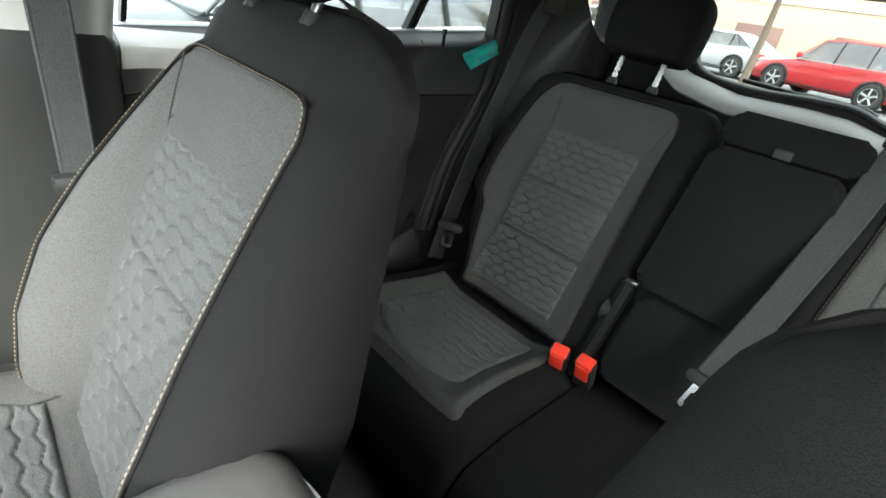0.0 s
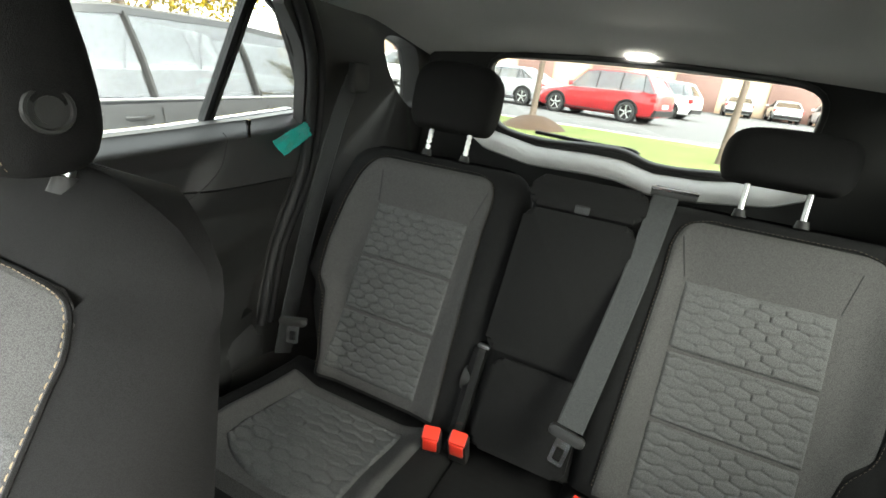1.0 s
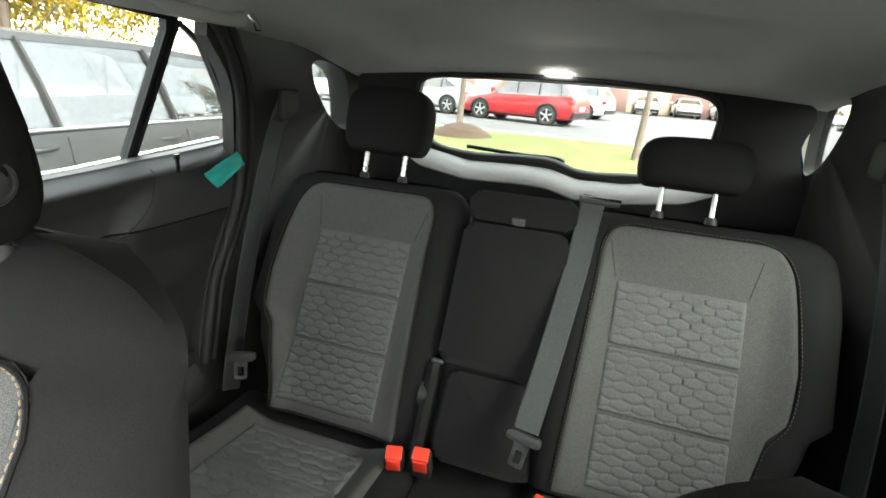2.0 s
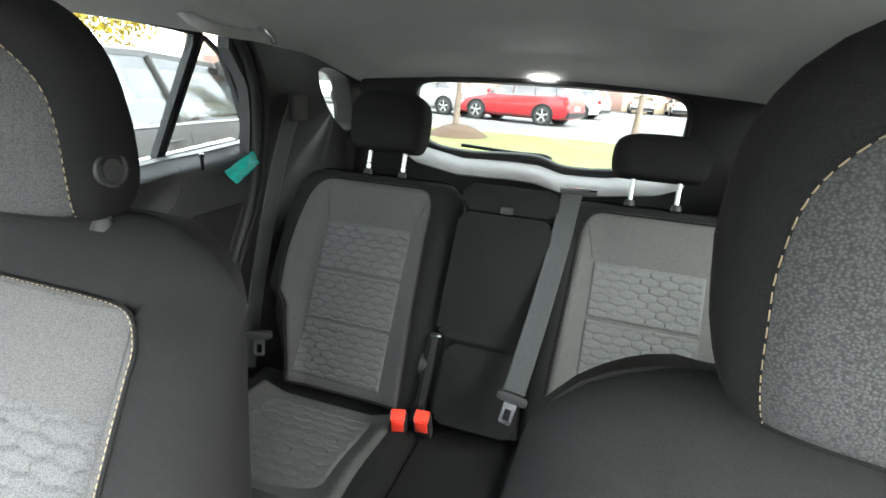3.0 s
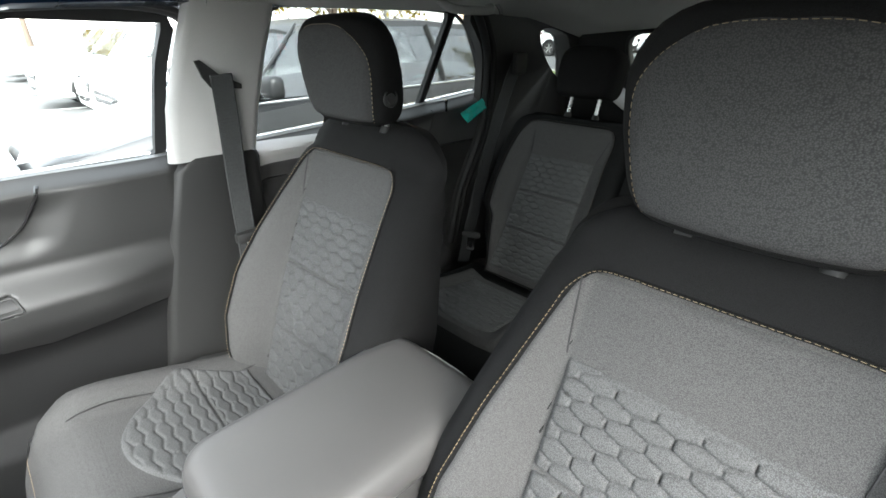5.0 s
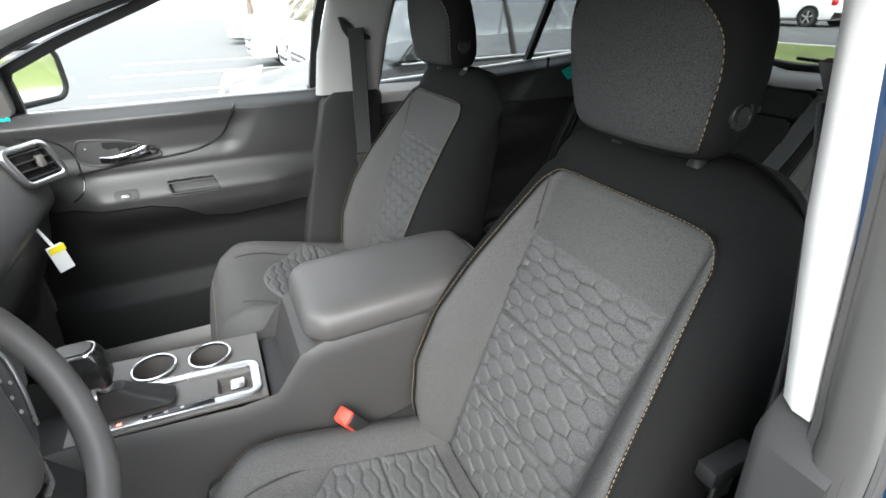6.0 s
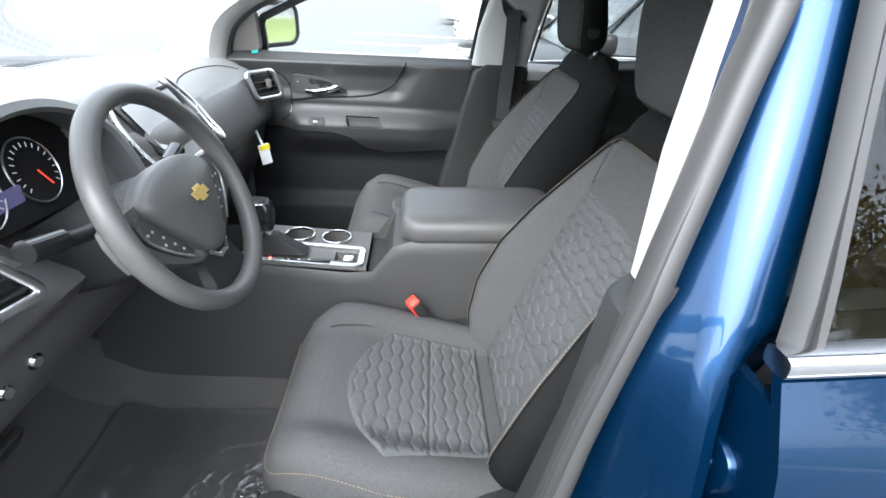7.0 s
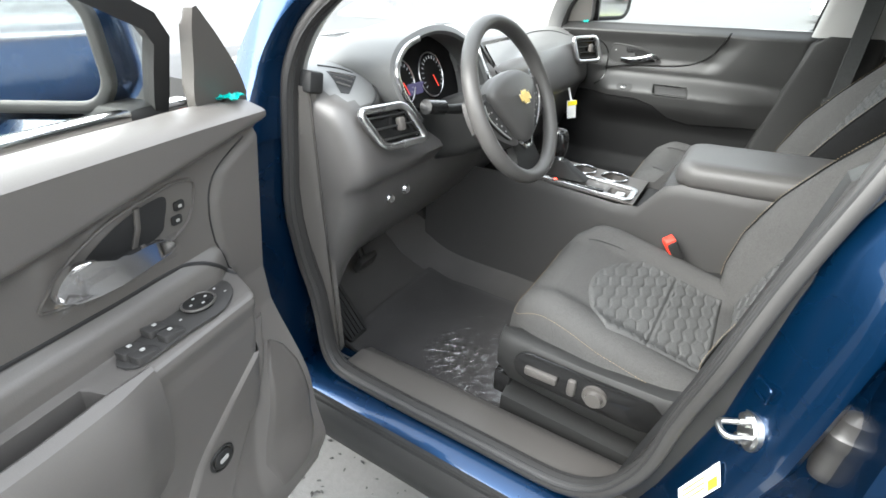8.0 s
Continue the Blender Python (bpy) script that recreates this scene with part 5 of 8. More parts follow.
    def pad(u, v):
        x = side * (-0.15 + (0.305 + 0.05 * (1 - v)) * u)
        y = arc(x) + (-0.085 + dy - arc(x)) * v
        rim = min(u, 1 - u, v, 1 - v)
        up = 0.003 * smooth(0, 0.03, rim) - 0.003 * (1 - smooth(0, 0.02, rim))
        up += 0.0048 * hex_pillow(x * 1.0, y - dy, 0.05, 0.0225, 9.0) * smooth(0, 0.05, rim)
        up -= 0.005 * math.exp(-((y - dy + 0.20 + 0.03 * x) / 0.003) ** 2)
        return Vector((xc + x, y, top(x, y) + up))
    part("quilted_panel", grid(pad, 110, 110), CLOTH_HEX, cushion, "grey cloth quilted in hexagons", 80)
    rimline = [Vector((xc + k * wid(y + dy) * 0.985, y + dy, top(wid(y + dy) * 0.985, y + dy) + 0.001)) for k, seq in ((-1, [0.0 - 0.47 * i / 30 for i in range(31)]), ) for y in seq]
    rimline += [Vector((xc + x, -0.49 + dy, top(x, -0.49 + dy) + 0.001)) for x in [-0.19 + 0.38 * i / 20 for i in range(21)]]
    rimline += [Vector((xc + wid(y + dy) * 0.985, y + dy, top(wid(y + dy) * 0.985, y + dy) + 0.001)) for y in [-0.47 + 0.47 * i / 30 for i in range(31)]]
    rimline = curve_points(rimline[::2], 3)
    part("cushion_stitching", dashes(rimline, (0, -0.3, 1), 0.004, 0.0025, 0.00038), STITCH, cushion, "tan stitching", kind="stuff")
    for k in ((-1,) if side > 0 else (-1, 1)):
        sl = [Vector((xc + k * interp(y, [(-0.42, 0.12), (-0.34, 0.145), (-0.05, 0.155)]), y + dy, top(0.15, y + dy) + 0.0005)) for y in [-0.42 + 0.36 * i / 20 for i in range(21)]]
        part("cushion_seam", sweep(sl, circle(0.0014, 6), (0, 0, 1)), STITCH_DARK, cushion)
    # Plastic base: side valances, front rail, controls.
    for k in (-1, 1):
        rows = []
        for y, z0, z1, o in ((-0.495, 0.57, 0.635 + rise, -0.012), (-0.485, 0.555, 0.652 + rise, 0.012), (-0.45, 0.545, 0.662 + rise, 0.030), (-0.3, 0.535, 0.660 + rise, 0.036), (-0.15, 0.525, 0.662 + rise, 0.036), (0.0, 0.52, 0.685, 0.032), (0.06, 0.52, 0.70, 0.02)):
            xi = xc + k * 0.215
            xo = xc + k * (0.245 + o)
            rows.append([Vector((x, y + dy, z)) for x, z in ((xi, z0), (xo - k * 0.012, z0), (xo, z0 + 0.015), (xo + k * 0.002, (z0 + z1) / 2), (xo, z1 - 0.02), (xo - k * 0.012, z1 - 0.004), (xo - k * 0.03, z1), (xi, z1 - 0.01))])
        val = part("side_valance", loft(rows), PLASTIC, st, "black plastic seat side")
        if k == side and side > 0:
            xo = xc + 0.280
            oval = [(-0.285 + a, 0.612 + c - a * 0.02) for a, c in rrect(0.30, 0.075, 0.036, 8)]
            part("control_recess", slab(oval, lambda u, v, d: Vector((xo - 0.002 + d, u + dy, v)), 0.006, 0.002), PLASTIC_GLOSS, val, "black oval control panel")
            part("seat_switch", box((xo + 0.002, -0.408 + dy, 0.603), (xo + 0.016, -0.338 + dy, 0.623), 0.005), PLASTIC_MID, val, "flat seat slide switch")
            part("recline_switch", box((xo + 0.002, -0.317 + dy, 0.594), (xo + 0.016, -0.299 + dy, 0.634), 0.006), PLASTIC_MID, val, "upright recline switch")
            c = Vector((xo, -0.262 + dy, 0.614))
            kb = rod(c, c + Vector((0.012, 0, 0)), 0.024, 28)
            rod(c + Vector((0.01, 0, 0)), c + Vector((0.022, 0, 0)), 0.018, 28, kb, 0.016)
            part("lumbar_knob", kb, PLASTIC_MID, val, "round lumbar knob")
    for k in (-1, 1):
        rail = box((xc + k * 0.20 - 0.02, -0.47 + dy, 0.395), (xc + k * 0.20 + 0.02, 0.12 + dy, 0.44), 0.005)
        part("seat_rail", rail, PLASTIC, st, "black steel seat rail")
        rows = [[Vector((xc + k * (0.23 + dx), y + dy, z)) for dx, z in ((-0.03, 0.40), (0.03, 0.41), (0.05, 0.455), (0.045, 0.495 - 0.05 * (y + 0.44)), (0.0, 0.505 - 0.05 * (y + 0.44)), (-0.03, 0.49))] for y in (-0.46, -0.44, -0.3, 0.0, 0.1)]
        part("rail_cover", loft(rows), PLASTIC, st, "black plastic rail cover")
    part("seat_pan", box((xc - 0.22, -0.46 + dy, 0.44), (xc + 0.22, 0.05 + dy, 0.565), 0.02), PLASTIC, st, "dark seat frame under the cushion")
    part("front_clip", box((xc + side * 0.235 - 0.012, -0.495 + dy, 0.47), (xc + side * 0.235 + 0.012, -0.455 + dy, 0.53), 0.003), PLASTIC_GLOSS, st, "small black latch at the rail's front end")
    return st


front_seat("driver_seat", 0.365, 0.04, 1, "charcoal cloth driver's seat with quilted hexagon panels and power controls", 0.0, 0.205)
front_seat("passenger_seat", -0.355, 0.09, -1, "charcoal cloth front passenger seat with quilted hexagon panels", 0.055)


def rear_seat(name, xc, half, side, hexc, hexhalf, label):
    st = thing(name, (xc, 0.75, 0.45), label, "rear seat", "rear seats")
    b = Back((xc, 0.79, 0.70), 28, [(0, half * 0.96), (0.1, half), (0.45, half), (0.555, half * 0.96)], [(0, 0.015), (0.15, 0.026), (0.4, 0.024), (0.5, 0.006), (0.555, 0)], [(0, 0.1), (0.555, 0.09)], 0.555, 0.03, 0.06, None, 0.0, side)
    back = part("backrest", b.shell(), CLOTH_DARK, st, "black cloth backrest", 60)
    hx = hexc - xc
    L = lambda s: hx - hexhalf
    R = lambda s: hx + hexhalf
    arch = lambda s: 0.045 * (1 - math.sqrt(max(0, 1 - max(0, (s - 0.46) / 0.066) ** 2)))
    wide = lambda s: interp(s, [(0.0, 0.012), (0.04, 0.014), (0.185, 0.05), (0.215, 0.078), (0.3, 0.084), (0.45, 0.072), (0.525, 0.06)]) - arch(s)
    slim = lambda s: interp(s, [(0.0, 0.055), (0.2, 0.046), (0.4, 0.036), (0.525, 0.034)]) - arch(s)
    lo = lambda s: L(s) - (wide(s) if side < 0 else slim(s))
    hi = lambda s: R(s) + (slim(s) if side < 0 else wide(s))
    part("inner_cover", b.cover(lo, hi, 0.0, 0.525, 0.003, 60, 70), CLOTH_REAR, back, "charcoal cloth inner cover", 60)
    part("quilted_panel", b.cover(L, R, 0.02, 0.415, 0.004, 110, 190, (0.038, lambda s: s / 0.0165, 0.0036 if side > 0 else 0.005), (lambda x: 0.285, lambda x: 0.162)), CLOTH_HEX, back, "grey cloth quilted in flat hexagons", 80)
    ln = [b.place(lo(s), s, 0.004) for s in [0.02 + 0.50 * i / 40 for i in range(41)]] + [b.place(lo(0.525) + (hi(0.525) - lo(0.525)) * i / 20, 0.525, 0.004) for i in range(21)] + [b.place(hi(s), s, 0.004) for s in [0.52 - 0.50 * i / 40 for i in range(41)]]
    ln = curve_points(ln[::3], 4)
    part("backrest_stitching", dashes(ln, b.N, 0.004, 0.003, 0.00022), STITCH_BROWN, back, "fine brown stitching", kind="stuff")
    part("backrest_piping", sweep([q - b.N * 0.003 for q in ln], circle(0.002, 6), b.N), CLOTH_DARK, back)
    for k, f in ((-1, L), (1, R)):
        seam = [b.place(f(0.415) + k * i * 0.002, 0.415 + i * 0.008, 0.003) for i in range(10)]
        part("cover_crease", sweep(seam, circle(0.0012, 6), b.N), STITCH_DARK, back)
    # Cushion.
    zc = lambda y: interp(y, [(0.415, 0.56), (0.43, 0.63), (0.45, 0.66), (0.49, 0.69), (0.6, 0.69), (0.72, 0.672), (0.82, 0.665)])

    def top(x, y):
        a = min(1, abs(x - xc) / half)
        q = max(0.0, (a - 0.86) / 0.14)
        return zc(y) + 0.022 * smooth(0.45, 0.8, a) * smooth(0.43, 0.55, y) - 0.03 * (1 - math.sqrt(max(0, 1 - q * q)))
    rings = []
    for y in [0.415, 0.42, 0.43, 0.44, 0.455, 0.475] + [0.5 + 0.34 * i / 16 for i in range(17)]:
        ring = [Vector((xc + half * a, y, top(xc + half * a * 0.9999, y))) for a in [-1 + 2 * i / 36 for i in range(37)]]
        ring += [Vector((xc + half * a * 0.99, y + 0.01, 0.50)) for a in (1, 0.5, 0, -0.5, -1)]
        rings.append(ring)
    cushion = part("cushion", loft(rings), CLOTH_DARK, st, "black cloth cushion", 60)

    def band(u, v):
        x = hexc - 0.195 + 0.37 * u
        y = 0.475 + 0.315 * v
        rim = min(u, 1 - u, v, 1 - v)
        return Vector((x, y, top(x, y) + 0.003 * smooth(0, 0.04, rim) - 0.003 * (1 - smooth(0, 0.03, rim)) + 0.01 * smooth(0.62, 1.0, max(abs(2 * u - 1), abs(2 * v - 1))) * smooth(0, 0.06, rim)))
    part("cushion_cover", grid(band, 50, 40), CLOTH_REAR, cushion, "charcoal cloth rolled border", 60)

    def pad(u, v):
        x = hexc - 0.145 + 0.27 * u
        y0 = 0.505 + 0.05 * ((x - hexc) / 0.145) ** 2
        y = y0 + (0.755 - y0) * v
        rim = min(u, 1 - u, v, 1 - v)
        return Vector((x, y, top(x, y) + 0.007 * smooth(0, 0.03, rim) - 0.003 * (1 - smooth(0, 0.02, rim)) - 0.007 * math.exp(-((y - 0.64) / 0.0032) ** 2) + 0.006 * hex_pillow(x, y, 0.045, 0.022, 4.0) * smooth(0, 0.05, rim)))
    part("quilted_panel", grid(pad, 100, 90), CLOTH_HEX, cushion, "grey cloth quilted in hexagons", 80)
    return st, b


seat_r, back_r = rear_seat("bench_seat", -0.345, 0.232, -1, -0.335, 0.115, "black cloth rear seat with raised headrest and quilted centre")
seat_l, back_l = rear_seat("bench_seat", 0.335, 0.24, 1, 0.312, 0.115, "black cloth rear seat with lowered headrest and quilted centre")
headrest(seat_r, back_r.at + back_r.S * 0.555 + Vector((0.008, 0.03, 0.045)), 0.10, 0.145, 0.10, 14, button=False, plain=True)
posts(seat_r, back_r.at + back_r.S * 0.555 + Vector((0.008, 0.03, 0.05)), 0.048, 16, 0.06, notched=True)
headrest(seat_l, back_l.at + back_l.S * 0.555 + Vector((-0.03, 0.03, 0.045)), 0.10, 0.095, 0.10, 14, button=False, plain=True)
posts(seat_l, back_l.at + back_l.S * 0.555 + Vector((-0.03, 0.03, 0.05)), 0.048, 16, 0.06)

# Middle place: fold-down armrest, lower pad, top strip.
mid = thing("middle_bench_seat", (0, 0.75, 0.45), "black cloth rear middle seat with folded armrest and pull strap", "rear seat", "rear seats")
bm_ = Back((-0.002, 0.79, 0.70), 28, [(0, 0.108), (0.6, 0.108)], [(0, 0)], [(0, 0.08), (0.55, 0.08)], 0.548, 0.02, 0.02)
part("backrest", bm_.shell(), CLOTH_DARK, mid, "black cloth backrest frame", 60)


def pad_on(b, x0, x1, s0, s1, lift, r=0.02):
    outl = [((x0 + x1) / 2 + a, (s0 + s1) / 2 + c) for a, c in rrect(x1 - x0, s1 - s0, r, 5)]
    return slab(outl, lambda u, v, d: b.at + Vector((u, 0, 0)) + b.S * v + b.N * (0.004 + d), lift, lift * 0.45)


arm = part("folding_armrest", pad_on(bm_, -0.108, 0.106, 0.185, 0.475, 0.03), CLOTH_DARK, mid, "black cloth folded armrest")
part("lower_pad", pad_on(bm_, -0.082, 0.098, 0.0, 0.175, 0.018), CLOTH_DARK, mid)
part("top_pad", pad_on(bm_, -0.108, 0.112, 0.481, 0.545, 0.028), CLOTH_DARK, mid)
c = bm_.at + bm_.S * 0.487 + bm_.N * 0.034
part("pull_strap", box(c - Vector((0.014, 0.006, 0.008)), c + Vector((0.014, 0.004, 0.008)), 0.003), BELT, arm, "grey pull strap")


def mid_top(x, y):
    return interp(y, [(0.415, 0.55), (0.43, 0.61), (0.46, 0.645), (0.55, 0.66), (0.82, 0.65)])
rings = []
for y in [0.415, 0.42, 0.43, 0.445, 0.46] + [0.48 + 0.36 * i / 10 for i in range(11)]:
    rings.append([Vector((x, y, mid_top(x, y))) for x in [-0.108 + 0.204 * i / 8 for i in range(9)]] + [Vector((0.096, y, 0.5)), Vector((-0.108, y, 0.5))])
part("cushion", loft(rings), CLOTH_DARK, mid, "black cloth middle cushion", 60)
# Hinge bracket between the two parts of the bench.
br = [[bm_.at + Vector((-0.112 + dx, 0, 0)) + bm_.S * s + bm_.N * n for dx, n in ((-0.012, -0.02), (-0.012, 0.03), (0.0, 0.036), (0.012, 0.03), (0.012, -0.02))] for s in (-0.03, 0.03, 0.1, 0.16, 0.18)]
hb = thing("seat_hinge_bracket", bm_.at + Vector((-0.112, 0, 0)), "glossy black bracket with round pivot between the rear backrests", "bracket")
part("arm", loft(br), PLASTIC_GLOSS, hb)
pv = bm_.at + Vector((-0.124, 0, 0)) + bm_.S * 0.115 + bm_.N * 0.012
part("pivot", rod(pv - Vector((0.006, 0, 0)), pv + Vector((0.012, 0, 0)), 0.024, 24), PLASTIC, hb, "round black pivot cap")
tip_ = bm_.at + Vector((-0.106, 0, 0)) + bm_.S * 0.183 + bm_.N * 0.03
part("steel_tip", box(tip_ - Vector((0.012, 0.004, 0.003)), tip_ + Vector((0.012, 0.008, 0.003)), 0.002), STEEL, hb, "bright steel latch tip")
parcel = grid(lambda u, v: Vector((-0.6 + 1.2 * u, 1.12 + 0.42 * v, 1.05)), 8, 4, (0, 0, -0.02))
solo("cargo_cover", parcel, PLASTIC, "dark cargo area cover behind the rear seats", "cargo cover")

# ---- belts and buckles ----
def strap(name, pts, width, normal, label, group="seat belts"):
    line = curve_points(pts, 8)
    st = thing(name, pts[-1], label, "seat belt", group)
    part("webbing", sweep(line, rrect(width, 0.0024, 0.001, 1), normal), BELT, st, "woven grey webbing")
    n = Vector(normal).normalized()
    for k in (-1, 1):
        edge = []
        for i, p in enumerate(line):
            t = (line[min(i + 1, len(line) - 1)] - line[max(i - 1, 0)]).normalized()
            edge.append(p + t.cross(n).normalized() * k * (width / 2 - 0.003))
        part("woven_edge", sweep(edge, rrect(0.004, 0.0034, 0.001, 1), normal), BELT, st)
    return st


def buckle(at, lean, turn, label, h=0.085):
    """A stalk with a black housing and a red button."""
    bk = thing("belt_buckle", at, label, "buckle", "belt buckles")
    m = Matrix.Translation(at) @ Euler((radians(lean), 0, radians(turn))).to_matrix().to_4x4()
    body = box((-0.019, -0.012, 0), (0.019, 0.014, h), 0.006)
    bmesh.ops.transform(body, matrix=m, verts=body.verts)
    part("housing", body, PLASTIC, bk, "black plastic housing")
    bt = box((-0.0135, -0.0155, h - 0.042), (0.0135, -0.010, h - 0.002), 0.003)
    box((-0.0155, -0.0135, h - 0.008), (0.0155, 0.013, h + 0.004), 0.003, 2, bt)
    bmesh.ops.transform(bt, matrix=m, verts=bt.verts)
    part("button", bt, RED_PLASTIC, bk, "red release button")
    return bk


buckle((-0.150, 0.752, 0.672), 22, 16, "black belt buckle with red button between the rear seats", 0.075)
buckle((-0.096, 0.765, 0.675), 22, 6, "black belt buckle with red button between the rear seats", 0.075)
buckle((0.142, 0.745, 0.67), 25, -14, "black belt buckle with red button beside the middle seat", 0.075)
buckle((0.133, -0.145, 0.645), 32, 30, "black driver's belt buckle with red button beside the console", 0.12)


def tongue(at, direction, face, label):
    """A belt's steel tongue with its black grip."""
    tg = thing("belt_tongue", at, label, "belt tongue", "belt tongues")
    d, f = Vector(direction).normalized(), Vector(face).normalized()
    s = d.cross(f).normalized()
    at = Vector(at)
    grip = slab([(a, c) for a, c in rrect(0.062, 0.018, 0.008, 5)], lambda u, v, t: at + s * u + d * (v - 0.012) + f * (t - 0.006), 0.012, 0.003)
    part("grip", grip, PLASTIC, tg, "black plastic grip")
    outer = rrect(0.026, 0.045, 0.005, 4)
    inner = rrect(0.013, 0.022, 0.002, 4)
    part("blade", holed(outer, [(a, c + 0.004) for a, c in inner], lambda u, v, t: at + s * u + d * (v + 0.018) + f * (t - 0.0015), 0.003), CHROME, tg, "bright steel blade")
    return tg


strap("middle_seat_belt", [(0.135, 1.055, 1.205), (0.130, 1.012, 1.168), (0.121, 0.948, 1.07), (0.105, 0.858, 0.95), (0.087, 0.765, 0.835)], 0.045, (0, -0.8, 0.6), "grey webbing belt hanging across the rear middle seat")
tongue((0.084, 0.752, 0.815), (-0.15, -0.35, -0.9), (0, -0.9, 0.4), "steel belt tongue hanging at the rear middle seat")
slot = thing("belt_slot", (0.14, 1.04, 1.19), "chrome-edged belt slot on top of the rear backrest", "belt guide")
part("slot_frame", box((0.105, 1.035, 1.19), (0.185, 1.075, 1.205), 0.004), PLASTIC, slot)
part("slot_edge", sweep([Vector((0.105, 1.032, 1.206)), Vector((0.185, 1.032, 1.206))], rrect(0.004, 0.006, 0.001, 1)), CHROME, slot, "bright metal slot edge")
strap("rear_seat_belt", [(-0.612, 1.09, 1.33), (-0.63, 1.05, 1.22), (-0.645, 0.98, 1.0), (-0.635, 0.90, 0.80), (-0.625, 0.85, 0.66)], 0.046, (1, -0.35, 0.1), "grey webbing belt along the passenger rear pillar")
tongue((-0.53, 0.785, 0.80), (0, -0.1, -1), (0.5, -0.85, 0.1), "steel belt tongue hanging by the passenger rear seat")
strap("rear_seat_belt", [(0.612, 1.09, 1.33), (0.63, 1.05, 1.22), (0.645, 0.98, 1.0), (0.635, 0.90, 0.80), (0.625, 0.85, 0.66)], 0.046, (-1, -0.35, 0.1), "grey webbing belt along the driver-side rear pillar")
for s in (-1, 1):
    g = thing("belt_guide", (s * 0.61, 1.09, 1.30), "black belt guide on the rear pillar", "belt guide", "belt guides")
    part("guide_plate", box((s * 0.60 - 0.012, 1.055, 1.29), (s * 0.60 + 0.012, 1.115, 1.36), 0.008), PLASTIC, g)
    strap("front_seat_belt", [(s * 0.617, 0.105, 1.345), (s * 0.635, 0.11, 1.25), (s * 0.655, 0.112, 1.1), (s * 0.66, 0.11, 0.9), (s * 0.67, 0.105, 0.62)], 0.047, (-s, 0, 0.15), "dark grey webbing belt hanging down the door pillar")
    bg = thing("belt_guide", (s * 0.62, 0.1, 1.32), "black upper belt guide on the door pillar", "belt guide", "belt guides")
    part("guide_loop", slab([(0.060, 1.372), (0.070, 1.374), (0.105, 1.345), (0.152, 1.322), (0.152, 1.312), (0.088, 1.318), (0.072, 1.34)], lambda u, v, d: Vector((s * (x_in(v) - 0.014 + d), u, v)), 0.012), PLASTIC, bg, "black plastic belt loop")
    bt = thing("belt_tongue", (s * 0.64, 0.1, 0.97), "black belt tongue hanging on the door pillar", "belt tongue", "belt tongues")
    part("grip", box((s * 0.63 - 0.012, 0.075, 0.965), (s * 0.63 + 0.012, 0.145, 0.99), 0.006), PLASTIC, bt, "black plastic grip")
    part("blade", box((s * 0.63 - 0.003, 0.10, 0.92), (s * 0.63 + 0.003, 0.13, 0.967), 0.002), STEEL, bt, "steel blade")

# ---- console ----
con = thing("centre_console", (0, -0.35, 0.4), "black plastic centre console with silver shifter surround", "console")
rows = []
for y, w, z1 in ((-0.98, 0.11, 0.80), (-0.8, 0.115, 0.80), (-0.62, 0.115, 0.805), (-0.36, 0.118, 0.785), (-0.30, 0.118, 0.79), (-0.25, 0.122, 0.86), (-0.21, 0.122, 0.875), (0.1, 0.115, 0.88), (0.145, 0.11, 0.875), (0.16, 0.105, 0.80), (0.17, 0.10, 0.62)):
    dip = 0.08 if y < -0.28 else 0.0
    rows.append([Vector((x, y, z)) for x, z in ((-w - 0.02, 0.38), (-w, 0.66), (-w + 0.003, z1 - 0.03), (-w + 0.010, z1 - 0.006), (-w + 0.014, z1), (-w + 0.02, z1 - dip), (w - 0.02, z1 - dip), (w - 0.014, z1), (w - 0.010, z1 - 0.006), (w - 0.003, z1 - 0.03), (w, 0.66), (w + 0.02, 0.38))])
part("body", loft(rows), CONSOLE, con, "black moulded console body")
lid = loft([[Vector((a - 0.003, c - 0.04, z + 0.01 * smooth(-0.2, 0.1, c - 0.04))) for a, c in rrect(0.24 - 2 * g, 0.392 - 2 * g, 0.052 - g * 0.9, 7)] for z, g in ((0.868, 0.016), (0.874, 0.006), (0.886, 0.0), (0.905, 0.001), (0.919, 0.006), (0.927, 0.014), (0.931, 0.026), (0.932, 0.045))])
part("armrest_lid", lid, LEATHER, con, "padded armrest lid")
lidseam = [Vector((x, 0.152 - 0.03 * (x / 0.1) ** 4, 0.928)) for x in [-0.1 + 0.2 * i / 20 for i in range(21)]]
part("lid_seam", sweep(lidseam, rrect(0.003, 0.003, 0.001, 1)), TRIM_GREY, con, "pale seam across the lid")
tz = lambda y: interp(y, [(-0.62, 0.806), (-0.32, 0.788)]) + 0.007
def cup_plate(u, v):
    x, y = -0.098 + 0.2 * u, -0.615 + 0.30 * v
    z = tz(y) - 0.003
    for yc in (-0.405, -0.50):
        z -= 0.062 * smooth(0.0375, 0.0345, math.hypot(x + 0.05, y - yc))
    z -= 0.016 * smooth(0.022, 0.019, abs(x - 0.045)) * smooth(0.03, 0.027, abs(y + 0.365))
    return Vector((x, y, z))


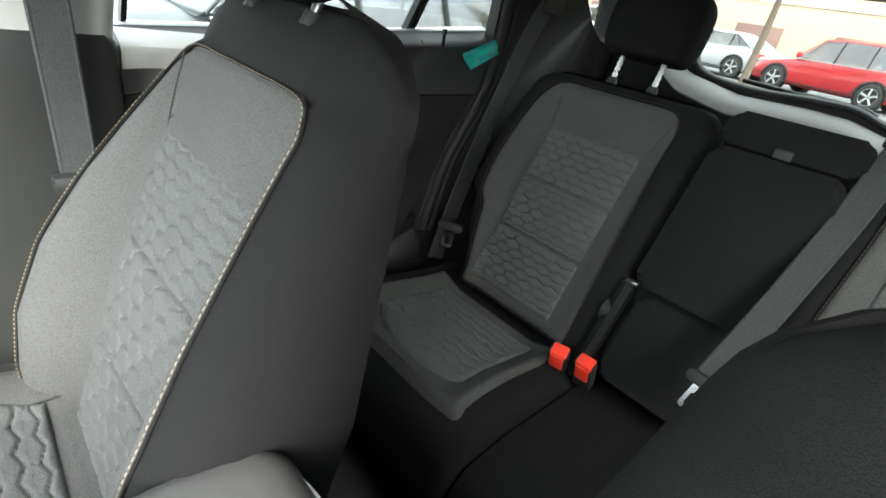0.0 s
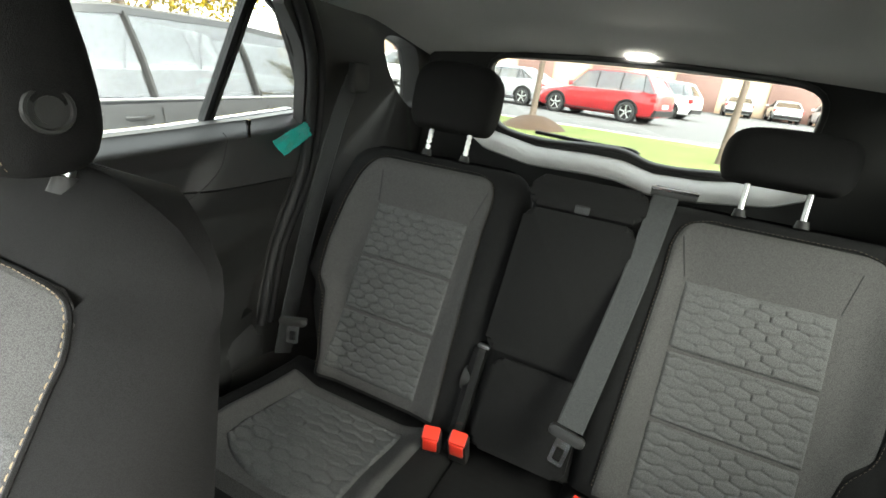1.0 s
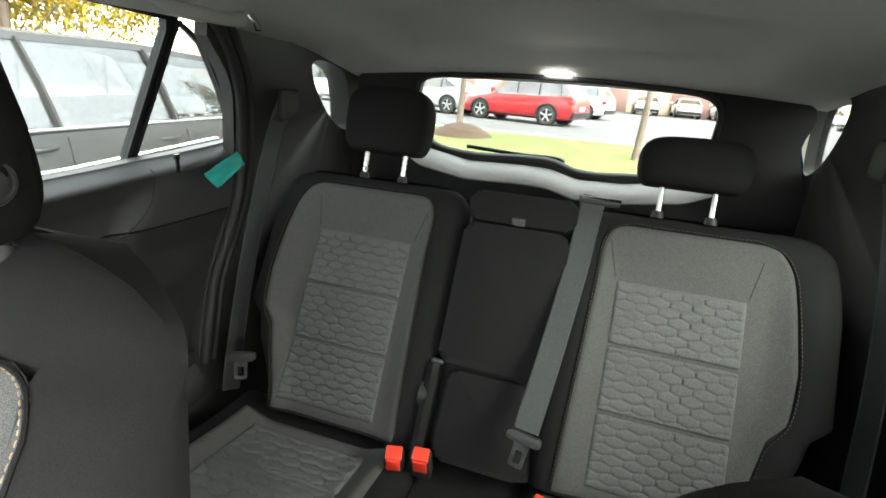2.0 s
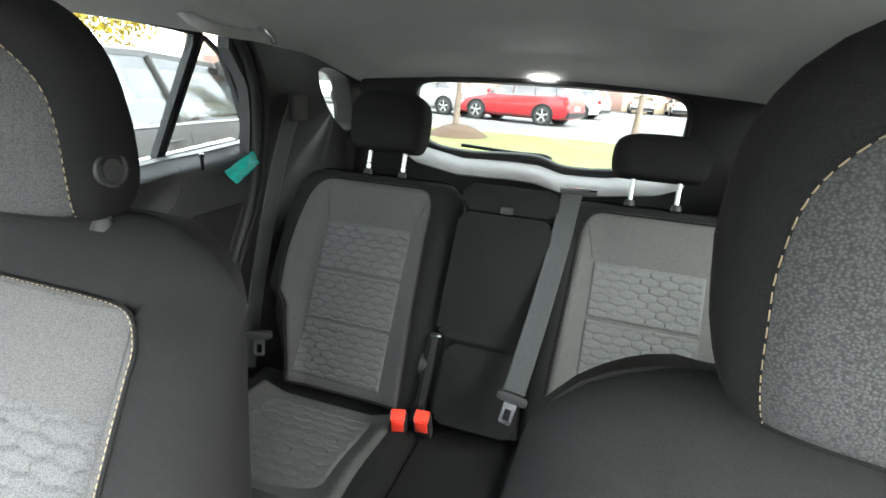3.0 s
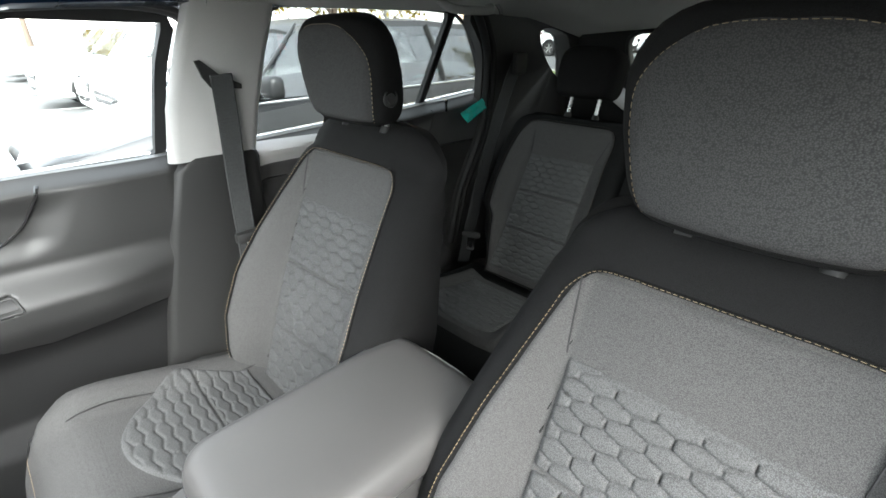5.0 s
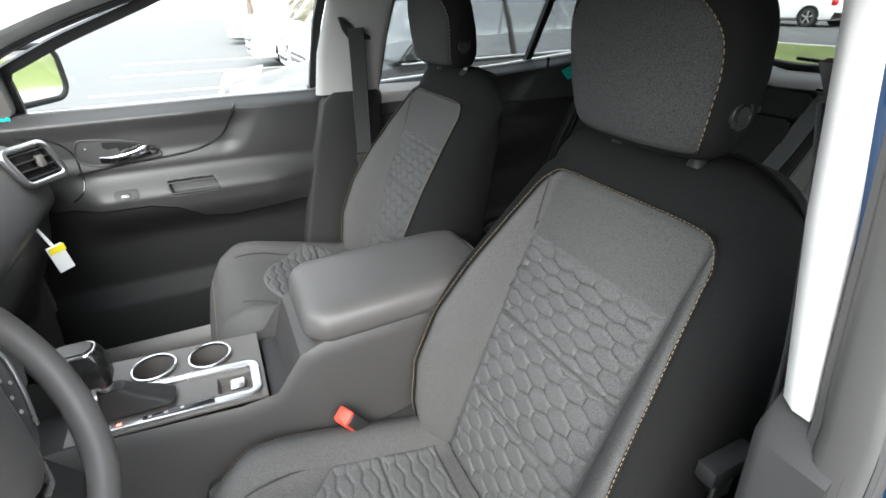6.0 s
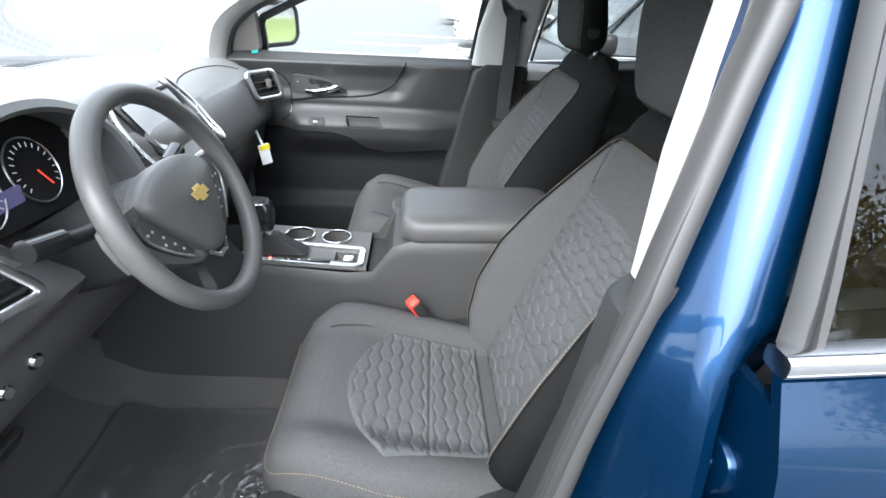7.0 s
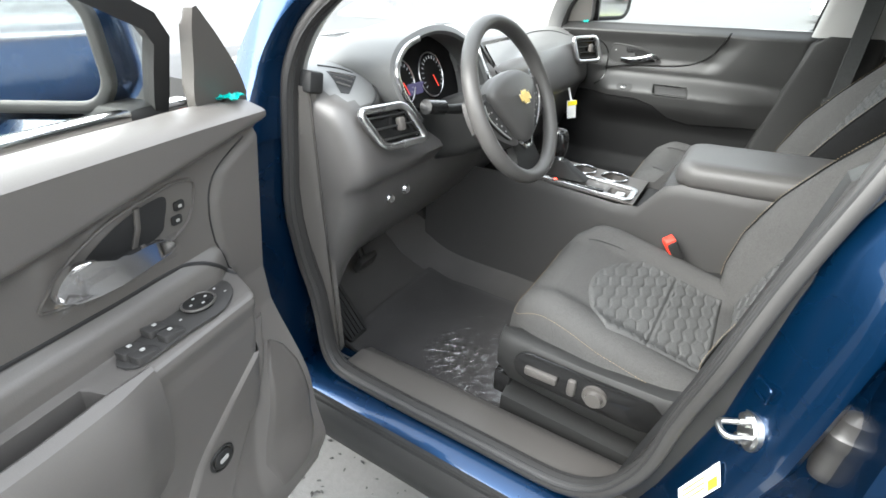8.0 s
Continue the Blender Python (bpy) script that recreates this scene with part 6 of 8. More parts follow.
part("shifter_plate", grid(cup_plate, 130, 190, (0, 0, -0.004)), PLASTIC_MID, con, "charcoal top plate with two cup wells", 30)
rim = [Vector((0.045 + a, -0.465 + c, tz(-0.465 + c))) for a, c in rrect(0.088, 0.27, 0.015, 5)]
part("silver_surround", sweep(rim, rrect(0.016, 0.007, 0.002, 2), (0, 0, 1), True), SATIN, con, "satin silver shifter surround")
boot = [[Vector((0.045 + a, y0 + c, z)) for a, c in rrect(w, d, 0.012, 4)] for w, d, y0, z in ((0.05, 0.12, -0.52, 0.81), (0.045, 0.10, -0.525, 0.822), (0.038, 0.065, -0.535, 0.838), (0.03, 0.04, -0.545, 0.856))]
shift = part("shifter_boot", loft(boot), PLASTIC, con, "pleated black shifter boot")
part("shifter_stem", rod((0.045, -0.547, 0.85), (0.045, -0.56, 0.88), 0.011, 16), SATIN, con)
knob = [[Vector((0.045 + a, y0 + c, z)) for a, c in rrect(w, d, 0.014, 4)] for w, d, y0, z in ((0.034, 0.04, -0.558, 0.868), (0.042, 0.055, -0.56, 0.885), (0.046, 0.064, -0.564, 0.91), (0.044, 0.062, -0.568, 0.932), (0.034, 0.05, -0.572, 0.943))]
part("shifter_knob", loft(knob), PLASTIC_GLOSS, con, "glossy black shifter knob")
part("knob_trim", sweep([Vector((0.045 + a, -0.572 + c, 0.938)) for a, c in rrect(0.04, 0.056, 0.014, 4)], circle(0.0025, 6), (0, 0, 1), True), CHROME, con, "chrome ring on the knob")
for yc in (-0.405, -0.50):
    cx = -0.05
    ringp = [Vector((cx + 0.037 * math.cos(t), yc + 0.037 * math.sin(t), tz(yc) + 0.001)) for t in [2 * math.pi * i / 32 for i in range(32)]]
    part("cup_ring", sweep(ringp, rrect(0.005, 0.006, 0.002, 2), (0, 0, 1), True), CHROME, con, "chrome cup-holder ring")
part("brake_switch", box((0.032, -0.375, tz(-0.36) - 0.018), (0.06, -0.35, tz(-0.36) - 0.004), 0.003), SATIN, con, "silver parking-brake switch")
part("gear_strip", box((0.083, -0.57, tz(-0.5) - 0.002), (0.094, -0.40, tz(-0.5) + 0.004), 0.001), PLASTIC_GLOSS, con, "black gear-letter strip")
part("gear_light", box((0.086, -0.545, tz(-0.55) + 0.001), (0.091, -0.538, tz(-0.55) + 0.0035), 0.0005), glow("red_gear_light", (1, 0.05, 0.03), 3), con, "red gear indicator")
for k in range(4):
    part("gear_letter", box((0.0865, -0.525 + 0.024 * k, tz(-0.5) + 0.0035), (0.0905, -0.519 + 0.024 * k, tz(-0.5) + 0.0046), 0), TRIM_GREY, con)
part("tray_edge", box((-0.095, -0.312, 0.74), (0.098, -0.25, 0.775), 0.004), BLACK_RUBBER, con, "dark tray behind the shifter")

# ---- dashboard ----
dash = thing("dashboard", (0, -0.95, 0.6), "charcoal dashboard with silver-edged vents and instrument hood", "dashboard")


def dash_profile(x):
    """(y, z) round the dashboard's section at x."""
    drv = math.exp(-((x - 0.38) / 0.17) ** 4)
    ctr = math.exp(-(x / 0.13) ** 4)
    end = smooth(0.55, 0.72, abs(x))
    top = 1.15 + 0.02 * drv
    far = -1.47 + 0.27 * (x / 0.72) ** 2
    return [(far, 1.05), (far + 0.03, 1.125), (far + 0.12, 1.148), (-0.95, top), (-0.86, top - 0.006 + 0.012 * drv), (-0.80 - 0.01 * end - 0.05 * drv, top - 0.028 + 0.02 * drv),
            (-0.765 + 0.03 * ctr - 0.11 * drv, 1.10), (-0.735 + 0.02 * ctr - 0.12 * drv, 1.04), (-0.72 + 0.0 * ctr, 0.985), (-0.725, 0.955), (-0.745, 0.93), (-0.76 - 0.02 * ctr, 0.87),
            (-0.80 + 0.012 * end, 0.80), (-0.88 + 0.045 * end, 0.71 - 0.01 * end), (-0.97 + 0.08 * end, 0.64 - 0.04 * end), (-1.15, 0.62 - 0.05 * end), (-1.18, 0.8)]


def dash_z(x, y):
    """Height of the dashboard's top at a place."""
    line = rounded(dash_profile(x), 3)
    return max([z0 + (z1 - z0) * (y - y0) / (y1 - y0) for (y0, z0), (y1, z1) in zip(line, line[1:]) if y0 != y1 and min(y0, y1) <= y <= max(y0, y1)] + [1.0])


rows = []
ends = [0.68, 0.692, 0.702, 0.711, 0.718, 0.723]
for x in [-e for e in reversed(ends)] + [-0.66 + 1.32 * i / 56 for i in range(57)] + ends:
    # The section draws in at both ends of the dashboard, so that its edges are rounded.
    t = max(0.0, (abs(x) - 0.672) / 0.0515)
    draw = 0.045 * (1 - math.sqrt(1 - t * t)) if t < 1 else 0.045
    rows.append([Vector((x, y + (-1.0 - y) / math.hypot(y + 1.0, z - 0.9) * draw, z + (0.9 - z) / math.hypot(y + 1.0, z - 0.9) * draw)) for y, z in rounded(dash_profile(x), 3)])


def dash_piece(lower):
    """The half of the dashboard's shell above or below the moulded joint."""
    b = loft(rows)
    gone = []
    for f in b.faces:
        c = f.calc_center_median()
        joint = 1.093 + 0.03 * smooth(0.64, 0.69, c.x) + 0.02 * smooth(-0.3, -0.2, c.x) * smooth(0.25, 0.2, c.x)
        if (c.z < joint and c.y > -1.2) != lower:
            gone.append(f)
    bmesh.ops.delete(b, geom=gone, context="FACES")
    return b


part("upper_body", dash_piece(False), DASH_SKIN, dash, "soft charcoal dashboard top", 50)
part("lower_body", dash_piece(True), DASH_LOW, dash, "dark lower dashboard", 50)


def rounded_box(x0, x1, z0, z1, r):
    """A rectangle with rounded corners between two places."""
    return [(a + (x0 + x1) / 2, c + (z0 + z1) / 2) for a, c in rrect(x1 - x0, z1 - z0, r, 4)]


def vent(xc, yc, zc, w, h, yaw, label, slats=4, tilt=12, skew=0.25):
    """An air vent: bright frame, dark well and slats."""
    m = Matrix.Translation((xc, yc, zc)) @ Euler((radians(tilt), 0, radians(yaw))).to_matrix().to_4x4()
    to = lambda p: m @ Vector(p)
    fr = [to((a, 0.007, c)) for a, c in [(a + c * skew, c) for a, c in rrect(w, h, 0.016, 5)]]
    nrm = m.to_3x3() @ Vector((0, 1, 0))
    v = part("air_vent", sweep(fr, rrect(0.015, 0.016, 0.005, 3), nrm, True), SATIN, dash, label)
    part("vent_well", slab([(a + c * skew, c) for a, c in rrect(w - 0.008, h - 0.008, 0.01, 4)], lambda a, c, d: to((a, -0.012 + d, c)), 0.012), PLASTIC_GLOSS, v, "dark vent opening")
    for k in range(slats):
        c = -h / 2 + h * (k + 0.7) / (slats + 0.4)
        s = box((-w / 2 + 0.008 + c * skew, 0.0, c - 0.0016), (w / 2 - 0.008 + c * skew, 0.012, c + 0.0016), 0.001)
        bmesh.ops.transform(s, matrix=m, verts=s.verts)
        part("slat", s, PLASTIC, v)
    s = box((-w * 0.12 - 0.008, 0.004, -h * 0.14), (-w * 0.12 + 0.008, 0.02, h * 0.2), 0.004)
    bmesh.ops.transform(s, matrix=m, verts=s.verts)
    part("vent_tab", s, PLASTIC_MID, v)
    return v


vent(0.622, -0.717, 1.060, 0.108, 0.076, -16, "black slatted air vent in a bright silver frame", 3, 12, 0.62)
vent(-0.60, -0.715, 1.078, 0.11, 0.085, -32, "black slatted air vent in a bright silver frame")
tri_a, tri_b, tri_c, tri_d = Vector((0.625, -0.880)), Vector((0.667, -0.806)), Vector((0.592, -0.830)), Vector((0.655, -0.796))


def tri_at(u, v):
    q = tri_a.lerp(tri_b, u).lerp(tri_c.lerp(tri_d, u), v)
    return Vector((q.x, q.y, dash_z(q.x, q.y) + 0.0015))


tri = grid(tri_at, 14, 8, (0, 0, -0.006))
tv = part("demister_vent", tri, BLACK_RUBBER, dash, "small black triangular demister vent")
for k in range(3):
    f = 0.2 + 0.25 * k
    part("slat", sweep([tri_at(f, v) + Vector((0, 0, 0.0035)) for v in (0.03, 0.35, 0.65, 0.97)], rrect(0.003, 0.003, 0.001, 1)), PLASTIC_MID, tv)
for x0 in (0.02, -0.25, -0.47):
    yv = -1.335 + (0.03 if x0 < -0.4 else 0)
    g = part("windscreen_vent", grid(lambda u, v: Vector((x0 + 0.19 * u, yv + 0.07 * v, dash_z(x0 + 0.19 * u, yv + 0.07 * v) + 0.002)), 6, 3, (0, 0, -0.006)), DASH_SKIN, dash, "slotted windscreen vent")
    for k in range(10):
        for j in range(3):
            xs, ys_ = x0 + 0.012 + 0.017 * k, yv + 0.007 + 0.019 * j
            zz = dash_z(xs, ys_ + 0.006)
            part("slot", box((xs, ys_, zz + 0.0015), (xs + 0.012, ys_ + 0.013, zz + 0.0035), 0), BLACK_RUBBER, g)
# Instrument hood and gauges.
hood_pts = [(0.195, 1.03), (0.20, 1.09), (0.225, 1.15), (0.30, 1.192), (0.38, 1.206), (0.46, 1.20), (0.52, 1.185), (0.558, 1.15), (0.55, 1.10), (0.515, 1.05)]
arch = [Vector((p.x, -0.715 - 0.3 * (p.z - 1.02), p.z)) for p in curve_points([(x, 0, z) for x, z in hood_pts], 6)]
hoodm = [[p + Vector((0, dy, 0)) + (p - Vector((0.375, p.y, 1.08))).normalized() * g for dy, g in ((0.0, 0.0), (0.006, 0.008), (0.0, 0.02), (-0.12, 0.022), (-0.2, 0.0), (-0.12, -0.004))] for p in arch]
part("instrument_hood", loft(hoodm), DASH_SKIN, dash, "charcoal instrument hood")
part("hood_edge", sweep([q + Vector((0, 0.009, 0)) + (q - Vector((0.375, q.y, 1.08))).normalized() * 0.006 for q in arch[-25:]], rrect(0.011, 0.009, 0.003, 2), (0, 1, 0)), SATIN, dash, "satin silver edge of the hood")
cl = part("instrument_panel", slab([(p.x, p.z) for p in curve_points([(x, 0, z) for x, z in hood_pts], 4)], lambda u, v, d: Vector((u, -0.80 - 0.3 * (v - 1.02) + d, v)), 0.01), DOOR_LOW, dash, "black instrument panel")
NEEDLE = glow("lit_red_needle", (1, 0.08, 0.05), 0.16)
MARK = glow("lit_white_mark", (0.8, 0.85, 0.9), 0.06)
for xg in (0.46, 0.335):
    zg = 1.108
    yg = lambda z: -0.786 - 0.3 * (z - 1.02)
    ringp = [Vector((xg + 0.05 * math.cos(t), yg(zg + 0.05 * math.sin(t)), zg + 0.05 * math.sin(t))) for t in [2 * math.pi * i / 36 for i in range(36)]]
    gd = part("gauge_ring", sweep(ringp, circle(0.0016, 6), (0, 1, 0), True), SATIN, cl, "silver gauge ring")
    for k in range(17):
        t = radians(220 - 16 * k)
        a, b2 = 0.036, 0.043
        part("gauge_mark", rod((xg + a * math.cos(t), yg(zg) + 0.003 - 0.3 * a * math.sin(t), zg + a * math.sin(t)), (xg + b2 * math.cos(t), yg(zg) + 0.003 - 0.3 * b2 * math.sin(t), zg + b2 * math.sin(t)), 0.0009, 5), MARK, gd)
    part("needle", rod((xg, yg(zg) + 0.006, zg), (xg - 0.016, yg(zg) + 0.012, zg - 0.028), 0.0013, 6), NEEDLE, gd, "lit red needle")
part("driver_display", box((0.378, -0.812, 1.06), (0.44, -0.806, 1.10), 0.002), glow("violet_display", (0.22, 0.2, 0.42), 0.05), cl, "violet lit driver display")
# Centre stack: screen and bright uprights.
STACK = [(1.178, -0.845), (1.166, -0.80), (1.10, -0.748), (1.055, -0.715), (1.03, -0.688), (1.0, -0.68), (0.95, -0.70), (0.90, -0.735), (0.88, -0.76)]


def stack_y(z):
    return interp(z, sorted(STACK))


def stack_at(x, z, d=0.0):
    """A place on the centre stack's face, d metres proud of it."""
    return Vector((x, stack_y(z) - 0.8 * x * x + d * 0.8, z + d * 0.6))


face = grid(lambda u, v: stack_at((2 * u - 1) * interp(v, [(0, 0.15), (0.5, 0.165), (1, 0.20)]), 0.88 + 0.298 * v), 16, 30, (0, -0.06, -0.02))
part("stack_panel", face, DASH_LOW, dash, "dark centre stack panel")
scr = part("touch_screen", slab([(x, z) for x, z in rounded_box(-0.115, 0.115, 1.058, 1.158, 0.008)], lambda x, z, d: stack_at(x, z, 0.002 + d), 0.006, 0.001), PLASTIC_GLOSS, dash, "glossy touch screen with black bezel")
# The screen's pale grey is the sky's reflection, put into its base colour.
part("screen_glass", slab([(x, z) for x, z in rounded_box(-0.10, 0.10, 1.066, 1.15, 0.004)], lambda x, z, d: stack_at(x, z, 0.0085 + d), 0.001), mat("sky_reflection_screen_glass", (0.26, 0.265, 0.265), 0.12, vary=0.05, bump=0), scr, "screen glass, pale grey for the sky reflected in it")
for s in (-1, 1):
    leafs = rounded([(0.128, 1.166), (0.15, 1.163), (0.178, 1.13), (0.192, 1.09), (0.186, 1.05), (0.158, 1.022), (0.146, 1.03), (0.150, 1.06), (0.150, 1.09), (0.142, 1.125), (0.128, 1.152)], 4)
    v = part("air_vent", sweep([stack_at(s * x, z, 0.006) for x, z in leafs], rrect(0.009, 0.012, 0.003, 3), (0, 0.8, 0.6), True), SATIN, dash, "tall leaf-shaped silver vent frame")
    part("vent_well", slab(leafs, lambda x, z, d: stack_at(s * x, z, 0.001 + d), 0.003), BLACK_RUBBER, v, "dark vent opening")
    for k in range(5):
        z = 1.05 + 0.021 * k
        x0, x1 = interp(z, [(1.03, 0.148), (1.09, 0.152), (1.125, 0.144), (1.15, 0.13)]), interp(z, [(1.03, 0.172), (1.05, 0.182), (1.09, 0.188), (1.13, 0.174), (1.16, 0.15)])
        part("slat", sweep([stack_at(s * x0, z - 0.004, 0.006), stack_at(s * x1, z + 0.004, 0.006)], rrect(0.003, 0.006, 0.001, 1), (0, 0.8, 0.6)), SATIN if k == 2 else PLASTIC_MID, v)
part("climate_panel", slab(rounded_box(-0.12, 0.12, 0.91, 0.99, 0.015), lambda x, z, d: stack_at(x, z, 0.001 + d), 0.006, 0.002), PLASTIC_GLOSS, dash, "gloss black climate panel")
part("stack_button_strip", slab(rounded_box(-0.10, 0.10, 1.012, 1.036, 0.008), lambda x, z, d: stack_at(x, z, 0.001 + d), 0.006, 0.002), SATIN, dash, "satin silver button strip")
for s in (-1, 1):
    c = stack_at(s * 0.085, 0.95)
    kb = rod(c, c + Vector((0, 0.026, -0.008)), 0.019, 24)
    part("climate_knob", kb, CHROME, dash, "chrome-edged climate knob")
for k, (x, z) in enumerate(((0.53, 0.888), (0.59, 0.885))):
    c = Vector((x, -0.765, z))
    kb = rod(c - Vector((0, 0.01, 0)), c + Vector((0.003, 0.012, -0.003)), 0.013 if k == 0 else 0.011, 20)
    rod(c + Vector((0.003, 0.01, -0.003)), c + Vector((0.004, 0.018, -0.003)), 0.008, 20, kb)
    part("light_switch", kb, CHROME, dash, "round chrome-edged headlamp switch")
# Seams in the dash skin.
seam = curve_points([(0.60, -0.93, 1.152), (0.59, -0.86, 1.147), (0.577, -0.80, 1.121), (0.61, -0.768, 1.104), (0.68, -0.745, 1.085)], 8)
part("dash_seam", sweep(seam, circle(0.002, 6), (0, 0, 1)), STITCH_DARK, dash)
seam = [Vector((x, y, dash_z(x, y) + 0.0005)) for x, y in [(p.x, p.y) for p in curve_points([(-0.2, -0.815, 0), (-0.30, -0.85, 0), (-0.42, -0.862, 0), (-0.54, -0.845, 0), (-0.63, -0.80, 0)], 8)]]
part("dash_seam", sweep(seam, circle(0.002, 6), (0, 0, 1)), STITCH_DARK, dash)
part("pillar_clip", box((0.692, -0.868, 1.125), (0.728, -0.822, 1.165), 0.006, 2, None, Euler((0, radians(-12), 0)).to_matrix().to_4x4()), BLACK_RUBBER, dash, "black clip at the dashboard's end")

# ---- steering wheel ----
WC = Vector((0.375, -0.565, 1.085))
tw = radians(24.7)
WU, WV, WN = Vector((1, 0, 0)), Vector((0, -math.sin(tw), math.cos(tw))), Vector((0, math.cos(tw), math.sin(tw)))
wheel = thing("steering_wheel", WC - Vector((0, 0.1, 0.05)), "black leather-wrapped three-spoke steering wheel", "steering wheel")
on = lambda a, b, n=0.0: WC + WU * a + WV * b + WN * n
rim = [on(0.1705 * math.cos(t), 0.1705 * math.sin(t)) for t in [2 * math.pi * i / 72 for i in range(72)]]
part("rim", sweep(rim, circle(0.0155, 12, 0.018), WN, True), LEATHER, wheel, "black leather rim")
shield = rounded([(-0.104, 0.030), (-0.06, 0.057), (0, 0.065), (0.06, 0.057), (0.104, 0.030), (0.086, -0.010), (0.052, -0.055), (0.024, -0.086), (0, -0.094), (-0.024, -0.086), (-0.052, -0.055), (-0.086, -0.010)], 5)
dome = [[on(u * f, v * f, n) for u, v in shield] for f, n in ((0.97, -0.028), (1.0, -0.010), (1.0, -0.002), (0.975, 0.006), (0.92, 0.0115), (0.8, 0.016), (0.6, 0.020), (0.35, 0.0225), (0.1, 0.023))]
hubp = part("airbag_cover", loft(dome), LEATHER, wheel, "charcoal airbag cover", 60)
for s in (-1, 1):
    sp = slab([(s * x, z) for x, z in rounded([(0.05, 0.035), (0.12, 0.030), (0.168, 0.032), (0.168, -0.032), (0.13, -0.045), (0.10, -0.065), (0.05, -0.09), (0.02, -0.08)], 3)], lambda u, v, d: on(u, v, -0.028 + d), 0.020, 0.005)
    spoke = part("spoke", sp, LEATHER, wheel, "charcoal spoke with switches")
    pad_ = [(0.113, 0.022), (0.134, 0.014), (0.132, -0.012), (0.104, -0.045), (0.070, -0.072), (0.061, -0.058), (0.090, -0.016)]
    part("switch_pad", slab([(s * x, z) for x, z in rounded(pad_, 4)], lambda u, v, d: on(u, v, -0.010 + d), 0.008, 0.002), CONSOLE, spoke, "dark switch pad")
    part("switch_frame", sweep([on(s * x, z, 0.0) for x, z in [(p.x, p.z) for p in curve_points([(x, 0, z) for x, z in pad_[1:5]], 5)]], rrect(0.004, 0.003, 0.001, 2), WN), SATIN, spoke, "silver edge of the switch pad")
    for a, b in ((0.112, -0.004), (0.100, -0.020), (0.124, -0.004), (0.106, -0.030), (0.088, -0.038), (0.078, -0.052)):
        part("switch_symbol", slab([(s * (a + p), b + q) for p, q in rrect(0.005, 0.004, 0.001, 2)], lambda u, v, d: on(u, v, -0.0018 + d), 0.0006), TRIM_GREY, spoke)
low = slab([(x, z) for x, z in rounded([(-0.05, -0.05), (0.05, -0.05), (0.045, -0.10), (0.06, -0.165), (-0.06, -0.165), (-0.045, -0.10)], 3)], lambda u, v, d: on(u, v, -0.03 + d), 0.02, 0.004)
part("spoke", low, PLASTIC, wheel, "black lower spoke")
part("spoke_trim", sweep([on(x, z, -0.002) for x, z in ((-0.030, -0.088), (-0.014, -0.104), (0.014, -0.104), (0.030, -0.088))], rrect(0.008, 0.008, 0.002, 2), WN), SATIN, wheel, "satin silver clip on the lower spoke")
bow = [(-0.023, -0.0065), (-0.0095, -0.0065), (-0.012, -0.0125), (0.007, -0.0125), (0.0095, -0.0065), (0.019, -0.0065), (0.025, 0.0065), (0.0115, 0.0065), (0.0135, 0.0125), (-0.0055, 0.0125), (-0.0075, 0.0065), (-0.0175, 0.0065)]
grow = [(a * 1.12 + (0.0022 if a > 0 else -0.0022), c * 1.1 + (0.0018 if c > 0 else -0.0018)) for a, c in bow]
part("badge_rim", slab(grow, lambda u, v, d: on(u, v, 0.0235 + d), 0.004), CHROME, hubp, "bright badge rim")
part("badge", slab(bow, lambda u, v, d: on(u, v, 0.026 + d), 0.003), mat("gold_badge", (0.83, 0.62, 0.22), 0.35, 0.8, bump=0), hubp, "small gold badge with bright rim")
col = [[on(a, b - 0.01, n) for a, b in rrect(w, h, 0.03, 5)] for w, h, n in ((0.10, 0.10, -0.03), (0.12, 0.13, -0.06), (0.13, 0.14, -0.15), (0.12, 0.12, -0.24))]
part("column_shroud", loft(col), PLASTIC, wheel, "black steering column shroud")
for s in (-1, 1):
    st = sweep(curve_points([on(s * 0.05, 0.02, -0.08), on(s * 0.12, 0.03, -0.085), on(s * 0.175, 0.045, -0.085)], 6), circle(0.011, 10), WN)
    stalk = part("stalk", st, PLASTIC, wheel, "black column stalk")
    e = on(s * 0.15, 0.04, -0.085)
    part("stalk_tip", rod(e, e + WU * s * 0.055 + WV * 0.012, 0.015, 18), PLASTIC_GLOSS, stalk, "glossy stalk tip")

# ---- small things in and on the car ----
TAPE = mat("teal_tape", (0.0, 0.30, 0.26), 0.35, vary=0.25, scale=60, bump=0.3, dist=0.002)
YELLOW = mat("yellow_print", (0.85, 0.72, 0.02), 0.6, vary=0.05)


def tape(name, corners, normal, label):
    """A crumpled strip of tape between four corners."""
    a, b, c, d = (Vector(p) for p in corners)
    n = Vector(normal)
    f = lambda u, v: (a * (1 - u) + b * u) * (1 - v) + (d * (1 - u) + c * u) * v + n * (0.006 + 0.005 * noise.noise((u * 5, v * 3, 1.3)) + 0.003 * noise.noise((u * 14, v * 9, 4)))
    return solo(name, grid(f, 20, 12, n * -0.0008), TAPE, label, "tape", "", "tape strips")


tape("tape_strip", ((-0.665, 0.862, 1.178), (-0.672, 0.975, 1.215), (-0.66, 0.985, 1.185), (-0.652, 0.885, 1.145)), (1, 0, 0.3), "crumpled teal tape on the passenger rear door sill")
tape("tape_strip", ((0.662, 0.93, 1.215), (0.665, 0.99, 1.22), (0.655, 0.985, 1.19), (0.652, 0.925, 1.19)), (-1, 0, 0.3), "crumpled teal tape on the driver-side rear door sill")
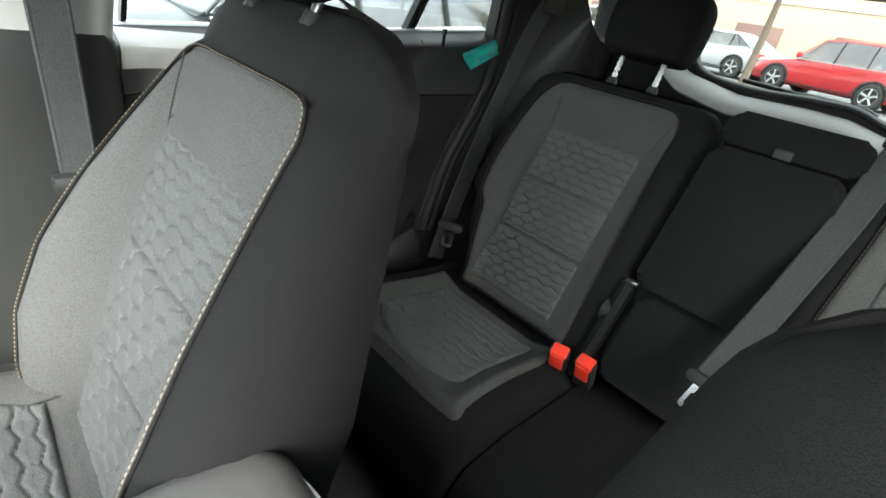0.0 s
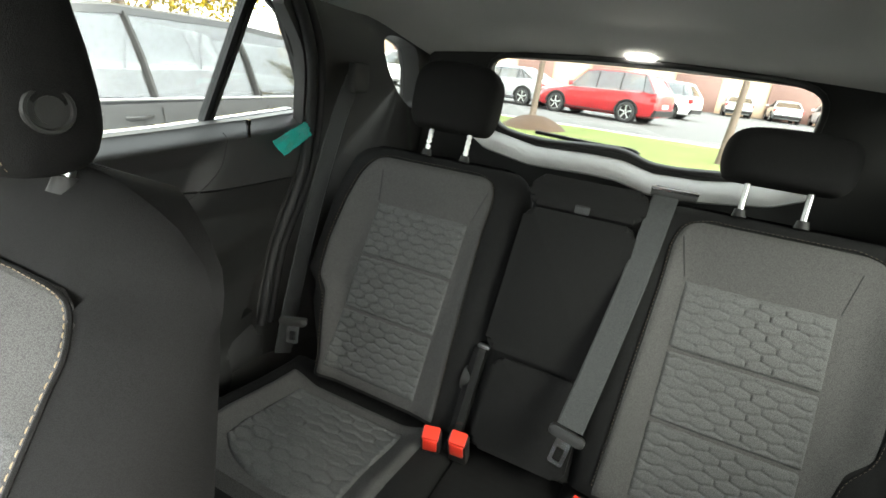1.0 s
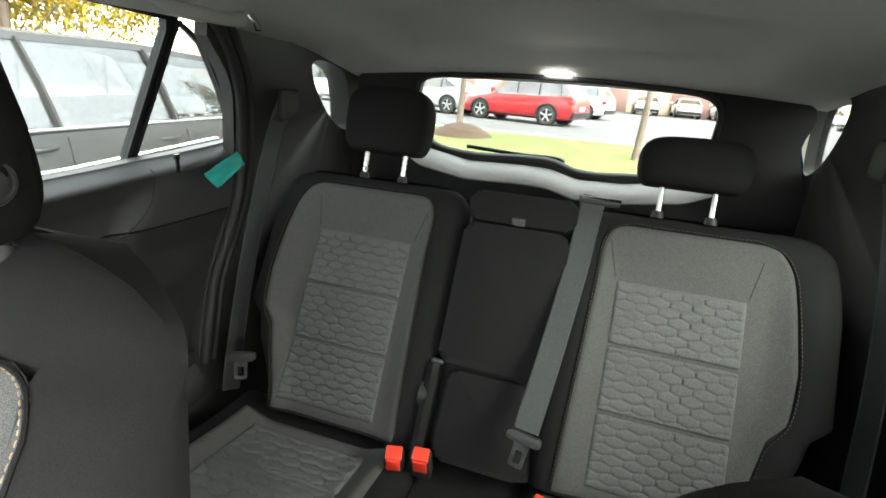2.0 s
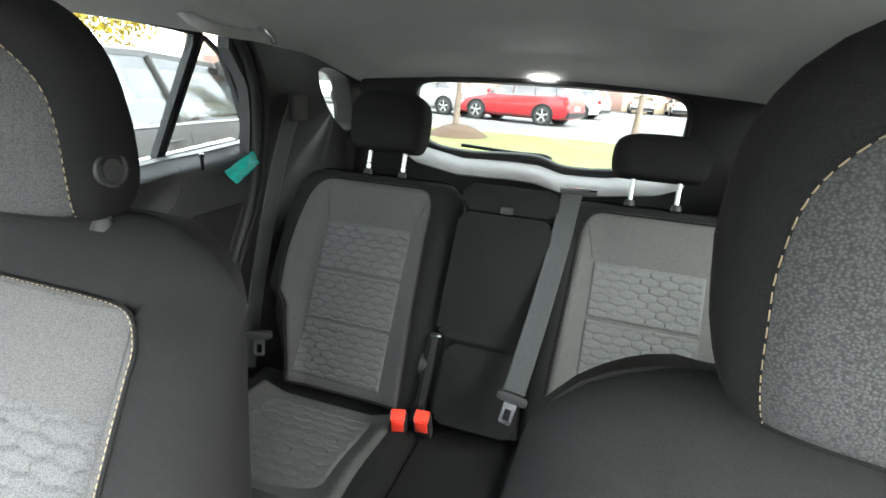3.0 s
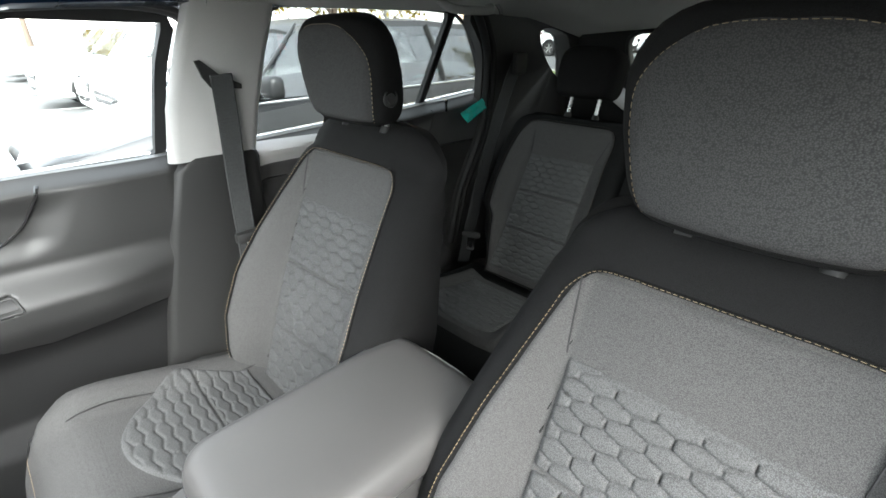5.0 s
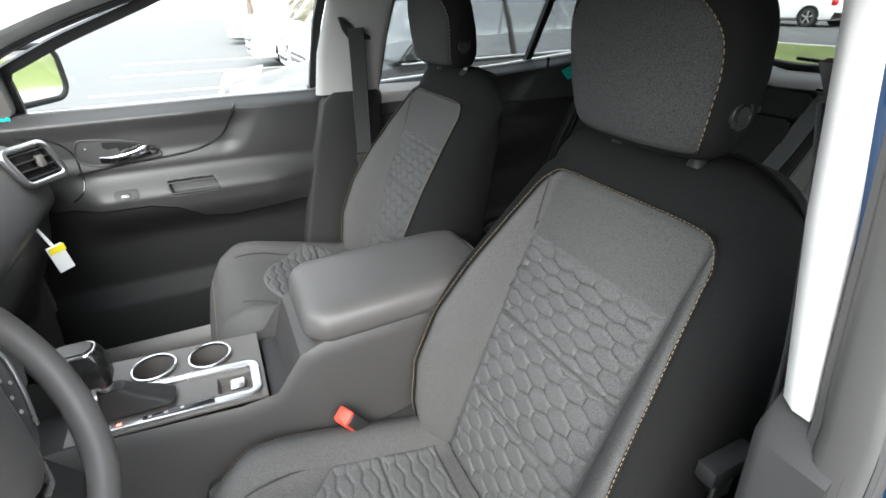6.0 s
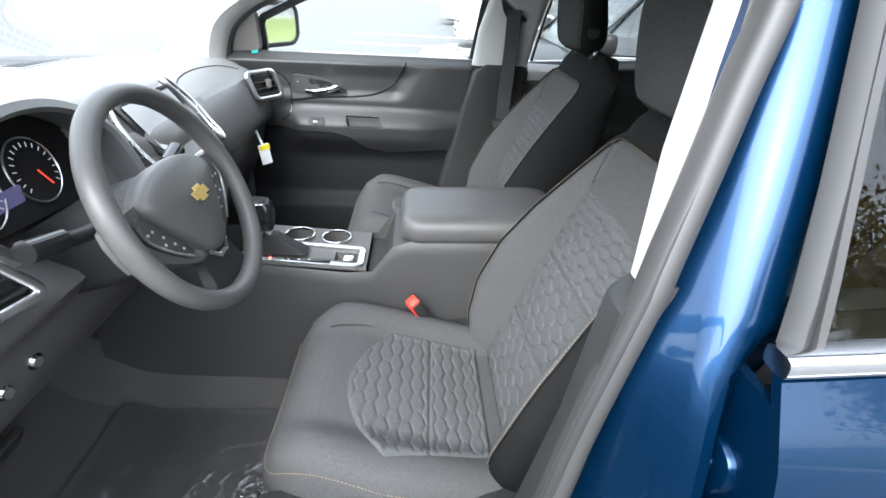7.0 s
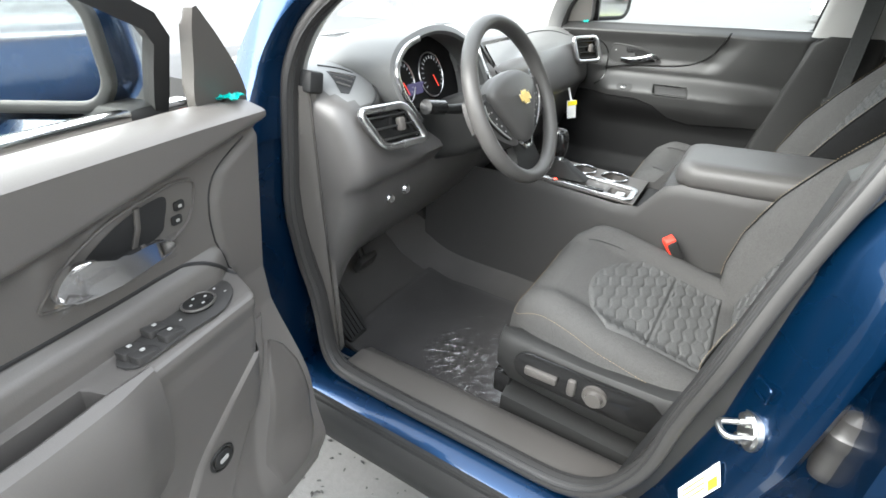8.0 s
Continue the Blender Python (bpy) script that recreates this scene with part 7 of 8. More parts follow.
tape("tape_strip", ((-0.688, -0.765, 1.168), (-0.688, -0.745, 1.17), (-0.68, -0.745, 1.165), (-0.68, -0.765, 1.164)), (0.6, 0, 0.8), "small teal tape scrap on the passenger front door sill")
hinge_m = Matrix.Translation(DOORS[1].location) @ Matrix.Rotation(radians(-80), 4, "Z") @ Matrix.Translation((-0.862, 0.88, -0.5))
tape("tape_strip", [hinge_m @ Vector(p) for p in ((0.745, -0.862, 1.172), (0.70, -0.862, 1.178), (0.70, -0.84, 1.178), (0.745, -0.84, 1.175))], (0, 0, 1), "small teal tape scrap on the driver's door sill")
pin = rod((-0.673, 0.81, 1.19), (-0.673, 0.81, 1.222), 0.004, 12)
rod((-0.673, 0.81, 1.216), (-0.673, 0.81, 1.226), 0.006, 12, pin)
solo("lock_pin", pin, PLASTIC_GLOSS, "small black lock pin on the door sill", "lock pin")

# Hang tag on the glove box side.
tag = thing("hang_tag", (-0.505, -0.705, 0.84), "white paper hang tag with a yellow band", "tag")
part("card", box((-0.507, -0.725, 0.835), (-0.504, -0.690, 0.905), 0.001, 1, None, Euler((radians(8), 0, radians(35))).to_matrix().to_4x4()), WHITE_CARD, tag)
part("band", box((-0.5075, -0.725, 0.885), (-0.5035, -0.690, 0.902), 0.0005, 1, None, Euler((radians(8), 0, radians(35))).to_matrix().to_4x4()), YELLOW, tag, "yellow band")
part("string", rod((-0.505, -0.712, 0.90), (-0.515, -0.735, 0.955), 0.004, 8), WHITE_CARD, tag, "white paper strap")

# Door striker, sticker and hinge on the driver-side pillar.
sk = thing("door_striker", (0.80, -0.012, 0.82), "zinc-plated door striker loop on the blue pillar", "striker")
nn = Vector((0.46, -0.89, 0)).normalized()
pc = Vector((0.80, -0.004, 0.812))
disc = rod(pc - nn * 0.006, pc + nn * 0.005, 0.027, 28)
rod(pc + nn * 0.005, pc + nn * 0.008, 0.024, 28, disc, 0.022)
for z in (-0.016, 0.016):
    rod(pc + nn * 0.006 + Vector((0, 0, z)), pc + nn * 0.014 + Vector((0, 0, z)), 0.008, 6, disc)
part("plate", disc, STEEL, sk, "round steel plate with two bolts")
tt = Vector((0.89, 0.46, 0))
loop = curve_points([pc + tt * 0.013 + nn * 0.006, pc + tt * 0.013 + nn * 0.03, pc + tt * 0.007 + nn * 0.038, pc - tt * 0.007 + nn * 0.038, pc - tt * 0.013 + nn * 0.03, pc - tt * 0.013 + nn * 0.006], 6)
part("loop", sweep(loop, circle(0.0042, 10), (0, 0, 1)), STEEL, sk, "bright steel loop")
# Rear door hinge with two bolts, and the grey rubber boot of the door check.
hg = thing("metal_hinge", (0.80, 0.10, 0.95), "blue painted rear door hinge with two bolts", "hinge")
hb_ = slab(rounded([(0.765, 0.955), (0.785, 0.95), (0.815, 0.985), (0.835, 1.015), (0.83, 1.045), (0.80, 1.05), (0.775, 1.02), (0.76, 0.985)], 4), lambda x, z, d: Vector((x, 0.098 - d, z)), 0.02, 0.005)
part("bracket", hb_, BLUE, hg, "blue painted bracket")
for x, z in ((0.805, 1.022), (0.785, 0.978)):
    bo = rod((x, 0.084, z), (x, 0.072, z), 0.0115, 6)
    rod((x, 0.080, z), (x, 0.0785, z), 0.016, 20, bo)
    part("bolt", bo, BLUE, hg, "painted hexagon bolt")
ck = thing("door_check", (0.80, 0.09, 0.78), "grey rubber boot of the rear door's wiring", "rubber boot")
bt_ = [[Vector((0.795 + a, 0.085 + c, z)) for a, c in rrect(w, w * 1.1, w * 0.45, 5)] for z, w in ((0.775, 0.012), (0.785, 0.034), (0.80, 0.040), (0.82, 0.040), (0.842, 0.040), (0.847, 0.046), (0.862, 0.046), (0.867, 0.038), (0.885, 0.034), (0.893, 0.014))]
part("boot", loft(bt_), mat("grey_rubber_boot", (0.035, 0.034, 0.033), 0.42), ck, "grey moulded rubber boot")
pg = thing("body_plug", (0.80, -0.005, 0.87), "small blue painted plug in the door pillar", "plug")
pq = Vector((0.79, -0.008, 0.876))
part("rim", sweep([pq + tt * a + Vector((0, 0, c)) + nn * 0.002 for a, c in rrect(0.03, 0.022, 0.003, 3)], circle(0.0016, 6), nn, True), BLUE, pg)
st = thing("pillar_sticker", (0.80, -0.03, 0.68), "narrow white sticker with yellow print on the blue pillar", "sticker")
sq, su, sv = Vector((0.789, -0.049, 0.637)), Vector((0.013, 0.031, 0.103)), Vector((0.022, 0.009, -0.021))
stick = lambda u, v, d: sq + su * u + sv * v + nn * (0.003 + d)
part("paper", slab([(0, 0), (1, 0), (1, 1), (0, 1)], stick, 0.0008), WHITE_CARD, st)
part("print", slab([(0.74, 0.5), (0.95, 0.5), (0.95, 0.92), (0.74, 0.92)], lambda u, v, d: stick(u, v, d + 0.001), 0.0006), YELLOW, st, "yellow print block")
for k in range(3):
    part("print_bar", slab([(0.1, 0.2 + 0.22 * k), (0.66, 0.2 + 0.22 * k), (0.66, 0.28 + 0.22 * k), (0.1, 0.28 + 0.22 * k)], lambda u, v, d: stick(u, v, d + 0.001), 0.0005), YELLOW, st, "thin yellow print bar")

# Clear film over the driver's floor mat.
matpts = lambda u, v: Vector((0.17 + 0.46 * u, -0.93 + 0.50 * v, 0.398 + 0.004 * noise.noise((u * 4, v * 4, 0)) + 0.02 * smooth(0.2, 0, v)))
solo("floor_mat", grid(matpts, 20, 20, (0, 0, -0.012)), MAT_PILE, "black carpet floor mat in the driver's footwell", "floor mat")


def film_f(u, v):
    x, y = 0.2 + 0.42 * u, -0.90 + 0.46 * v
    fold = lambda f, g, k: max(0.0, 1 - abs(noise.noise((x * f + 0.6 * y * g, y * g, k))) * 2.2) ** 9
    knot = math.exp(-((u - 0.72) ** 2 + (v - 0.62) ** 2) / 0.03)
    crease = 0.002 * fold(14, 9, 3) + (0.0008 + 0.010 * knot) * fold(34, 26, 5) + 0.006 * knot * noise.noise((x * 40, y * 40, 1)) + 0.006 * max(0, noise.noise((x * 9, y * 9, 7))) ** 2
    return Vector((x, y, 0.409 + crease + 0.02 * smooth(0.2, 0, v)))


solo("clear_film_sheet", grid(film_f, 190, 190), FILM, "crinkled clear plastic film laid over the floor mat", "plastic film")
pedal = thing("brake_pedal", (0.40, -1.02, 0.45), "black rubber brake pedal on its arm", "pedal")
part("pad", box((0.36, -1.03, 0.50), (0.44, -1.01, 0.555), 0.006, 2, None, Euler((radians(-30), 0, 0)).to_matrix().to_4x4()), RUBBER, pedal)
part("arm", rod((0.40, -1.03, 0.53), (0.40, -1.10, 0.75), 0.01, 10), PLASTIC, pedal)
rest = thing("dead_pedal", (0.62, -1.0, 0.41), "ribbed black plastic footrest beside the pedals", "footrest")
rest_at = lambda u, v, d=0.0: Vector((0.556 + 0.075 * u + 0.012 * v, -0.885 - 0.125 * v, 0.42 + 0.19 * v)) + Vector((0, 0.82, 0.57)) * d
part("plate", slab([(a + 0.5, c + 0.5) for a, c in rrect(1, 1, 0.12, 4)], lambda u, v, d: rest_at(u, v, d - 0.012), 0.012, 0.002), PLASTIC, rest)
for k in range(5):
    u0 = 0.08 + 0.18 * k
    part("rib", slab([(u0 + (a + 0.5) * 0.11, 0.05 + (c + 0.5) * 0.9) for a, c in rrect(1, 1, 0.08, 2)], lambda u, v, d: rest_at(u, v, d), 0.007, 0.001), BLACK_RUBBER, rest, "black rubber rib")

# Grab handles with coat hooks over the rear doors.
for s in (-1, 1):
    gh = thing("grab_handle", (s * 0.56, 0.80, 1.49), "grey folding grab handle above the rear door", "grab handle", "grab handles")
    ln = curve_points([(s * 0.545, 0.66, 1.498), (s * 0.51, 0.672, 1.478), (s * 0.505, 0.75, 1.474), (s * 0.51, 0.828, 1.478), (s * 0.545, 0.84, 1.498)], 6)
    part("grip", sweep(ln, rrect(0.022, 0.014, 0.006, 3), (s, 0, 0.3)), TRIM_GREY, gh, "grey moulded grip")
    part("hook", sweep(curve_points([(s * 0.53, 0.865, 1.50), (s * 0.515, 0.87, 1.48), (s * 0.51, 0.87, 1.466)], 5), circle(0.006, 8), (0, 1, 0)), CHROME, gh, "small coat hook")

# Outside mirrors.
MIRROR = mat("mirror_glass", (0.9, 0.9, 0.9), 0.02, 1.0, vary=0.0, bump=0)


def outside_mirror(side, parent, sail_y=-0.868, sail_w=1.0, sail_t=0.05):
    """A door mirror turned a little towards the driver; the glass looks back."""
    c, a_ = Vector((side * 0.955, -0.755, 1.24)), radians(22 if side > 0 else -29)
    m_ = Matrix.Translation(c) @ Matrix.Rotation(a_, 4, "Z")
    at = lambda x, y, z: m_ @ Vector((x, y, z))
    rows = [[at(a, y, cc) for a, cc in rrect(w, h, min(w, h) * 0.32, 6)] for y, w, h in ((0.012, 0.235, 0.155), (0.0, 0.25, 0.17), (-0.04, 0.25, 0.17), (-0.08, 0.225, 0.15), (-0.11, 0.16, 0.11), (-0.125, 0.07, 0.05))]
    m = part("mirror_housing", loft(rows), BLUE, parent, "blue outside mirror housing")
    part("mirror_bezel", sweep([at(a, 0.014, cc) for a, cc in rrect(0.225, 0.145, 0.045, 6)], rrect(0.016, 0.016, 0.005, 3), m_.to_3x3() @ Vector((0, 1, 0)), True), PLASTIC, m, "black mirror bezel")
    part("mirror_glass", slab([(a, cc) for a, cc in rrect(0.22, 0.14, 0.043, 6)], lambda u, v, d: at(u, 0.012 + d, v), 0.004), MIRROR, m, "outside mirror glass")
    arm = box((side * 0.80 if side > 0 else -0.90, -0.82, 1.145), (0.90 if side > 0 else -0.80, -0.765, 1.175), 0.012)
    part("mirror_arm", arm, PLASTIC, parent, "black mirror arm")
    sail = slab(rounded([(-0.868, 1.165), (-0.80, 1.166), (-0.757, 1.17), (-0.752, 1.22), (-0.748, 1.29), (-0.775, 1.275), (-0.81, 1.245), (-0.85, 1.205)], 3), lambda y, z, d: Vector((side * (x_out(z) - 0.085 + 0.12 * (z - 1.17) + d), sail_y + (y + 0.868) * sail_w, z)), sail_t, 0.008)
    part("mirror_sail", sail, PLASTIC_MID, parent, "charcoal corner cover of the mirror")


outside_mirror(-1, DOORS[2])
outside_mirror(1, DOORS[1], -0.90, 0.8, 0.02)

# ---- outside ----
ASPHALT = mat("pale_worn_asphalt", (0.08, 0.08, 0.0785), 0.85, vary=0.3, scale=0.6, fine=60, bump=0.5, dist=0.004)
GRASS_M = mat("mown_grass", (0.14, 0.17, 0.06), 0.95, vary=0.5, scale=1.5, fine=120, bump=0.8, dist=0.02, spec=0.1)
MULCH = mat("brown_mulch", (0.06, 0.035, 0.02), 0.95, vary=0.5, scale=8, fine=80, bump=0.9, dist=0.02)
KERB = mat("concrete_kerb", (0.42, 0.41, 0.38), 0.85, vary=0.15, scale=3)
LINE = mat("white_lane_paint", (0.78, 0.78, 0.75), 0.7, vary=0.1, scale=20)
g = grid(lambda u, v: Vector((-600 + 1200 * u, -600 + 1200 * v, -0.002)), 12, 12)
solo("ground", g, ASPHALT, "pale worn asphalt of the parking lot", "asphalt", "structure", origin=(0, 0, 0))
bank = grid(lambda u, v: Vector((-40 + 80 * u, 8.0 + 5.2 * v, 0.12 + 0.18 * smooth(0.2, 1, v) + 0.03 * noise.noise((u * 60, v * 5, 2)))), 160, 14, (0, 0, -0.4))
solo("upper_lot", box((-60, 13.25, -0.1), (60, 70, 0.28), 0.02), ASPHALT, "pale asphalt of the higher parking lot beyond the grass", "asphalt", "structure", origin=(0, 40, 0))
solo("grass_strip", bank, GRASS_M, "mown grass strip behind the parking row", "grass", "structure", origin=(0, 10.6, 0))
for y, zk in ((7.9, 0.14), (13.3, 0.32)):
    solo("kerb", box((-40, y - 0.08, -0.1), (40, y + 0.08, zk), 0.02), KERB, "pale concrete kerb along the grass strip", "kerb", "structure", origin=(0, y, 0))
for k in range(-6, 7):
    solo("bay_line", box((k * 2.75 + 1.35, -2.2, -0.004), (k * 2.75 + 1.45, 3.0, 0.003), 0), LINE, "white painted parking bay line", "road marking", "structure", "bay lines")

TINT = glass("tinted_car_glass", (0.42, 0.45, 0.45), 0.0, 0.16)
TYRE = mat("black_tyre_rubber", (0.02, 0.02, 0.02), 0.8)
RIM = mat("alloy_rim", (0.5, 0.5, 0.5), 0.3, 0.9, bump=0)
LAMP_W = mat("clear_lamp", (0.75, 0.77, 0.78), 0.1, 0.3, bump=0, coat=1)
LAMP_R = mat("red_lamp", (0.5, 0.01, 0.01), 0.15, bump=0, coat=1)


def paint(name, colour, metal=0.4, coat=0.8):
    return mat(name, colour, 0.35, metal, vary=0.05, fine=2500, bump=0.03, dist=0.0002, coat=coat)


def suv(colour, label, length=4.6, width=1.84, height=1.66, sedan=False, waist=0.63):
    """A parked car: its front at -y, its middle over the origin. Body, glasshouse, wheels, lamps, mirrors."""
    c = thing("parked_car", (0, 0, 0), label, "car", "parked cars")
    L, W, H = length / 2, width / 2, height
    belt = waist * H if not sedan else 0.70 * H
    body_rows = []
    stations = [(-1.0, 0.62, 0.30, 0.52), (-0.985, 0.80, 0.26, 0.60), (-0.94, 0.90, 0.23, 0.68), (-0.85, 0.96, 0.22, 0.74), (-0.6, 0.99, 0.21, 0.86), (-0.42, 1.0, 0.2, 0.93), (-0.2, 1.0, 0.2, 0.97), (0.3, 1.0, 0.2, 1.0), (0.7, 0.99, 0.21, 1.03), (0.9, 0.96, 0.24, 1.03 if not sedan else 0.95), (0.97, 0.92, 0.27, 0.98 if not sedan else 0.9), (1.0, 0.84, 0.32, 0.85)]
    for f, w, z0, z1 in stations:
        y, hw, zt, zb = f * L, W * w, belt * z1, z0
        prof = [(0.82, zb), (0.95, zb + 0.06), (0.985, zb + 0.2), (1.0, (zb + zt) * 0.5), (0.985, zt - 0.18), (0.955, zt - 0.06), (0.90, zt - 0.01), (0.7, zt + 0.015), (0.35, zt + 0.03)]
        ring = [Vector((hw * a, y, z)) for a, z in prof] + [Vector((-hw * a, y, z)) for a, z in reversed(prof)]
        body_rows.append(ring)
    body = part("body", loft(body_rows), colour, c, "painted body", 30)
    top = H
    # Glasshouse as a dark lower loft with a painted roof on it.
    rings = []
    for f, z, w, up in [(-0.44, belt * 0.93, 0.86, 0), (-0.18, top - 0.085, 0.69, 1), (0.0, top - 0.04, 0.70, 1), (0.4, top - 0.03, 0.69, 1), (0.74 if not sedan else 0.45, top - 0.08, 0.66, 1), (0.95 if not sedan else 0.80, belt * 1.0, 0.82, 0)]:
        y = f * L
        b = belt * 0.96
        rings.append([Vector((x * W, y, zz)) for x, zz in ((-0.93, b), (-(0.93 + w) / 2 - 0.02, (b + z) / 2), (-w, z), (-w * 0.6, z + 0.012), (w * 0.6, z + 0.012), (w, z), ((0.93 + w) / 2 + 0.02, (b + z) / 2), (0.93, b))])
    part("glasshouse", loft(rings, True, False), TINT, c, "tinted windows", 30)
    roof_rows = []
    for f, z, w in [(-0.20, top - 0.09, 0.66), (-0.17, top - 0.05, 0.695), (0.0, top - 0.005, 0.71), (0.4, top, 0.70), (0.72 if not sedan else 0.43, top - 0.045, 0.67), (0.76 if not sedan else 0.47, top - 0.10, 0.62)]:
        roof_rows.append([Vector((x * W, f * L, zz)) for x, zz in ((-w - 0.01, z - 0.06), (-w + 0.01, z - 0.015), (-w * 0.7, z + 0.006), (0, z + 0.015), (w * 0.7, z + 0.006), (w - 0.01, z - 0.015), (w + 0.01, z - 0.06), (0, z - 0.05))])
    part("roof", loft(roof_rows), colour, c, "painted roof")
    for s in (-1, 1):
        for fa, fb in ((-0.43, -0.18), (0.04, 0.03), (0.42, 0.40), (0.78 if not sedan else 0.6, 0.72 if not sedan else 0.44), (0.955 if not sedan else 0.80, 0.75 if not sedan else 0.46)):
            w = 0.05 if fa not in (-0.43,) else 0.035
            a = Vector((s * W * 0.94, fa * L, belt * 0.955))
            mid_ = Vector((s * W * 0.845, (fa + fb) / 2 * L, (belt * 0.96 + top - 0.06) / 2))
            b = Vector((s * W * 0.705, fb * L, top - 0.055))
            part("window_pillar", sweep([a, mid_, b], rrect(0.02, w * 1.2, 0.006, 2), (s, 0, 0.4)), colour if fa in (-0.43, 0.955, 0.80) else PLASTIC, c)
        ln = [Vector((s * W * 0.955, f * L, belt * (0.95 + 0.03 * f))) for f in (-0.42, -0.2, 0.1, 0.4, 0.75)]
        part("belt_moulding", sweep(ln, rrect(0.02, 0.02, 0.005, 2), (s, 0, 0)), CHROME, c, "bright belt moulding")
        for f in (-0.02, 0.38):
            hd = sweep(curve_points([(s * (W * 0.975), f * L - 0.09, belt * 0.84), (s * (W * 0.975 + 0.03), f * L, belt * 0.845), (s * (W * 0.975), f * L + 0.09, belt * 0.85)], 5), rrect(0.024, 0.014, 0.005, 2), (s, 0, 0))
            part("door_handle", hd, colour, c)
            gap = sweep([Vector((s * W * 1.001, f * L + 0.16, z)) if z < belt * 0.75 else Vector((s * W * 0.97, f * L + 0.16, z)) for z in (0.35, 0.5, 0.7, belt * 0.9)], rrect(0.006, 0.006, 0.001, 1), (s, 0, 0))
            part("door_gap", gap, PLASTIC_GLOSS, c)
        mh = box((s * W * 1.0 - 0.0 if s > 0 else -W - 0.2, -0.36 * L - 0.06, belt * 0.98), (W + 0.2 if s > 0 else -W, -0.36 * L + 0.05, belt * 0.98 + 0.15), 0.04, 3)
        part("mirror", mh, colour, c, "door mirror")
        clad = sweep([Vector((s * W * 0.985, f * L, 0.30)) for f in (-0.45, 0.0, 0.5)], rrect(0.03, 0.16, 0.01, 2), (s, 0, 0))
        part("sill_cladding", clad, PLASTIC, c, "black sill cladding")
        for f in (-0.60, 0.585):
            cy, cx = f * L, s * (W - 0.11)
            arch_ = sweep([Vector((s * W * 1.0, cy + 0.40 * math.cos(t), 0.345 + 0.40 * math.sin(t))) for t in [math.pi * i / 20 for i in range(21)]], rrect(0.05, 0.05, 0.01, 2), (s, 0, 0))
            part("wheel_arch", arch_, PLASTIC, c, "black wheel arch lip")
            part("arch_hollow", rod((cx - s * 0.05, cy, 0.345), (s * (W + 0.004), cy, 0.345), 0.385, 36), PLASTIC_GLOSS, c, "dark wheel arch hollow")
            tr = [Vector((cx + s * 0.01, cy + 0.275 * math.cos(t), 0.345 + 0.275 * math.sin(t))) for t in [2 * math.pi * i / 40 for i in range(40)]]
            wh = part("wheel", sweep(tr, rrect(0.135, 0.23, 0.04, 3), (s, 0, 0), True), TYRE, c, "black tyre")
            rimm = rod((cx, cy, 0.345), (cx + s * 0.105, cy, 0.345), 0.225, 36)
            part("rim_well", rimm, PLASTIC_GLOSS, wh, "dark rim well")
            for k in range(5):
                t = 2 * math.pi * k / 5 + 0.3
                sp = sweep([Vector((cx + s * 0.11, cy + r * math.cos(t), 0.345 + r * math.sin(t))) for r in (0.02, 0.12, 0.225)], rrect(0.055, 0.02, 0.006, 2), (s, 0, 0))
                part("rim_spoke", sp, RIM, wh, "alloy rim spoke")
            rr = [Vector((cx + s * 0.105, cy + 0.225 * math.cos(t), 0.345 + 0.225 * math.sin(t))) for t in [2 * math.pi * i / 36 for i in range(36)]]
            part("rim_edge", sweep(rr, circle(0.014, 6), (s, 0, 0), True), RIM, wh)
        hl = slab([(-0.06, 0), (0.30, 0.06), (0.34, 0.13), (0.0, 0.10)], lambda u, v, d: Vector((s * (W * 0.66 + u * 0.62), -L * 0.955 + 0.02 + u * 1.0 - d, belt * 0.7 + v)), 0.05, 0.01)
        part("headlamp", hl, LAMP_W, c, "clear headlamp")
        tl = box((s * W * 0.60 if s > 0 else -W * 0.97, L * 0.90, belt * 0.72), (W * 0.97 if s > 0 else -W * 0.60, L * 0.985, belt * 0.9), 0.03)
        part("tail_lamp", tl, LAMP_R, c, "red tail lamp")
    gr = slab([(a, z) for a, z in rounded([(-0.55, 0.72), (0.55, 0.72), (0.6, 0.62), (0.42, 0.40), (-0.42, 0.40), (-0.6, 0.62)], 4)], lambda u, v, d: Vector((u, -L * 0.998 + 0.02 * abs(u) - d + 0.05 * (v - 0.4), v)), 0.02, 0.004)
    grp = part("grille", gr, PLASTIC_GLOSS, c, "black grille with bright bars")
    for z in (0.46, 0.56, 0.66):
        part("grille_bar", sweep([Vector((x, -L * 0.998 - 0.022 + 0.02 * abs(x) + 0.05 * (z - 0.4), z)) for x in (-0.5, -0.2, 0.2, 0.5)], rrect(0.02, 0.025, 0.005, 2), (0, 1, 0)), CHROME, grp, "bright grille bar")
    part("rear_plate_bar", box((-0.26, L * 0.995, belt * 0.55), (0.26, L * 1.003, belt * 0.55 + 0.12), 0.004), WHITE_CARD, c, "plain pale plate")
    part("rear_bumper", loft([[Vector((x, y, z)) for y, z in ((L * 0.95, 0.28), (L * 1.0, 0.32), (L * 1.015, 0.5), (L * 0.96, 0.56))] for x in (-W * 0.9, -W * 0.5, 0, W * 0.5, W * 0.9)]), PLASTIC, c, "black lower bumper")
    return c


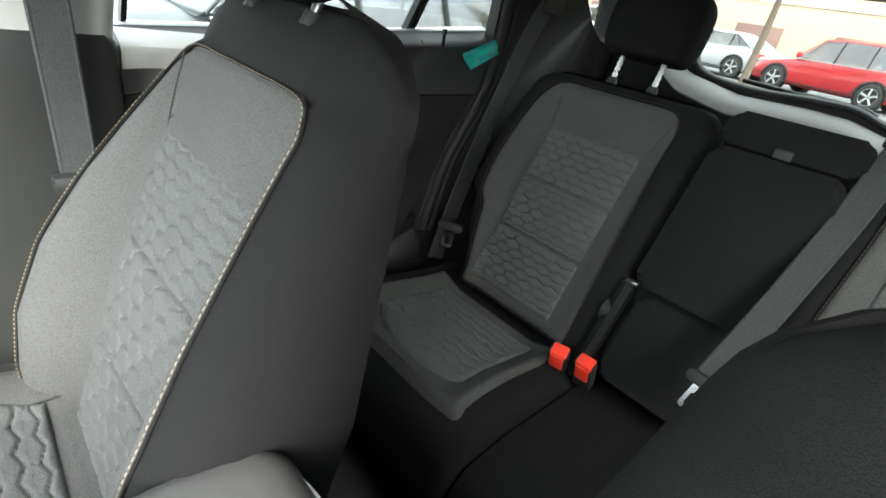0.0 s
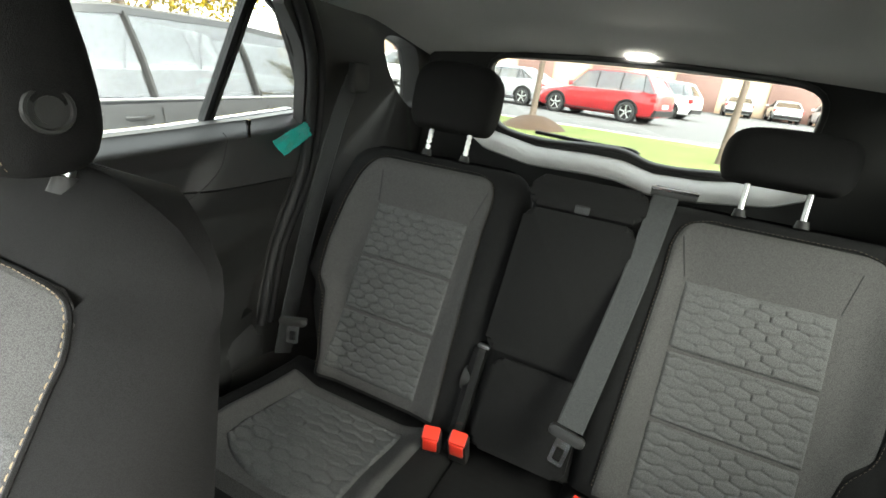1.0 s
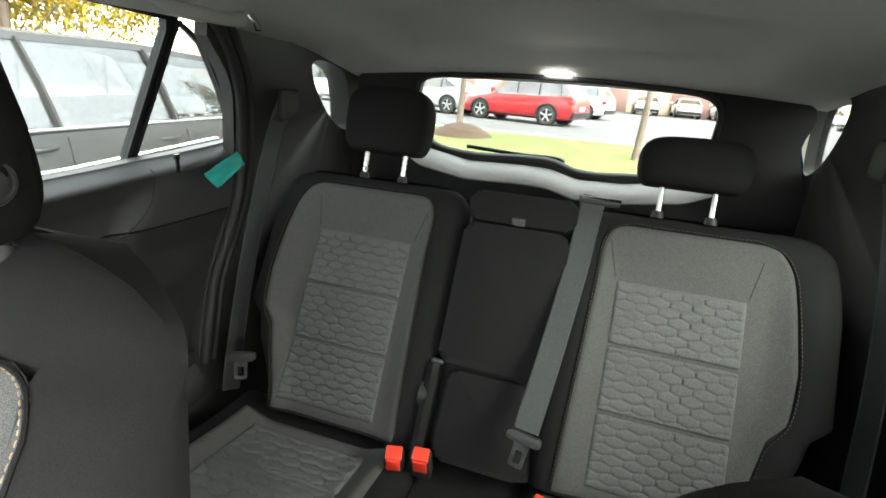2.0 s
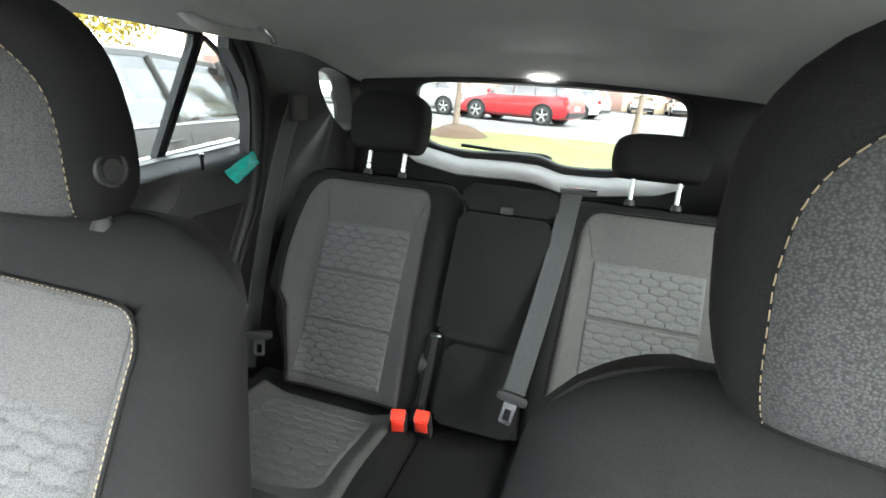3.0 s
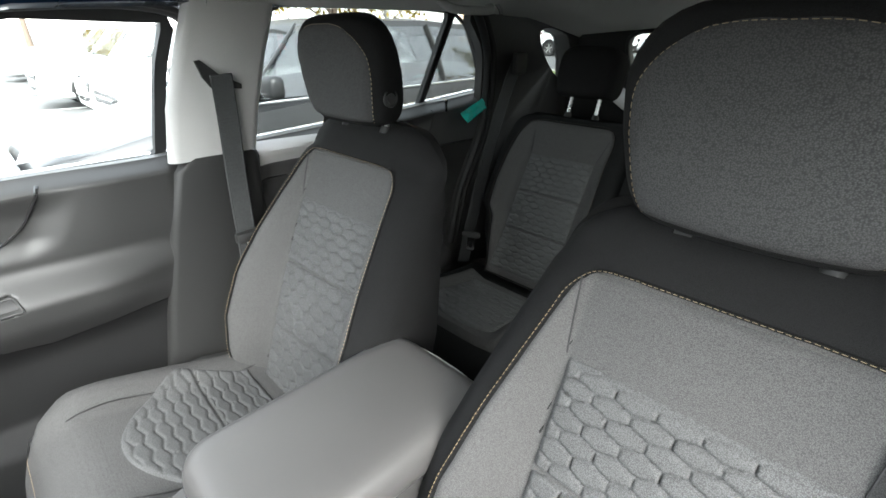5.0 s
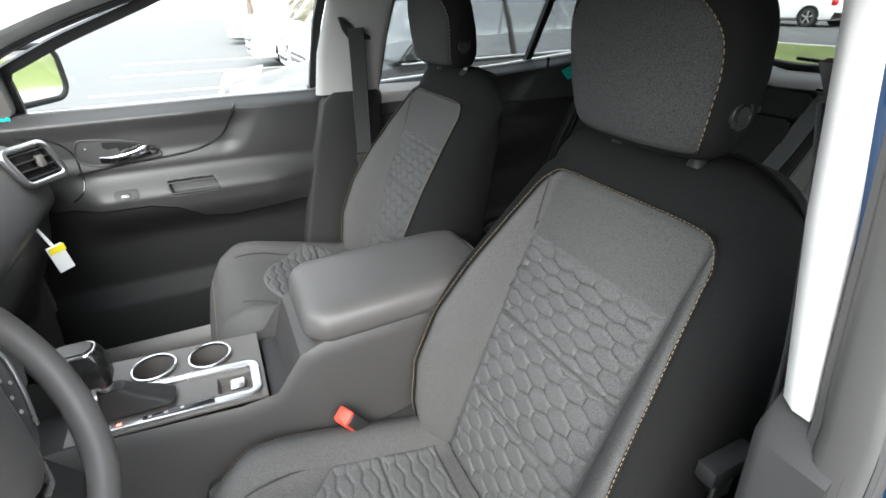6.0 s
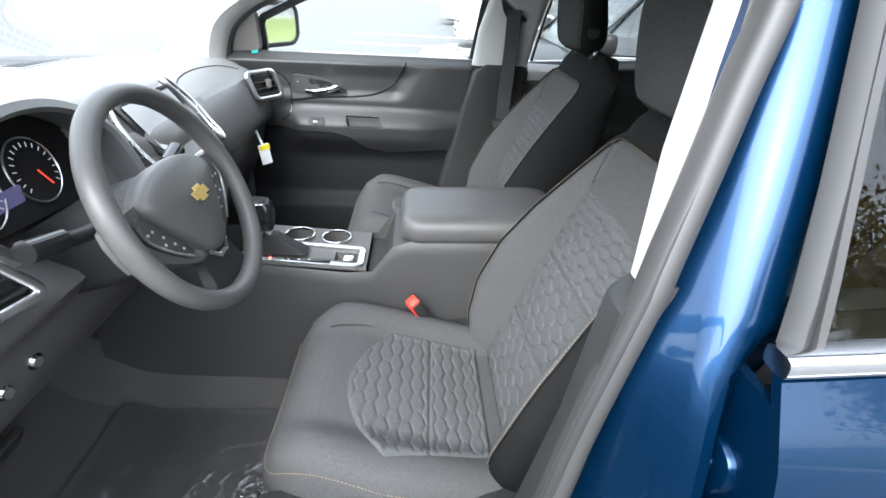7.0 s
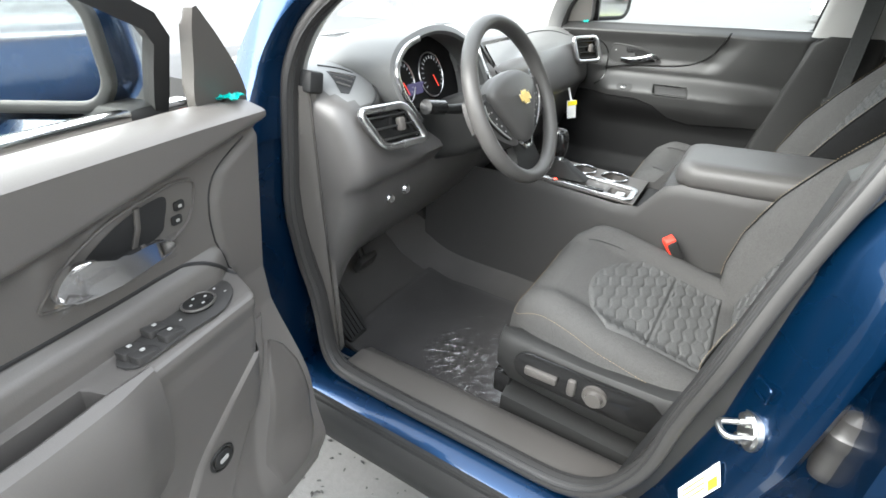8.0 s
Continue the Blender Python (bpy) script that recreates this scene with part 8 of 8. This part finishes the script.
grey = suv(mat("grey_metallic_paint", (0.02, 0.02, 0.021), 0.4, 0.0, vary=0.05, fine=2500, bump=0.03, dist=0.0002, spec=0.4, coat=0.15), "dark grey compact SUV parked in the next bay", 4.6, 1.84, 1.53, waist=0.67)
grey.matrix_basis = pose(-3.87, 2.09, 0, 0, 0, 0)
red = suv(paint("red_paint", (0.30, 0.004, 0.008), 0.0), "red compact SUV parked across the lot")
red.matrix_basis = pose(-2.9, 19.2, 0.28, 0, 0, -106.5)
white = suv(paint("white_paint", (0.75, 0.75, 0.74), 0.0), "white car parked in the lot")
white.matrix_basis = pose(-7.2, 3.3, 0)
silver = suv(paint("silver_paint", (0.45, 0.46, 0.47), 0.6), "silver sedan parked in the lot", 4.7, 1.82, 1.45, True)
silver.matrix_basis = pose(-7.2, 20.8, 0.28, 0, 0, -104)
for k in range(2, 8):
    copy_thing(white, pose(-4.4 - 2.8 * k, 3.1 + 0.2 * (k % 3), 0))
blue_car = suv(BLUE, "blue SUV parked in the bay on the driver's side", 4.65, 1.86, 1.8)
blue_car.matrix_basis = pose(3.85, -1.6, 0)
for x, y, a in ((-13, 22, -95), (-1.9, 26.5, -105), (3.0, 43, 180), (6, 43.4, 180), (8.8, 43, 180), (11.8, 43.3, 0), (15, 43, 180), (-18, 30, 20), (-14, 29, 20), (-22, 33, 20), (20, 43, 180), (-2.2, 33, -100), (12.6, 0.7, 0)):
    copy_thing(white if (int(x) % 3) else silver, pose(x, y, 0.28 if y > 14 else 0, 0, 0, a))

for x, y in ((6.9, 0.1), (9.7, 0.4)):
    copy_thing(grey, pose(x, y, 0))

# Building beyond the lot: tan brick, storey band, dark loading doors, roofline.
BRICK = mat("tan_brick", (0.42, 0.31, 0.21), 0.9, vary=0.12, scale=0.5, fine=8, bump=0.3, dist=0.01)
bd = thing("brick_building", (0, 48, 0), "long low tan brick building with dark loading doors", "building")
part("wall", box((-45, 46, 0), (45, 58, 7.6), 0.05), BRICK, bd, "tan brick wall")
part("roof", box((-45.3, 45.8, 7.6), (45.3, 58.2, 7.95), 0.05), KERB, bd, "pale roof edge")
part("band", box((-45.1, 45.9, 4.6), (45.1, 45.99, 4.9), 0.01), KERB, bd, "pale stone band")
DOOR_BROWN = mat("brown_loading_door", (0.13, 0.07, 0.055), 0.6)
for k in range(-6, 7):
    part("loading_door", box((k * 6.8 - 1.7, 45.88, 0.0), (k * 6.8 + 1.7, 45.98, 3.0), 0.03), DOOR_BROWN, bd, "dark brown loading door")
POLE = mat("grey_steel_pole", (0.35, 0.35, 0.34), 0.5, 0.6, vary=0.15, scale=10)
for x, y in ((-16, 12.5),):
    pl = thing("lamp_post", (x, y, 0), "grey steel lamp post standing in the grass", "lamp post", "lamp posts")
    part("pole", rod((x, y, 0), (x, y, 8.5), 0.085, 16, None, 0.06), POLE, pl)
    part("base", rod((x, y, 0), (x, y, 0.35), 0.22, 20), KERB, pl, "concrete base")
    part("lamp_head", box((x - 0.2, y - 0.5, 8.45), (x + 0.2, y + 0.5, 8.6), 0.04), POLE, pl, "flat lamp head")
md = grid(lambda u, v: Vector((-3.2 + 0.85 * math.cos(u * 2 * math.pi) * v, 11.9 + 0.7 * math.sin(u * 2 * math.pi) * v, 0.2 + 0.34 * (1 - v * v) + 0.03 * noise.noise((math.cos(u * 6.283) * v * 6, math.sin(u * 6.283) * v * 6, 1)) * (1 - v))), 40, 10)
solo("mulch_mound", md, MULCH, "low mound of brown mulch round the young tree", "mulch")


LEAF = mat("yellow_green_leaves", (0.22, 0.15, 0.004), 0.6, vary=0.4, scale=0.8, fine=15, bump=0.2)
BARK = mat("grey_brown_bark", (0.12, 0.09, 0.07), 0.9, vary=0.3, scale=12, bump=0.8, dist=0.01)


def tree(at, height, spread, seed, clear=0.2, slim=1.0):
    rnd = random.Random(seed)
    t = thing("tree", at, "young tree with yellow-green spring leaves", "tree", "trees")
    at = Vector(at)
    bm = bmesh.new()
    rows = []
    for k in range(8):
        f = k / 7
        r = (0.13 - 0.08 * f) * height / 6 * slim
        rows.append([at + Vector((r * math.cos(a) + 0.05 * math.sin(3 * f), r * math.sin(a), height * 0.6 * f)) for a in [2 * math.pi * i / 12 for i in range(12)]])
    loft(rows, True, True, bm)
    ends = []
    for k in range(14):
        a, z = rnd.uniform(0, 6.28), height * rnd.uniform(clear, 0.6)
        p0 = at + Vector((0, 0, z))
        p1 = p0 + Vector((math.cos(a) * spread * rnd.uniform(0.3, 0.6), math.sin(a) * spread * rnd.uniform(0.3, 0.6), height * rnd.uniform(0.1, 0.25)))
        p2 = p1 + Vector((math.cos(a + rnd.uniform(-0.6, 0.6)) * spread * 0.4, math.sin(a) * spread * 0.4, height * rnd.uniform(0.04, 0.2)))
        rod(p0, p1, 0.035, 7, bm, 0.02)
        rod(p1, p2, 0.02, 6, bm, 0.006)
        ends += [p1, p1.lerp(p2, 0.5), p2]
    part("trunk", bm, BARK, t, "grey-brown trunk and limbs")
    verts, faces = [], []
    for e in ends:
        for _ in range(230):
            c = e + Vector((rnd.gauss(0, 1), rnd.gauss(0, 1), rnd.gauss(0, 0.8))) * spread * 0.17
            s = rnd.uniform(0.06, 0.12)
            q = Euler((rnd.uniform(0, 6), rnd.uniform(0, 6), rnd.uniform(0, 6))).to_matrix()
            k = len(verts)
            verts += [c + q @ Vector(p) * s for p in ((-1, 0, 0), (0, -0.5, 0.15), (1, 0, 0), (0, 0.5, 0.15))]
            faces.append((k, k + 1, k + 2, k + 3))
    me = bpy.data.meshes.new("crown")
    me.from_pydata(verts, [], faces)
    for v in me.vertices:
        v.co -= at
    me.materials.append(LEAF)
    ob = new("crown", me)
    ob.parent = t
    tagged(ob, "sparse yellow-green leaves", kind="stuff")
    return t


for i, (x, y, h, s) in enumerate(((-13, 8.2, 6.0, 2.8), (-18, 14, 7, 3.2), (-26, 12, 8, 3.4), (-34, 3, 8, 3.5), (12, 12, 7, 3), (20, 4, 8, 3.4), (16, 22, 8, 3.5), (22, -4, 7, 3.5), (27, -1, 8, 3.8))):
    tree((x, y, 0), h, s, i + 3)


tree((-3.3, 11.9, 0.2), 5.6, 1.7, 41, 0.45, 0.75)
tree((0.85, 10.9, 0.15), 5.4, 1.6, 42, 0.45, 0.7)

# Dark leaf litter and grit on the asphalt below the driver's door.
rl = random.Random(5)
lv, lf = [], []
for k in range(260):
    c = Vector((rl.uniform(0.5, 1.3), rl.uniform(-1.15, -0.3), 0.004))
    q = Euler((rl.uniform(-0.3, 0.3), rl.uniform(-0.3, 0.3), rl.uniform(0, 6.3))).to_matrix()
    sz = rl.uniform(0.003, 0.013)
    n0 = len(lv)
    lv += [c + q @ Vector(p) * sz for p in ((-1, 0, 0), (-0.3, -0.5, 0.2), (0.6, -0.35, 0.1), (1, 0.1, 0), (0.2, 0.5, 0.25))]
    lf.append(tuple(range(n0, n0 + 5)))
lm = bpy.data.meshes.new("leaf_litter")
lm.from_pydata(lv, [], lf)
lm.materials.append(BLACK_RUBBER)
tagged(new("leaf_litter", lm), "dark scattered leaf litter on the asphalt", "leaf litter", "", "stuff")
